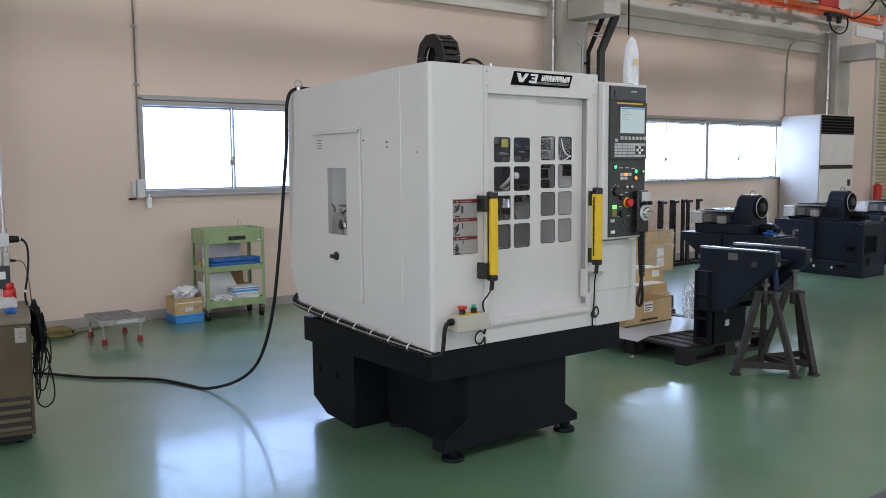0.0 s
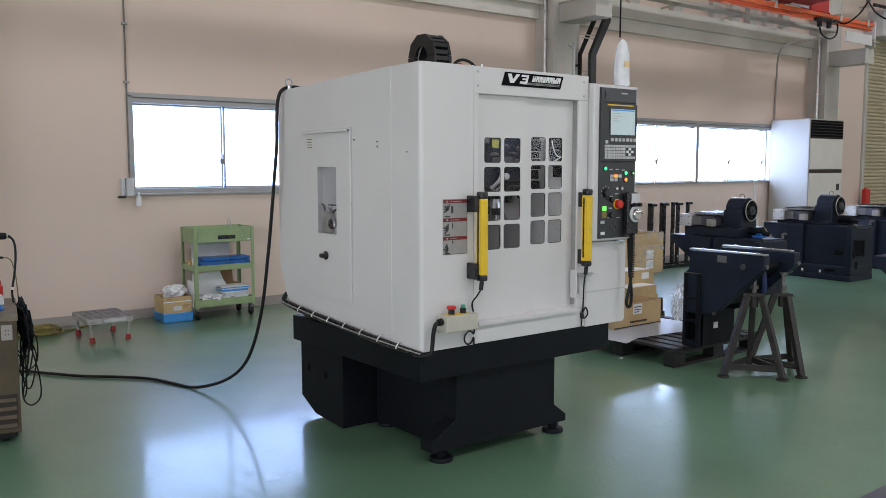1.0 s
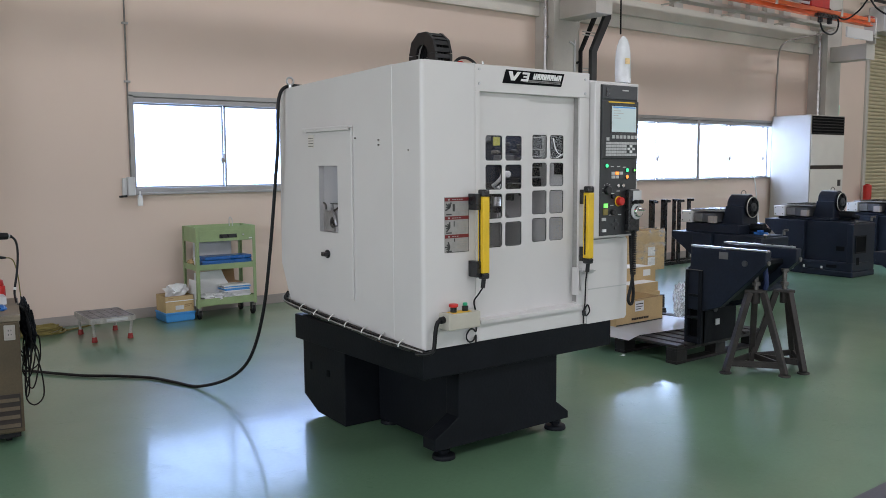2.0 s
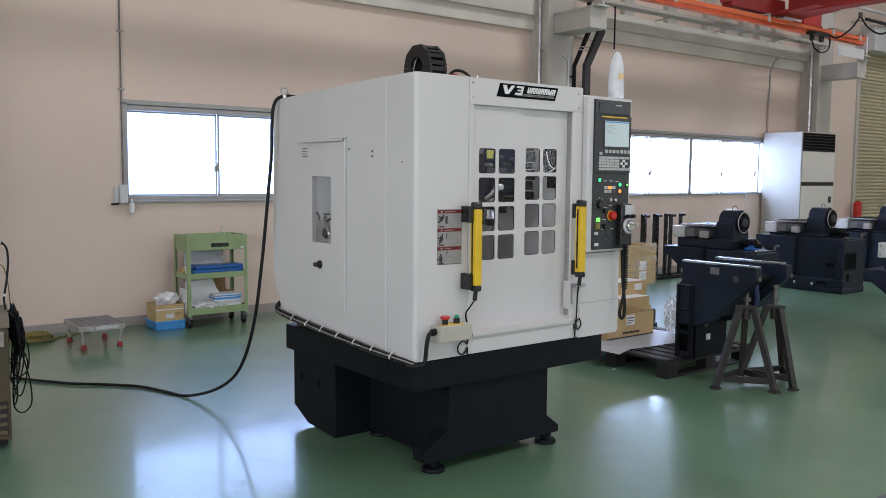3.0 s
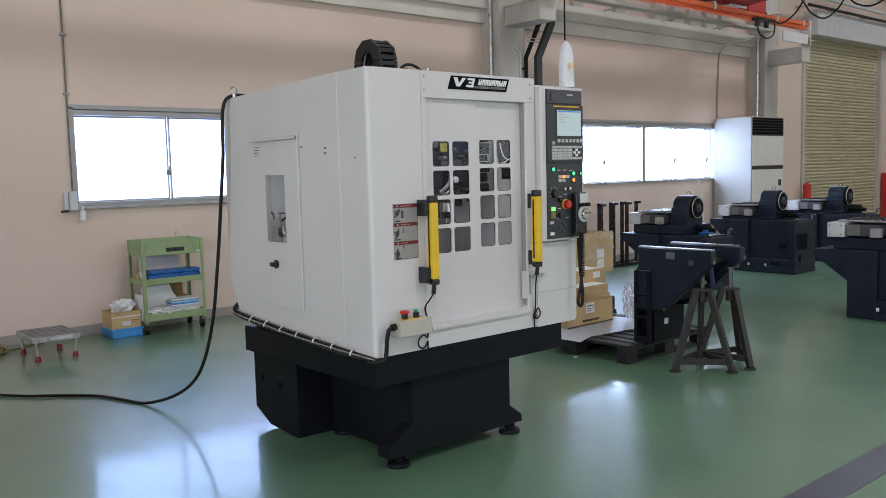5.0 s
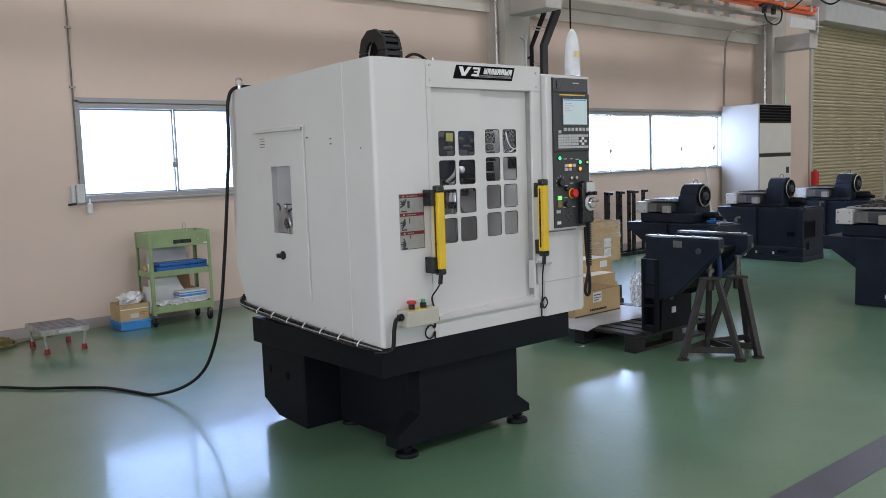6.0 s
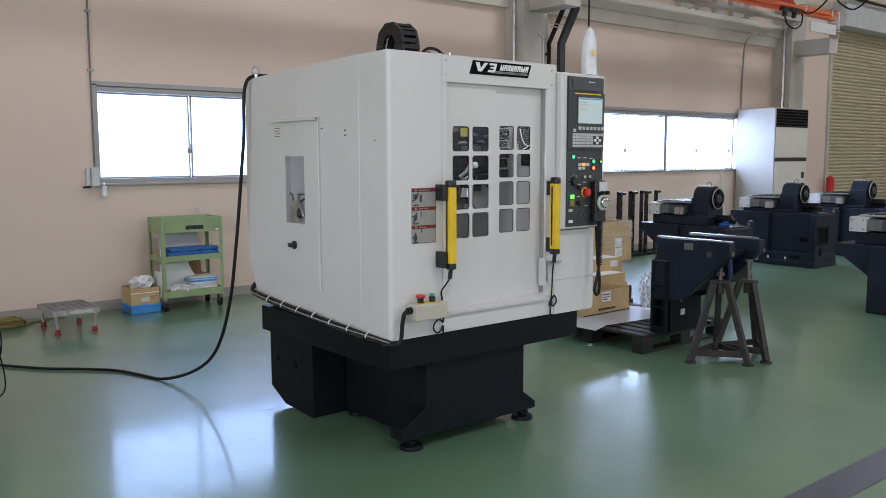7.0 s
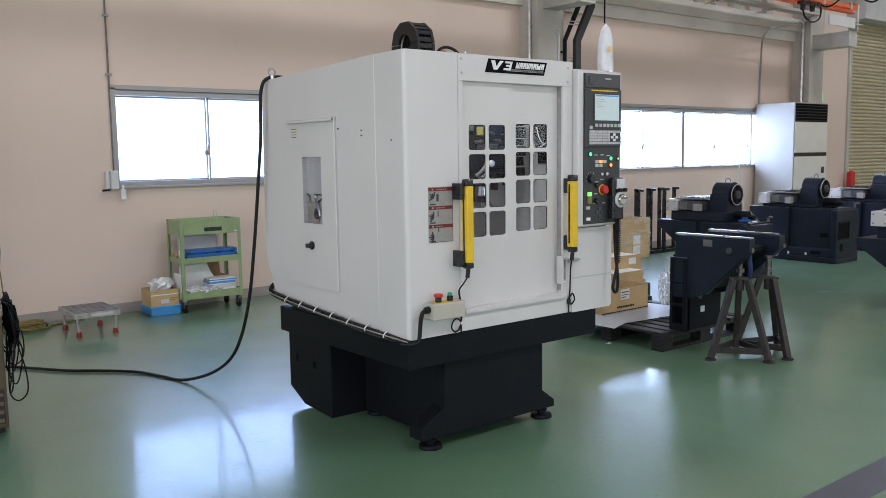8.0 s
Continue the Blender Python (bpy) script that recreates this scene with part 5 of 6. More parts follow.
    c.rotation_euler = (0, 0, radians(turn))
    return c


c = carton("cardboard_box", 0.375, 0.65, 4.735, 5.0, 0.0905, 0.246, "brown cardboard carton with white film on a blue crate", True)
part("tape", bx(0.374, 0.651, 4.7325, 4.735, 0.196, 0.204), "paper", c)
part("label_sheet", bx(0.47, 0.55, 4.7325, 4.735, 0.115, 0.155), "pale", c)
for row in ((0.56, 0.63, 4.7328, 4.735, 0.155, 0.165), (0.56, 0.61, 4.7328, 4.735, 0.138, 0.146), (0.40, 0.45, 4.7328, 4.735, 0.225, 0.232)):
    part("print", bx(*row), "card_in", c)
stuffing = solo("packing_film", crumple(0.125, 0.10, 0.075, 7, 3), "sheet", "white plastic film stuffed into a carton", "plastic film", smooth=True)
stuffing.location = (0.525, 4.86, 0.285)
ob = solo("paper_sheet", bx(-0.006, 0.0, 0.0, 0.20, 0.0, 0.25), "paper", "white paper sheet leaning on the cart", "paper")
ob.matrix_world = pose(0.665, 4.72, 0.13, 0, 5, 0)


def step_stool():
    s = thing("step_stool", (-0.29, 4.38, 0), "low grey step stool with dark tread and red rubber feet", "stool")
    x0, x1, y0, y1, z = -0.455, -0.085, 4.19, 4.70, 0.205
    part("tread", bx(x0, x1, y0, y1, z - 0.006, z, bevel=0.002), "tread", s)
    part("frame", boxes((x0, x1, y0 - 0.006, y0, z - 0.045, z + 0.002), (x0, x1, y1, y1 + 0.006, z - 0.045, z + 0.002), (x0 - 0.006, x0, y0, y1, z - 0.045, z + 0.002), (x1, x1 + 0.006, y0, y1, z - 0.040, z + 0.002), bevel=0.002), "stool", s)
    part("name_strip", bx(x0 + 0.13, x1 - 0.06, y0 - 0.008, y0 - 0.006, z - 0.032, z - 0.010), "pale", s)
    for k in range(6):
        part("rib", bx(x0 + 0.03 + k * 0.065, x0 + 0.045 + k * 0.065, y0 + 0.02, y1 - 0.02, z, z + 0.003), "tread", s)
    for x, fx in ((x0 + 0.02, x0 + 0.035), (x1 - 0.02, x1 - 0.035)):
        for y, fy in ((y0 + 0.02, y0 + 0.03), (y1 - 0.02, y1 - 0.03)):
            leg = part("leg", rod((x, y, z - 0.01), (fx, fy, 0.03), 0.012, n=12), "stool", s)
            part("rubber_foot", rod((fx, fy, 0.0), (fx, fy, 0.045), 0.025, 0.019, n=14, bevel=0.004), "dark_red", leg, "dark red rubber foot")


step_stool()
# coiled hose on the floor by the wall
bm = bmesh.new()
path = []
for j in range(7 * 18):
    t, k = radians(20 * j), j / 18
    path.append((-0.72 + 0.02 * math.sin(k * 2) + (0.20 - 0.008 * k) * math.cos(t), 4.86 + 0.02 * math.cos(k * 1.7) + (0.13 - 0.006 * k) * math.sin(t), 0.012 + 0.010 * k + 0.006 * math.sin(3 * t + k)))
path = [(-0.15, 5.04, 0.010), (-0.28, 5.0, 0.010), (-0.40, 4.93, 0.010)] + path
tube(bm, path, 0.009, 6, 2)
solo("coiled_hose", bm, "rope", "coil of yellow olive hose on the floor by the wall", "hose", smooth=True)

# wall fittings
bm = rod((0.222, 5.138, 1.30), (0.222, 5.138, 3.6), 0.008, n=12)
k = solo("conduit_pipe", bm, "worn_steel", "thin grey conduit running up the wall beside the window", "conduit", "structure", smooth=True)
for z in (2.85, 2.3):
    part("clip", boxes((0.195, 0.25, 5.12, 5.148, z, z + 0.018)), "alu", k)
sw = thing("switch_box", (0.2, 5.14, 1.22), "grey switch box with lever beside the window", "switch box")
part("case", bx(0.175, 0.245, 5.075, 5.148, 1.215, 1.395, bevel=0.008), "pale", sw)
part("side_plate", bx(0.135, 0.172, 5.11, 5.148, 1.22, 1.385, bevel=0.004), "pale", sw)
part("lever", rod((0.165, 5.10, 1.212), (0.09, 5.08, 1.208), 0.011, n=10), "black_gloss", sw)
tag = thing("hanging_tag", (0.29, 5.12, 1.12), "white bottle shaped tag hanging below the window sill", "tag")
part("body", rod((0.292, 5.105, 1.115), (0.292, 5.105, 1.215), 0.026, 0.024, 16, 0.005), "paper", tag)
part("neck", rod((0.292, 5.105, 1.215), (0.292, 5.105, 1.255), 0.011, 0.008, 12), "paper", tag)
for x, z0, z1, r in ((5.50, 0.1, 4.6, 0.024), (12.31, 0.1, 4.6, 0.028)):
    y = 4.92
    k = solo("riser_pipe", rod((x + 0.06, y, z0), (x + 0.06, y, z1), r, n=16), "steel", "bright steel pipe clamped to a steel column", "pipe", "structure", smooth=True)
    for z in (2.6, 3.15):
        part("clip", boxes((x + 0.03, x + 0.095, y - 0.03, y + 0.03, z, z + 0.02)), "steel", k)
k = solo("column_conduit", hose([(5.98, 4.79, 0.3), (5.98, 4.79, 2.9), (5.98, 4.79, 3.05), (5.92, 4.79, 3.10), (5.88, 4.79, 3.10)], 0.013, 10, 5), "pale", "thin bent conduit on a steel column", "conduit", "structure", smooth=True)
part("clamp", bx(6.02, 6.08, 4.76, 4.80, 2.83, 2.86), "black_gloss", k)
solo("wall_conduit", hose([(11.37, 5.13, 2.25), (11.37, 5.13, 2.6), (11.38, 5.13, 2.95), (11.34, 5.10, 3.08), (11.10, 4.95, 3.27), (10.90, 4.79, 3.42), (11.05, 4.77, 3.54), (11.37, 4.77, 3.61), (11.79, 4.76, 3.69), (12.10, 4.70, 3.76), (12.28, 4.62, 3.82)], 0.016, 8), "base_strip", "grey cable running up the wall to the crane rail", "cable", "structure", smooth=True)
solo("column_conduit", rod((12.445, 5.12, 2.3), (12.445, 5.12, 3.4), 0.018, n=10), "base_strip", "dark conduit beside a steel column", "conduit", "structure")
# cable duct bending off the column
for y, x0, w, m in ((4.62, 6.13, 0.10, "panel"), (4.72, 6.04, 0.02, "black")):
    k = solo("cable_duct", prism(bmesh.new(), [(x0, 0.2), (x0 + w, 0.2), (x0 + w, 2.98), (x0 + w + 0.27, 3.45), (x0 + w + 0.27, 4.2), (x0 + 0.27, 4.2), (x0 + 0.25, 3.46), (x0, 3.0)], "y", y, y + 0.06, 0.003), m, "dark cable duct bending up from a steel column", "cable duct", "structure")
for z in (2.72, 2.76, 3.2, 3.24):
    solo("duct_rung", bx(6.05, 6.20 if z < 3 else 6.3, 4.70, 4.72, z, z + 0.012), "steel_paint", "steel rung holding cables to a column", "bracket", "structure")


def air_conditioner(x0, x1, y0, y1, z1):
    a = thing("air_conditioner", ((x0 + x1) / 2, (y0 + y1) / 2, 0), "tall ivory floor standing air conditioner with dark top grille", "air conditioner")
    # the case takes the dimmed copy because its side faces the bright window
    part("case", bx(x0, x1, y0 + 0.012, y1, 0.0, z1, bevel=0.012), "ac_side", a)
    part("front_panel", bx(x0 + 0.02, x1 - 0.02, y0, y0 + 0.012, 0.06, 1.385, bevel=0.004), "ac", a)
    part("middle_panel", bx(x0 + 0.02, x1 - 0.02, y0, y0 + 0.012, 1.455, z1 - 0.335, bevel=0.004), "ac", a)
    part("gap", bx(x0 + 0.02, x1 - 0.02, y0 + 0.006, y0 + 0.012, 1.39, 1.45), "slat_dark", a)
    g = part("grille", bx(x0 + 0.03, x1 - 0.03, y0 + 0.004, y0 + 0.012, z1 - 0.325, z1 - 0.02), "pit", a, "dark outlet grille")
    for k in range(6):
        z = z1 - 0.315 + k * 0.05
        part("slat", bx(x0 + 0.035, x1 - 0.035, y0 - 0.006, y0 + 0.004, z, z + 0.014, bevel=0.002), "chain", g)
    part("control", boxes((x1 - 0.20, x1 - 0.10, y0 - 0.006, y0, 1.09, 1.20), bevel=0.002), "panel", a)
    part("sticker", boxes((x1 - 0.245, x1 - 0.16, y0 - 0.004, y0, 0.80, 0.87)), "paper", a)


air_conditioner(11.22, 12.33, 4.37, 5.10, 2.305)
# roller shutter
sh = thing("shutter_door", ((SHUTTER[0] + SHUTTER[1]) / 2, Y1, 0), "closed beige roller shutter with housing and guides", "roller shutter", kind="structure")
part("housing", bx(14.56, SHUTTER[1] + 0.5, 4.85, 5.146, 4.03, 4.515, bevel=0.006), "pale", sh)
for x in (SHUTTER[0] - 0.106, SHUTTER[1] - 0.004):
    part("guide", bx(x, x + 0.11, Y1 - 0.04, Y1 + 0.12, 0, 4.0, bevel=0.004), "steel_paint", sh)
prof = [(0.0, 0.0), (-0.030, 0.016), (-0.040, 0.042), (-0.034, 0.064), (-0.006, 0.080), (0.0, 0.088), (0.012, 0.088), (0.012, 0.0)]
slat_mesh = None
for k in range(57):
    if slat_mesh is None:
        sl = part("slat", prism(bmesh.new(), [(Y1 + 0.07 + a * 0.85, b * 0.81) for a, b in prof], "x", SHUTTER[0] - 0.06, SHUTTER[1] + 0.06), "shutter", sh)
        slat_mesh = sl
    else:
        sl = slat_mesh.copy()
        scene.collection.objects.link(sl)
    sl.location.z = k * 0.0717
fr = solo("festoon_track", boxes((14.1, 20.5, 4.80, 4.84, 4.535, 4.585), (14.1, 20.5, 4.785, 4.80, 4.53, 4.545)), "panel", "dark steel track running above the roller shutter", "rail", "structure")
for x in (14.2, 15.2, 16.8, 18.4, 20.0):
    part("bracket", boxes((x, x + 0.05, 4.84, 5.15, 4.55, 4.58)), "steel_paint", fr)
ex = thing("exit_sign", (13.3, 5.1, 2.45), "green and white lit exit sign on the wall", "sign")
part("case", bx(13.19, 13.41, 5.06, 5.148, 2.39, 2.58, bevel=0.004), "paper", ex)
part("face", bx(13.20, 13.40, 5.056, 5.06, 2.40, 2.57), "exit_green", ex)
part("symbol", boxes((13.22, 13.28, 5.053, 5.056, 2.42, 2.55), (13.31, 13.38, 5.053, 5.056, 2.46, 2.51)), "paper", ex)
fe = thing("fire_extinguisher", (14.42, 4.95, 0), "red fire extinguisher standing on a floor stand by the shutter", "fire extinguisher")
part("cylinder", rod((14.40, 4.95, 0.55), (14.40, 4.95, 1.055), 0.077, 0.077, 24, 0.02), "red", fe)
part("stand", boxes((14.27, 14.53, 4.82, 5.08, 0.0, 0.02), (14.29, 14.31, 5.04, 5.06, 0.02, 0.6), (14.49, 14.51, 5.04, 5.06, 0.02, 0.6), (14.27, 14.53, 4.82, 5.08, 0.53, 0.55)), "red", fe)
part("valve", boxes((14.375, 14.425, 4.92, 4.98, 1.055, 1.075)), "red", fe)
hy = thing("hydrant_cabinet", (18.6, 4.9, 0), "red hydrant cabinet beside the shutter", "cabinet")
part("case", bx(18.32, 18.95, 4.82, 5.10, 0.0, 1.20, bevel=0.006), "red", hy)
part("door", bx(18.35, 18.92, 4.812, 4.82, 0.08, 1.15, bevel=0.002), "red", hy)

# rack of black posts under the long window
rk = thing("post_rack", (7.9, 4.72, 0), "black steel posts with hook arms standing on a floor rail", "rack")
for i, (x, y) in enumerate(((7.42, 4.60), (7.60, 4.78), (7.78, 4.66), (7.90, 4.80), (8.05, 4.62), (8.17, 4.80), (8.42, 4.72))):
    p = part("post", bx(x - 0.022, x + 0.022, y - 0.022, y + 0.022, 0.05, 0.965, bevel=0.003), "black_gloss", rk)
    part("arm", bx(x - 0.022, x + 0.10, y - 0.02, y + 0.02, 0.925, 0.962, bevel=0.003), "black_gloss", p)
part("foot_rail", boxes((7.3, 8.6, 4.58, 4.62, 0.0, 0.05), bevel=0.003), "black_gloss", rk)
part("foot_rail", boxes((7.3, 8.6, 4.78, 4.82, 0.0, 0.05), bevel=0.003), "black_gloss", rk)
solo("white_hose", hose([(10.70, 5.11, 1.31), (10.735, 5.11, 1.30), (10.79, 5.11, 1.1), (10.87, 5.11, 0.75), (10.93, 5.10, 0.35), (11.0, 5.08, 0.02)], 0.010, 10), "paper", "thin white hose hanging below the long window", "hose", smooth=True)


# ---- crane overhead ----
RY = 4.15
cr = thing("crane_runway", (8.5, RY, 3.62), "orange crane runway rail carried on column corbels", "crane rail", kind="structure")
part("rail", boxes((-6.0, 12.62, RY - 0.05, RY + 0.05, 3.84, 3.855), (-6.0, 12.62, RY - 0.008, RY + 0.008, 3.855, 3.945), (-6.0, 12.62, RY - 0.05, RY + 0.05, 3.945, 3.96), bevel=0.003), "orange", cr)
part("conductor_bar", boxes((-6.0, 12.45, RY - 0.16, RY - 0.12, 3.875, 3.935), bevel=0.006), "orange", cr)
for x in (-4.0, -1.0, 2.0, 4.4, 6.9, 7.15, 9.4, 11.3, 12.2):
    part("hanger", boxes((x, x + 0.06, RY - 0.17, RY + 0.06, 3.96, 3.975), (x, x + 0.06, RY - 0.17, RY - 0.155, 3.86, 3.97)), "steel_paint", cr)
for x in (-1.75, 5.60, 12.42):
    part("saddle", boxes((x + 0.12, x + 0.36, RY - 0.10, RY + 0.12, 3.642, 3.66), (x + 0.22, x + 0.26, RY - 0.08, RY + 0.08, 3.545 if x > 10 else 3.66, 3.84)), "steel_paint", cr)
part("end_stop", boxes((11.55, 12.42, RY - 0.15, RY - 0.12, 3.56, 3.73), (12.60, 12.64, RY - 0.10, RY + 0.10, 3.70, 3.98), bevel=0.003), "white", cr)
part("buffer", rod((12.50, RY - 0.02, 3.98), (12.66, RY - 0.02, 3.98), 0.035, n=14), "dark_red", cr)
tr = solo("cable_tray", boxes((6.1, 12.4, 4.60, 4.615, 3.86, 3.905), (6.1, 12.4, 4.60, 4.78, 3.855, 3.865), (6.1, 12.4, 4.765, 4.78, 3.865, 3.93), bevel=0.002), "steel_paint", "grey steel cable tray along the wall beam", "cable tray", "structure")
for x in (6.5, 8.0, 9.5, 11.0, 12.2):
    part("bracket", boxes((x, x + 0.03, 4.62, 4.99, 3.835, 3.852)), "steel_paint", tr)
solo("upper_wall_beam", boxes((X0, X1, 4.90, 5.10, 5.2, 5.5)), "steel_paint", "grey steel beam high along the wall", "beam", "structure")
for x in (7.4, 8.4, 9.4, 9.9, 10.4, 10.9, 11.4):
    solo("wall_stiffener", bx(x, x + 0.22, 5.06, 5.15, 3.78, 4.5), "steel_paint", "grey steel stiffener on the upper wall", "beam", "structure")
gd = thing("crane_girder", (10.2, -1.0, 4.0), "dark red crane girder spanning the hall with end carriage", "crane")
gx = 10.06
part("girder", boxes((gx - 0.14, gx + 0.14, -8.6, RY - 0.1, 4.03, 4.065), (gx - 0.01, gx + 0.01, -8.6, RY - 0.1, 4.065, 4.42), (gx - 0.14, gx + 0.14, -8.6, RY - 0.1, 4.42, 4.44)), "dark_red", gd)
part("end_carriage", boxes((8.58, 9.98, RY - 0.09, RY + 0.09, 4.0, 4.24), (8.50, 8.6, RY - 0.07, RY + 0.07, 4.05, 4.18), bevel=0.01), "dark_red", gd)
for x in (8.78, 9.78):
    part("wheel", rod((x, RY - 0.03, 4.02), (x, RY + 0.03, 4.02), 0.06, n=18), "steel", gd)
part("gusset", prism(bmesh.new(), [(RY - 0.1, 4.06), (RY - 0.75, 4.06), (RY - 0.1, 4.01)], "x", gx - 0.35, gx + 0.35), "dark_red", gd)
part("hoist_cover", boxes((10.55, 11.10, RY - 0.08, RY + 0.10, 3.965, 4.24), bevel=0.012), "red", gd)
part("end_plate", boxes((9.98, 10.55, RY - 0.05, RY - 0.03, 3.99, 4.10)), "pale", gd)
fx = 11.2
loops = [(4.26, 4.21, 3.79), (3.49, 4.08, 3.76), (2.80, 4.06, 3.84), (2.05, 4.10, 3.88), (1.3, 4.12, 3.88), (0.6, 4.12, 3.88), (0.0, 4.12, 3.88)]
for (ya, za, zm), (yb, zb, _) in zip(loops, loops[1:]):
    part("festoon_cable", hose([(fx, ya, za), (fx, ya + (yb - ya) * 0.2, (za + zm) / 2 - 0.04), (fx, (ya + yb) / 2, zm), (fx, yb - (yb - ya) * 0.2, (zb + zm) / 2 - 0.04), (fx, yb, zb)], 0.014, 8), "black", gd)
    part("festoon_clip", bx(fx - 0.02, fx + 0.02, yb - 0.025, yb + 0.025, zb - 0.01, zb + 0.06), "worn_steel", gd)
solo("air_main", rod((12.0, 4.6, 4.67), (20.0, 4.6, 4.62), 0.035, n=14), "pale", "pale pipe running high above the shutter", "pipe", "structure", smooth=True)
part("tie_bar", boxes((gx + 0.1, fx + 0.03, 3.30, 3.37, 4.36, 4.40), (gx + 0.1, fx + 0.03, -4.0, -3.93, 4.36, 4.40), (fx - 0.03, fx + 0.03, -8.6, 4.3, 4.30, 4.355)), "dark_red", gd)
part("collector", boxes((10.60, 11.15, RY - 0.2, RY - 0.1, 3.80, 3.85), (10.66, 10.72, RY - 0.18, RY - 0.12, 3.71, 3.80), (10.95, 11.01, RY - 0.18, RY - 0.12, 3.71, 3.80), bevel=0.006), "black_gloss", gd)
part("feed_cable", hose([(10.70, RY - 0.15, 3.71), (10.78, RY - 0.15, 3.60), (11.0, RY - 0.15, 3.55), (11.25, RY - 0.12, 3.62), (11.35, RY - 0.10, 3.75), (11.36, RY - 0.08, 3.84)], 0.014, 8), "black", gd)
# ceiling lamps
for x, y in LAMP_XY:
    cl = thing("ceiling_lamp", (x, y, CEILING_Z - 0.4), "long white factory ceiling lamp", "ceiling lamp", "ceiling lamps")
    part("housing", bx(x - 0.65, x + 0.65, y - 0.30, y + 0.30, CEILING_Z - 0.40, CEILING_Z - 0.30, bevel=0.01), "pale", cl)
    part("rod", boxes((x - 0.5, x - 0.48, y, y + 0.02, CEILING_Z - 0.30, CEILING_Z), (x + 0.48, x + 0.5, y, y + 0.02, CEILING_Z - 0.30, CEILING_Z)), "steel_paint", cl)
    part("diffuser", bx(x - 0.6, x + 0.6, y - 0.25, y + 0.25, CEILING_Z - 0.41, CEILING_Z - 0.40), "lamp_glow", cl)


# ---- machine beds waiting for assembly ----
def machine_bed(deck, cap):
    b = thing("machine_bed", (0, 0, 0), "dark navy machine bed with grey covers and round pulley", "machine tool", "machine beds")
    part("base", boxes((-0.025, 0.565, -0.095, 0.605, 0.0, 0.075), (-0.02, 0.56, -0.09, 0.60, 0.075, 0.19), bevel=0.012), "navy_blue", b)
    part("middle_casting", bx(0.05, 0.555, -0.02, 0.60, 0.185, deck - 0.004, bevel=0.008), "navy_blue", b)
    part("end_block", bx(-0.018, 0.558, -0.088, 0.0, 0.185, deck - 0.02, bevel=0.012), "navy_blue", b)
    part("rear_base", bx(0.0, 0.56, 0.601, 0.872, 0.0, deck, bevel=0.008), "navy_blue", b)
    part("tray", prism(bmesh.new(), [(0.873, 0.34), (0.873, deck), (1.21, deck), (1.21, deck - 0.065)], "x", 0.03, 0.56, 0.006), "navy_blue", b)
    # near-black sheets on the walls draw the shade of uncut openings and recesses
    part("inspection_opening", bx(0.05, 0.29, -0.0925, -0.088, 0.33, 0.53, bevel=0.002), "pit", b, "near-black sheet drawing the shade of an opening")
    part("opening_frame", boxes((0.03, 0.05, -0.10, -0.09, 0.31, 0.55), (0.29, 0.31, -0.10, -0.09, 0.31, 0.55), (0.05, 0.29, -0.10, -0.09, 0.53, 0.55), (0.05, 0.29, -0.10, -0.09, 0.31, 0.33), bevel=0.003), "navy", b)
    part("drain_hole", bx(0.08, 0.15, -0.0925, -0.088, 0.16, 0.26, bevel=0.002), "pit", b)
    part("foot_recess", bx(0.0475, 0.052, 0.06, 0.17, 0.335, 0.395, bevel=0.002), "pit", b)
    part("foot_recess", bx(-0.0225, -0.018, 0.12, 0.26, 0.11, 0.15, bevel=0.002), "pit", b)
    part("slide_base", boxes((0.12, 0.70, 0.30, 1.06, deck, 0.758), bevel=0.01), "navy_blue", b)
    part("end_box", bx(0.07, 0.72, 0.94, 1.10, 0.762, 0.905, bevel=0.006), "white", b, "white end cover")
    for k in range(4):
        part("end_bolt", rod((0.071, 0.965 + 0.11 * (k % 2), 0.79 + 0.085 * (k // 2)), (0.066, 0.965 + 0.11 * (k % 2), 0.79 + 0.085 * (k // 2)), 0.007, n=8), "panel2", b)
    part("way_cover", boxes((0.10, 0.70, 0.62, 0.935, 0.775, 0.885), bevel=0.006), "panel2", b, "dark way cover")
    part("top_plate", boxes((0.14, 0.66, 0.58, 1.03, 0.907, 0.925), bevel=0.004), "grey_sheet", b, "grey top plate")
    for k in range(7):
        part("cover_rib", bx(0.15, 0.65, 0.60 + k * 0.055, 0.618 + k * 0.055, 0.925, 0.934), "black_gloss", b)
    part("side_bracket", boxes((0.05, 0.12, 0.60, 0.69, 0.77, 0.855), bevel=0.004), "base_strip", b)
    part("cover_panel", bx(0.095, 0.10, 0.80, 0.932, 0.78, 0.88, bevel=0.002), "stool_dark", b, "grey side panel")
    head = part("head_casting", prism(bmesh.new(), [(0.30, 0.60), (0.66, 0.60), (0.655, deck + 0.01), (0.63, 0.755), (0.60, 0.83), (0.58, 0.90), (0.573, 0.975), (0.335, 0.975), (0.33, 0.84), (0.325, 0.76), (0.31, 0.70)], "x", 0.235, 0.555, 0.012), "navy_blue", b)
    part("head_drum", rod((0.40, 0.575, 0.985), (0.40, 0.335, 0.985), 0.132, n=32, bevel=0.012), "navy_blue", head, "round navy drum")
    # pale strip stands in for the highlight along the top of the drum
    part("drum_top", boxes((0.35, 0.45, 0.345, 0.572, 1.100, 1.119), bevel=0.004), "grey_sheet", head)
    pu = part("pulley", rod((0.40, 0.335, 0.965), (0.40, 0.300, 0.965), 0.130, n=36, bevel=0.008), "navy", head)
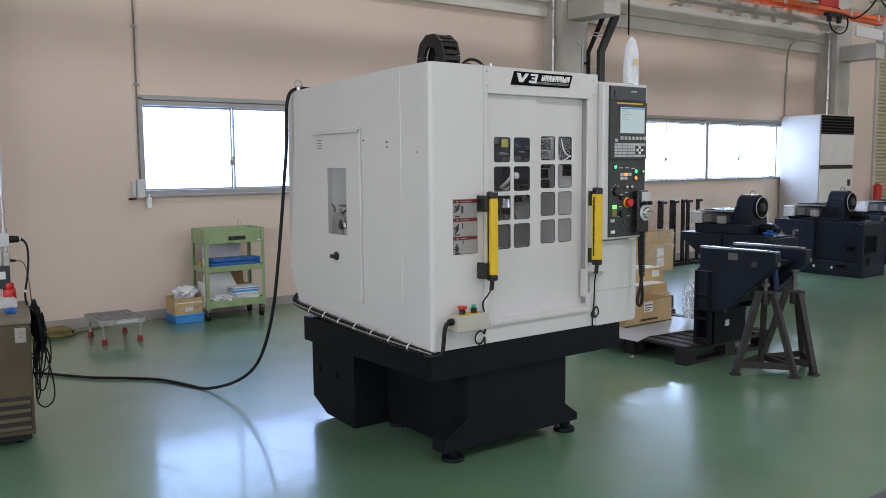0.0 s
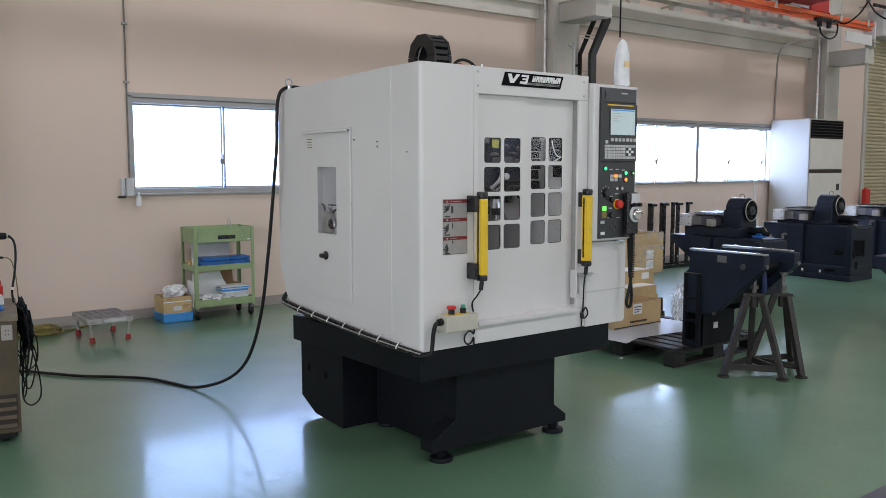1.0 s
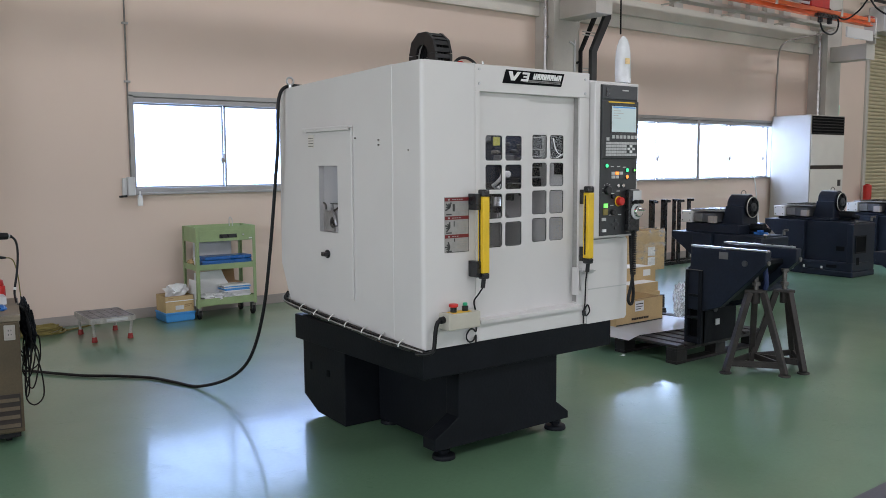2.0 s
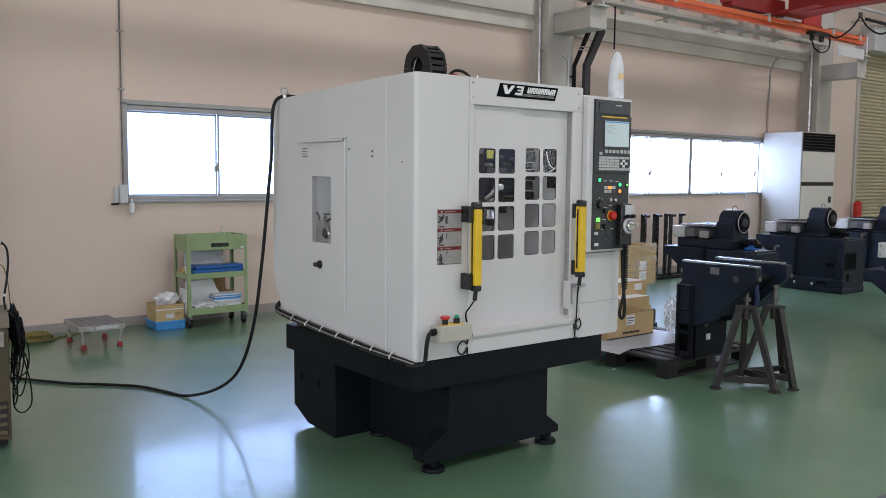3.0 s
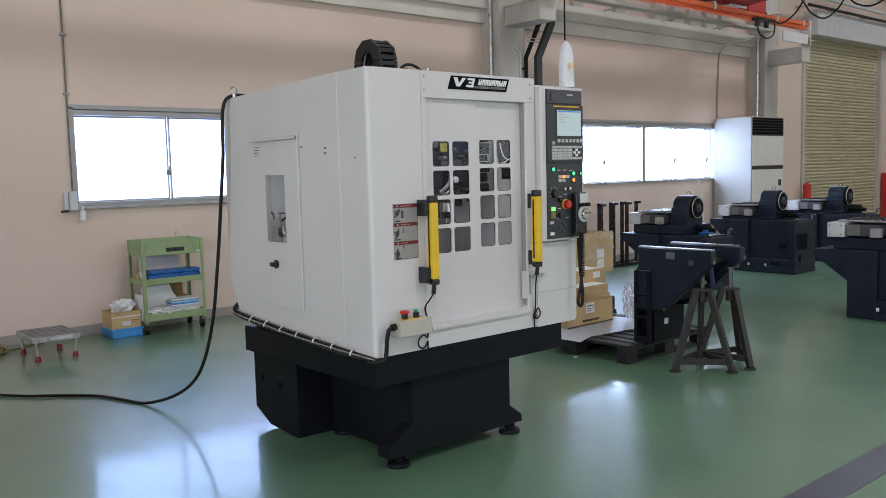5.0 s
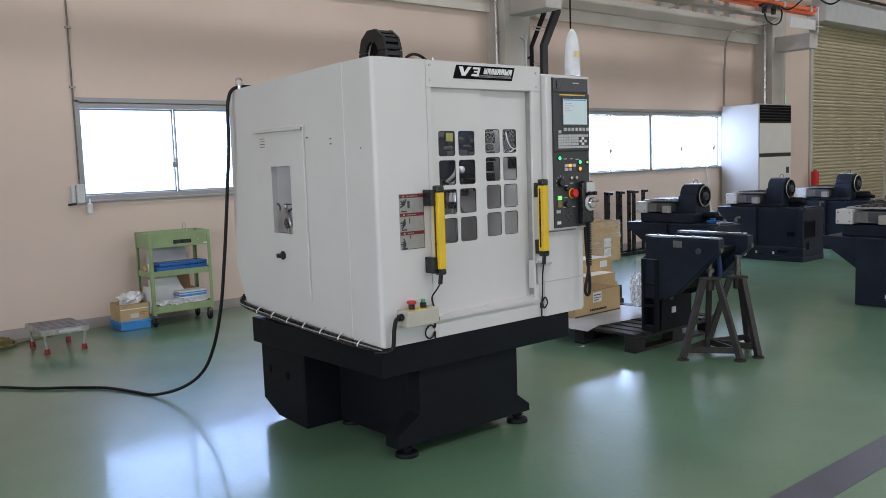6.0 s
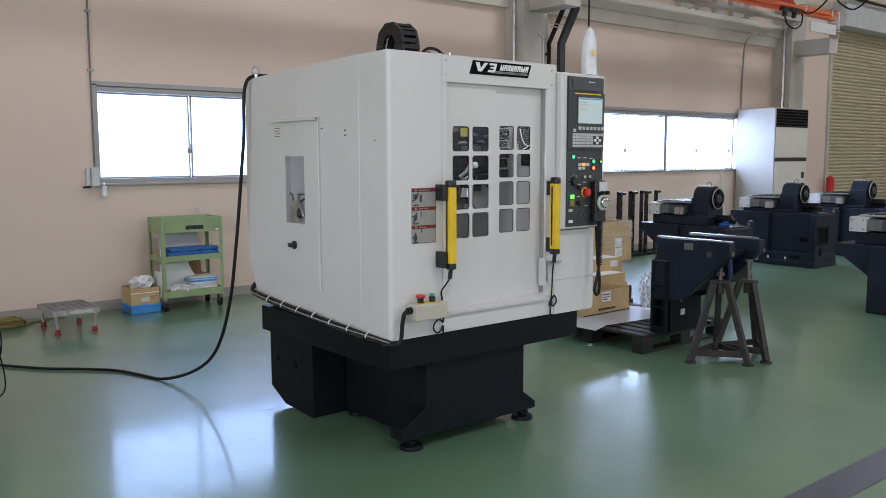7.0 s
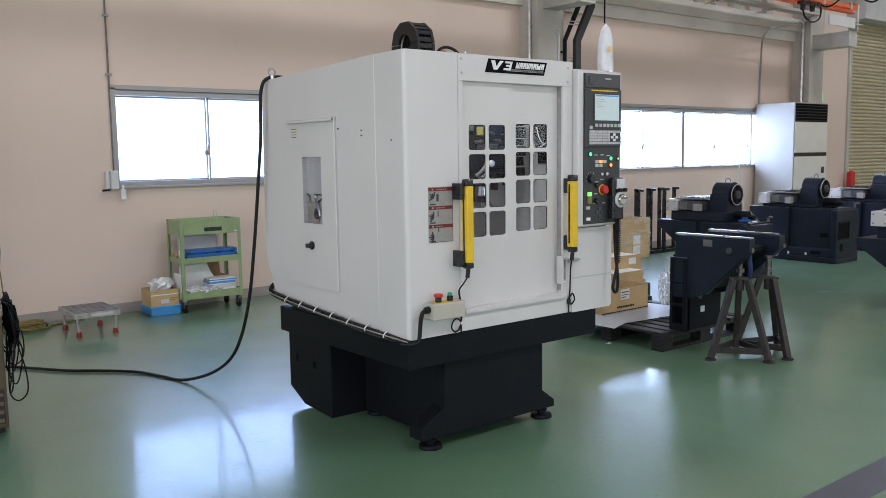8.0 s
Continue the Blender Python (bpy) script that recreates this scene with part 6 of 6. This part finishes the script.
    part("pulley_rim", hose([(0.40 + 0.125 * math.cos(radians(a)), 0.298, 0.965 + 0.125 * math.sin(radians(a))) for a in range(0, 361, 15)], 0.0055, 8, 1), "stool", pu, "dull steel rim")
    part("pulley_hub", cyl(rod((0.40, 0.302, 0.965), (0.40, 0.275, 0.965), 0.05, n=24, bevel=0.005), (0.40, 0.276, 0.965), (0.40, 0.262, 0.965), 0.024, n=16), "panel2", pu)
    for k in range(5):
        a = radians(72 * k + 20)
        part("spoke", bx(0.40 + 0.085 * math.cos(a) - 0.018, 0.40 + 0.085 * math.cos(a) + 0.018, 0.292, 0.302, 0.965 + 0.085 * math.sin(a) - 0.018, 0.965 + 0.085 * math.sin(a) + 0.018, bevel=0.004), "pit", pu)
    part("motor", cyl(rod((0.38, 0.30, deck + 0.075), (0.38, 0.12, deck + 0.075), 0.05, n=20, bevel=0.006), (0.38, 0.12, deck + 0.06), (0.38, 0.05, deck + 0.045), 0.028, n=16), "navy", b)
    part("motor_foot", bx(0.32, 0.44, 0.13, 0.29, deck, deck + 0.03, bevel=0.003), "navy", b)
    part("connector", rod((0.10, -0.06, deck - 0.03), (0.07, -0.085, deck + 0.02), 0.020, n=12), "worn_steel", b)
    part("connector", cyl(rod((0.50, -0.06, deck), (0.50, -0.06, deck + 0.05), 0.016, n=12), (0.50, -0.06, deck + 0.05), (0.50, -0.11, deck + 0.06), 0.014, n=12), "worn_steel", b)
    if cap:
        part("blue_cap", boxes((0.27, 0.36, 0.06, 0.20, deck, deck + 0.03), (0.28, 0.33, 0.10, 0.16, deck + 0.03, deck + 0.055), bevel=0.006), "blue", b, "blue plastic cap")
    part("lifting_eye", hose([(0.36, 0.44, 1.116), (0.365, 0.44, 1.145), (0.41, 0.44, 1.165), (0.455, 0.44, 1.145), (0.46, 0.44, 1.116)], 0.005, 8), "worn_steel", b)
    for y in (0.56, 0.31):
        part("marker_tag", bx(-0.0225, -0.0195, y, y + 0.028, 0.09, 0.125), "paper", b, "white tag")
    ring = [(0.565 + 0.015 * math.cos(radians(k)), -0.125 - 0.028 * math.cos(radians(k)), 0.27 + 0.032 * math.sin(radians(k))) for k in range(0, 361, 30)]
    part("eye_bolt", cyl(hose(ring, 0.006, 8, 1), (0.54, -0.088, 0.27), (0.55, -0.102, 0.27), 0.010, n=10), "steel", b)
    return b


bed = machine_bed(0.645, True)
bed.matrix_world = pose(6.45, 2.33, 0)
bed = machine_bed(0.645, False)
bed.matrix_world = pose(5.80, -0.535, 0)
high_bed = machine_bed(0.72, False)
high_bed.matrix_world = pose(8.49, 2.29, 0)
copy_thing(high_bed, pose(10.2, 2.13, 0))


# ---- pallets and what stands on them ----
def pallet(x, y, w, d):
    p = thing("pallet", (x + w / 2, y + d / 2, 0), "black plastic pallet lying on the green floor", "pallet", "pallets")
    for k in range(9):
        s = x + 0.004 + k * (w - 0.098) / 8
        part("deck_board", bx(s, s + 0.09, y, y + d, 0.122, 0.145, bevel=0.004), "pallet", p)
    for k in range(3):
        s = y + k * (d - 0.10) / 2
        part("stringer", bx(x, x + w, s, s + 0.10, 0.10, 0.121, bevel=0.003), "pallet", p)
        for j in range(3):
            q = x + j * (w - 0.13) / 2
            part("block", bx(q, q + 0.13, s, s + 0.10, 0.022, 0.10, bevel=0.004), "pallet", p)
        part("skid", bx(x, x + w, s, s + 0.10, 0.0, 0.022, bevel=0.003), "pallet", p)


pallet(2.785, 0.63, 1.1, 1.1)
pallet(3.47, 1.74, 0.62, 0.52)
pallet(3.92, 2.27, 0.82, 0.50)
# sheet of packing paper on the pallet
bm = bmesh.new()
nx, ny = 18, 14
grid = [[bm.verts.new((2.70 + 0.95 * i / nx + 0.10 * (1 - j / ny) * (i / nx), 1.02 + 0.62 * j / ny - 0.10 * (i / nx) * (1 - j / ny), 0.1625 + 0.003 * noise.noise((i * 0.4, j * 0.5, 3)) - (0.03 * max(0, 1 - i / 2.0)))) for j in range(ny + 1)] for i in range(nx + 1)]
for i in range(nx):
    for j in range(ny):
        bm.faces.new((grid[i][j], grid[i + 1][j], grid[i + 1][j + 1], grid[i][j + 1]))
bmesh.ops.solidify(bm, geom=list(bm.faces), thickness=0.003)
solo("packing_sheet", bm, "sheet", "white plastic packing sheet spread on a pallet under cartons", "paper", smooth=True)
c = carton("cardboard_box", 2.93, 3.52, 1.345, 1.70, 0.162, 0.365, "open brown carton with white label on packing paper", True)
part("label_sheet", bx(3.16, 3.27, 1.342, 1.345, 0.265, 0.35), "paper", c)
part("print", boxes((3.17, 3.26, 1.3405, 1.342, 0.30, 0.306), (3.17, 3.26, 1.3405, 1.342, 0.322, 0.330), (3.17, 3.23, 1.3405, 1.342, 0.28, 0.287)), "ink", c)
part("stencil", boxes(*[(3.12 + k * 0.022, 3.136 + k * 0.022, 1.342, 1.345, 0.195, 0.212) for k in range(10)]), "slat_dark", c)
part("strap", bx(2.929, 3.521, 1.343, 1.345, 0.163, 0.173), "ink", c)
carton("cardboard_box", 3.55, 4.06, 1.80, 2.20, 0.145, 0.30, "brown closed carton low in a stack on a pallet")
c = carton("cardboard_box", 3.62, 4.045, 1.81, 2.19, 0.306, 0.385, "small brown carton in a stack", turn=2)
part("label_sheet", bx(3.63, 4.035, 1.82, 2.18, 0.3905, 0.392), "paper", c)
c = carton("cardboard_box", 3.70, 4.16, 1.97, 2.20, 0.394, 0.51, "brown carton with white lid in a stack", turn=-2)
part("label_sheet", bx(4.02, 4.12, 1.968, 1.97, 0.43, 0.49), "paper", c)
part("lid_sheet", bx(3.71, 4.15, 1.98, 2.19, 0.5155, 0.518), "paper", c)
carton("cardboard_box", 3.97, 4.64, 2.32, 2.70, 0.145, 0.405, "brown closed carton at the bottom of a stack")
c = carton("cardboard_box", 3.95, 4.755, 2.30, 2.69, 0.411, 0.822, "large brown carton wrapped in clear film with white labels", True)
part("label_sheet", bx(4.49, 4.60, 2.297, 2.30, 0.56, 0.65), "paper", c)
part("label_sheet", bx(4.49, 4.60, 2.297, 2.30, 0.46, 0.545), "paper", c)
bm = bmesh.new()
random.seed(12)
cols = [(3.943 + 0.819 * k / 12, 2.2935) for k in range(13)] + [(4.762, 2.2935 + 0.403 * k / 8) for k in range(1, 9)] + [(4.762 - 0.819 * k / 12, 2.6965) for k in range(1, 13)] + [(3.943, 2.6965 - 0.403 * k / 8) for k in range(1, 8)]
rings = [[bm.verts.new((x + random.uniform(-0.002, 0.002) - 0.06 * max(0, h - 6) * (x - 4.35), y + random.uniform(-0.003, 0.001), 0.43 + 0.0575 * h + random.uniform(-0.006, 0.006))) for x, y in cols] for h in range(8)]
for a, b in zip(rings, rings[1:]):
    for k in range(len(cols)):
        bm.faces.new((a[k], a[k - 1], b[k - 1], b[k]))
part("film_wrap", bm, "wrap_film", c, "clear stretch film wrapped round the carton", smooth=True)
ob = solo("film_bag", crumple(0.05, 0.07, 0.165, 3, 4), "clear_film", "crumpled clear plastic bag on a pallet", "plastic bag", smooth=True)
ob.location = (3.63, 1.24, 0.315)



def saddle_casting():
    s = thing("saddle_casting", (3.18, 0.45, 0.145), "dark navy saddle casting with bright rails on jack stands", "machine casting")
    x0, x1 = 2.97, 3.43
    prof = [(0.04, 0.878), (0.04, 0.785), (0.40, 0.445), (0.53, 0.40), (0.69, 0.40), (0.69, 0.71), (0.665, 0.73), (0.66, 0.873)]
    part("side_cheek", prism(bmesh.new(), prof, "x", x0, x0 + 0.07, 0.006), "navy_blue", s)
    part("side_cheek", prism(bmesh.new(), prof, "x", x1 - 0.07, x1, 0.006), "navy_blue", s)
    part("web", prism(bmesh.new(), [(0.14, 0.80), (0.14, 0.77), (0.30, 0.62), (0.43, 0.47), (0.68, 0.44), (0.68, 0.64), (0.66, 0.66), (0.62, 0.80)], "x", x0 + 0.07, x1 - 0.07, 0.004), "navy", s)
    for x, ya in ((x0 - 0.004, 0.035), (x1 - 0.05, 0.085)):
        r = part("rail", bx(x, x + 0.05, ya, 0.66, 0.879, 0.890, bevel=0.003), "steel", s, "bright ground steel rail")
        for k in range(4):
            part("bolt", rod((x + 0.012, 0.10 + k * 0.15, 0.892), (x + 0.012, 0.10 + k * 0.15, 0.898), 0.009, n=10), "black_gloss", r)
    part("name_tag", bx(x0 - 0.003, x0, 0.34, 0.415, 0.805, 0.855), "stool_dark", s, "small grey plate")
    part("boss", rod((x0 + 0.001, 0.20, 0.787), (x0 - 0.012, 0.20, 0.787), 0.022, n=18, bevel=0.003), "panel2", s)
    part("column", boxes((x0 + 0.01, x1 - 0.02, 0.55, 0.60, 0.146, 0.41), (x0 + 0.14, x1 - 0.02, 0.60, 0.69, 0.146, 0.41), bevel=0.006), "navy", s)
    part("column_frame", boxes((x0 - 0.01, x0 + 0.03, 0.675, 0.70, 0.146, 0.70), (x0 - 0.01, x0 + 0.04, 0.55, 0.585, 0.146, 0.70), (x0 - 0.01, x0 + 0.04, 0.585, 0.675, 0.146, 0.19), (x0 - 0.01, x0 + 0.04, 0.585, 0.675, 0.33, 0.35),
                               (x0 - 0.01, x0 + 0.04, 0.585, 0.675, 0.50, 0.52), bevel=0.004), "navy", s)
    # near-black block fills the frame and paints the shade in its cells
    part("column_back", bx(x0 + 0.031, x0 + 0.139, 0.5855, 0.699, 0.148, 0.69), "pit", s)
    part("top_edge", bx(x0 - 0.012, x0 + 0.03, 0.55, 0.70, 0.701, 0.706), "worn_steel", s)
    part("tag", bx(x0 + 0.17, x0 + 0.215, 0.542, 0.55, 0.275, 0.32), "paper", s, "white paper tag")
    part("cast_eye", rod((x0 + 0.16, 0.55, 0.40), (x0 + 0.16, 0.54, 0.40), 0.025, n=16), "panel2", s)
    part("blue_strap", hose([(x0 + 0.12, 0.12, 0.78), (x0 + 0.13, 0.11, 0.65), (x0 + 0.135, 0.12, 0.6)], 0.018, 8), "navy_sling", s, "dark blue sling")
    for x in (x0 + 0.03, x1 - 0.02):
        part("end_bolt", rod((x, 0.06, 0.80), (x, 0.03, 0.80), 0.016, n=12), "worn_steel", s)


saddle_casting()


def jack_stand(x, y, angle, screw, top):
    j = thing("jack_stand", (x, y, 0), "worn brown steel tripod jack stand with screw top", "jack stand", "jack stands")
    R = 0.228
    bm = bmesh.new()
    cyl(bm, (x, y, top - 0.02), (x, y, top), 0.085, n=3)
    cyl(bm, (x, y, top - 0.10), (x, y, top - 0.02), 0.03, n=16)
    part("head_plate", bm, "rust", j)
    part("screw", cyl(rod((x, y, top), (x, y, screw - 0.02), 0.016, n=14), (x, y, top + 0.03), (x, y, top + 0.055), 0.032, n=6), "worn_steel", j)
    part("screw_pad", rod((x, y, screw - 0.02), (x, y, screw), 0.028, n=16, bevel=0.003), "worn_steel", j)
    feet = []
    for k in range(3):
        a = radians(angle + 120 * k)
        fx, fy = x + R * math.cos(a), y + R * math.sin(a)
        feet.append((fx, fy))
        tx, ty = x + 0.055 * math.cos(a), y + 0.055 * math.sin(a)
        leg = bmesh.new()
        d = Vector((fx - tx, fy - ty, -(top - 0.02) + 0.015))
        m = Matrix.Translation((tx, ty, top - 0.02)) @ d.to_track_quat("Z", "Y").to_matrix().to_4x4()
        tmp = bx(-0.021, 0.021, -0.021, 0.021, 0.0, d.length, bevel=0.004)
        merge(leg, tmp, m)
        lg = part("leg", leg, "rust", j)
        part("foot_pad", rod((fx, fy, 0.0), (fx, fy, 0.012), 0.042, n=16, bevel=0.002), "rust", lg)
    for k in range(3):
        (ax, ay), (bx_, by) = feet[k], feet[k - 1]
        s = 0.9
        a3 = Vector((x + (ax - x) * s, y + (ay - y) * s, 0.075))
        b3 = Vector((x + (bx_ - x) * s, y + (by - y) * s, 0.075))
        bm = bmesh.new()
        merge(bm, bx(-0.006, 0.006, -0.022, 0.022, 0, (b3 - a3).length), Matrix.Translation(a3) @ (b3 - a3).to_track_quat("Z", "Y").to_matrix().to_4x4())
        part("brace", bm, "rust", j)


jack_stand(3.06, 0.165, 157, 0.735, 0.598)
jack_stand(3.345, 0.115, 10, 0.73, 0.58)


# ---- long cable from the machine across the floor ----
solo("power_cable", hose([(0.10, 1.30, 1.962), (0.04, 1.37, 1.972), (-0.012, 1.392, 1.953), (-0.036, 1.40, 1.895), (-0.043, 1.405, 1.80), (-0.045, 1.41, 1.625), (-0.053, 1.436, 1.422), (-0.061, 1.463, 1.216), (-0.073, 1.502, 0.948), (-0.090, 1.557, 0.643), (-0.116, 1.642, 0.386), (-0.150, 1.757, 0.217),
                          (-0.208, 1.947, 0.098), (-0.289, 2.213, 0.016), (-0.362, 2.423, 0.012), (-0.453, 2.655, 0.012), (-0.629, 2.856, 0.012), (-0.814, 3.025, 0.012), (-0.965, 3.23, 0.012), (-1.117, 3.438, 0.012), (-1.30, 3.55, 0.012), (-1.6, 3.4, 0.012)], 0.0105, 10, 10), "black",
     "thick black power cable from machine roof to floor", "cable", smooth=True)

# protective bag standing on the control cabinet
bm = bmesh.new()
prof_h = [(0.0, 1.0), (0.06, 1.02), (0.12, 0.98), (0.18, 0.92), (0.225, 0.80), (0.26, 0.55), (0.278, 0.25), (0.285, 0.05)]
n = 20
rings = []
for h, s in prof_h:
    rings.append([bm.verts.new((1.446 + 0.044 * s * math.cos(a) * (1 + 0.06 * noise.noise((math.cos(a) * 3, h * 20, 1))), 0.035 + 0.045 * s * math.sin(a) * (1 + 0.12 * noise.noise((math.sin(a) * 3, h * 20, 5))), 1.957 + h * 0.93)) for a in (2 * math.pi * k / n for k in range(n))])
for a, b in zip(rings, rings[1:]):
    for k in range(n):
        bm.faces.new((a[k], a[k - 1], b[k - 1], b[k]))
bm.faces.new(rings[0]), bm.faces.new(rings[-1])
bag = thing("beacon_in_bag", (1.44, 0.035, 1.957), "milky plastic bag pulled over a signal lamp on the cabinet", "signal lamp")
part("bag", bm, "plastic_bag", bag, smooth=True)
part("sticker", bx(1.418, 1.456, -0.0085, -0.0045, 2.060, 2.094, bevel=0.0015), "faded_orange", bag, "faint orange patch showing through the bag")
solo("hanging_wire", boxes((6.772, 6.788, 4.69, 4.706, 3.27, 3.86)), "black", "thin dark wire hanging from the wall beam", "wire", "structure")


# ---- old cabinet with tools by the power cable ----
def old_cabinet():
    c = thing("machine_cabinet", (-1.445, 1.72, 0), "worn brown steel cabinet on casters with dark louvres", "cabinet", turn=-9.7)
    x0, x1, y0, y1 = -2.35, -1.445, 1.72, 2.40
    part("case", bx(x0, x1, y0, y1, 0.058, 0.672, bevel=0.008), "cabinet", c)
    part("top", bx(x0 - 0.005, x1 + 0.006, y0 - 0.008, y1, 0.672, 0.705, bevel=0.005), "cabinet_top", c, "worn pale brown top plate")
    # dark sheet on the closed case paints the shade between the louvres
    lv = part("louvre_panel", bx(x0 + 0.05, x1 - 0.014, y0 - 0.002, y0, 0.085, 0.275), "slat_dark", c, "dark sheet drawing the shade between the louvres")
    for k in range(4):
        part("louvre", prism(bmesh.new(), [(y0 - 0.002, 0.092 + k * 0.047), (y0 - 0.014, 0.094 + k * 0.047), (y0 - 0.002, 0.112 + k * 0.047)], "x", x0 + 0.06, x1 - 0.02), "cabinet", lv)
    so = part("socket", bx(x1 - 0.077, x1 - 0.022, y0 - 0.010, y0, 0.572, 0.655, bevel=0.004), "ac_side", c, "dull beige socket plate")
    part("socket_face", bx(x1 - 0.066, x1 - 0.033, y0 - 0.013, y0 - 0.010, 0.588, 0.640, bevel=0.002), "base_strip", so)
    part("socket_holes", boxes(*[(x1 - 0.057 + 0.013 * a, x1 - 0.053 + 0.013 * a, y0 - 0.0142, y0 - 0.013, 0.600 + 0.022 * b, 0.608 + 0.022 * b) for a in (0, 1) for b in (0, 1)]), "ink", so)
    part("plinth", bx(x0 + 0.02, x1 - 0.02, y0 + 0.02, y1 - 0.03, 0.03, 0.058), "black", c)
    for x in (x0 + 0.08, x1 - 0.08):
        for y in (y0 + 0.08, y1 - 0.08):
            part("caster", rod((x - 0.015, y, 0.028), (x + 0.015, y, 0.028), 0.028, n=16), "black", c)
    return c


old_cabinet()
op = thing("outlet_stand", (-1.46, 2.3, 0.705), "grey outlet boxes on a steel pole standing on the cabinet", "power outlet")
part("pole", cyl(rod((-1.452, 2.3, 0.705), (-1.452, 2.3, 1.75), 0.0085, n=12), (-1.452, 2.3, 1.13), (-1.452, 2.3, 1.16), 0.016, n=12), "steel", op)
part("pole", rod((-1.476, 2.31, 0.705), (-1.476, 2.31, 1.95), 0.008, n=12), "steel", op)
part("base_plate", bx(-1.52, -1.43, 2.25, 2.35, 0.705, 0.717, bevel=0.003), "panel2", op)
part("outlet_box", bx(-1.53, -1.432, 2.26, 2.34, 1.050, 1.130, bevel=0.006), "pale", op)
part("outlet_box", bx(-1.464, -1.432, 2.27, 2.33, 0.936, 1.016, bevel=0.005), "stool", op)
part("joint", rod((-1.448, 2.3, 1.016), (-1.448, 2.3, 1.050), 0.011, n=12), "steel", op)
part("lower_housing", bx(-1.50, -1.436, 2.27, 2.33, 0.80, 0.936, bevel=0.006), "panel", op)
part("label_plate", bx(-1.50, -1.462, 2.266, 2.27, 0.86, 0.905), "paper", op)
pl = part("plug", cyl(rod((-1.432, 2.3, 1.092), (-1.376, 2.3, 1.090), 0.022, 0.020, 16, 0.004), (-1.376, 2.3, 1.090), (-1.356, 2.3, 1.086), 0.012, 0.009, n=12), "black", op)
part("cable_gland", rod((-1.374, 2.3, 1.089), (-1.366, 2.3, 1.088), 0.014, n=12), "steel", pl)
part("plug_lead", hose([(-1.36, 2.3, 1.087), (-1.342, 2.3, 1.070), (-1.331, 2.3, 1.035), (-1.329, 2.3, 0.963), (-1.342, 2.29, 0.861), (-1.362, 2.27, 0.765), (-1.370, 2.2, 0.715), (-1.368, 2.14, 0.66)], 0.0065, 8), "black", pl)
part("tape_wrap", hose([(-1.357, 2.274, 0.785), (-1.361, 2.271, 0.77)], 0.0085, 8), "tie", pl)
part("plug", rod((-1.432, 2.3, 0.966), (-1.395, 2.3, 0.962), 0.010, 0.006, 12), "black", op)
part("plug_lead", hose([(-1.395, 2.3, 0.962), (-1.37, 2.3, 0.957), (-1.35, 2.3, 0.93), (-1.333, 2.3, 0.84), (-1.325, 2.29, 0.70), (-1.315, 2.25, 0.56)], 0.0035, 8), "rope", op)
solo("tool_case", boxes((-1.60, -1.429, 2.14, 2.24, 0.705, 0.752), (-1.60, -1.432, 2.145, 2.235, 0.752, 0.758), bevel=0.004), "pale", "flat grey tool case lying on the old cabinet", "tool case")
solo("red_can", cyl(rod((-1.443, 2.285, 0.717), (-1.443, 2.285, 0.800), 0.036, 0.035, 20, 0.006), (-1.443, 2.285, 0.800), (-1.443, 2.285, 0.836), 0.028, 0.024, n=20, bevel=0.006), "red", "red plastic can on the old cabinet", "can", smooth=True)
ob = solo("blue_cloth", crumple(0.035, 0.045, 0.020, 11), "blue", "crumpled blue cloth on the old cabinet", "cloth", smooth=True)
ob.location = (-1.50, 1.93, 0.721)
# leads wrapped in dark cloth, hanging on the cabinet's side, with loose loops below
bm = crumple(0.038, 0.075, 0.165, 21, 4)
for v in bm.verts:
    v.co.x += 0.10 * (0.1 - v.co.z) * (1 if v.co.z < 0.1 else 0.3)
ob = solo("cloth_wrap", bm, "navy", "dark cloth wrapped round a bundle of hanging cables", "cloth", smooth=True)
ob.location = (-1.340, 2.12, 0.575)
bm = bmesh.new()
random.seed(9)
for k in range(9):
    y, low, out = 2.03 + 0.022 * k, (0.11, 0.33, 0.20, 0.38, 0.14, 0.30, 0.40, 0.24, 0.36)[k], (0.085, 0.03, 0.065, 0.05, 0.02, 0.09, 0.035, 0.075, 0.05)[k]
    j = [random.uniform(-0.012, 0.012) for _ in range(6)]
    x = -1.362 + 0.004 * (k % 3)
    tube(bm, [(x - 0.02, y, 0.705), (x + 0.012 + j[0], y, 0.66), (x + 0.03 + j[1], y, 0.52), (x + out + j[2], y + 0.01, low + 0.20), (x + out * 0.9 + j[3], y + 0.02, low + 0.05), (x + out * 0.4, y + 0.03, low),
              (x + 0.005 + j[4], y + 0.03, low + 0.06), (x + 0.02 + j[5], y + 0.02, low + 0.22), (x + 0.03, y, 0.55), (x + 0.01, y, 0.66)], 0.0042, 6, 5)
solo("cable_bundle", bm, "black", "bundle of black cables hanging on the cabinet side", "cables", kind="stuff", smooth=True)

# small scrap of paper on the floor by the pallet
bm = bmesh.new()
bmesh.ops.create_grid(bm, x_segments=4, y_segments=3, size=0.5)
for v in bm.verts:
    v.co = Vector((v.co.x * 0.05, v.co.y * 0.03, 0.004 + 0.012 * abs(v.co.x) + 0.004 * noise.noise(v.co * 4)))
bmesh.ops.solidify(bm, geom=list(bm.faces), thickness=0.001)
solo("paper_scrap", bm, "paper", "small torn scrap of white paper on the floor", "paper").location = (2.69, 1.07, 0.002)
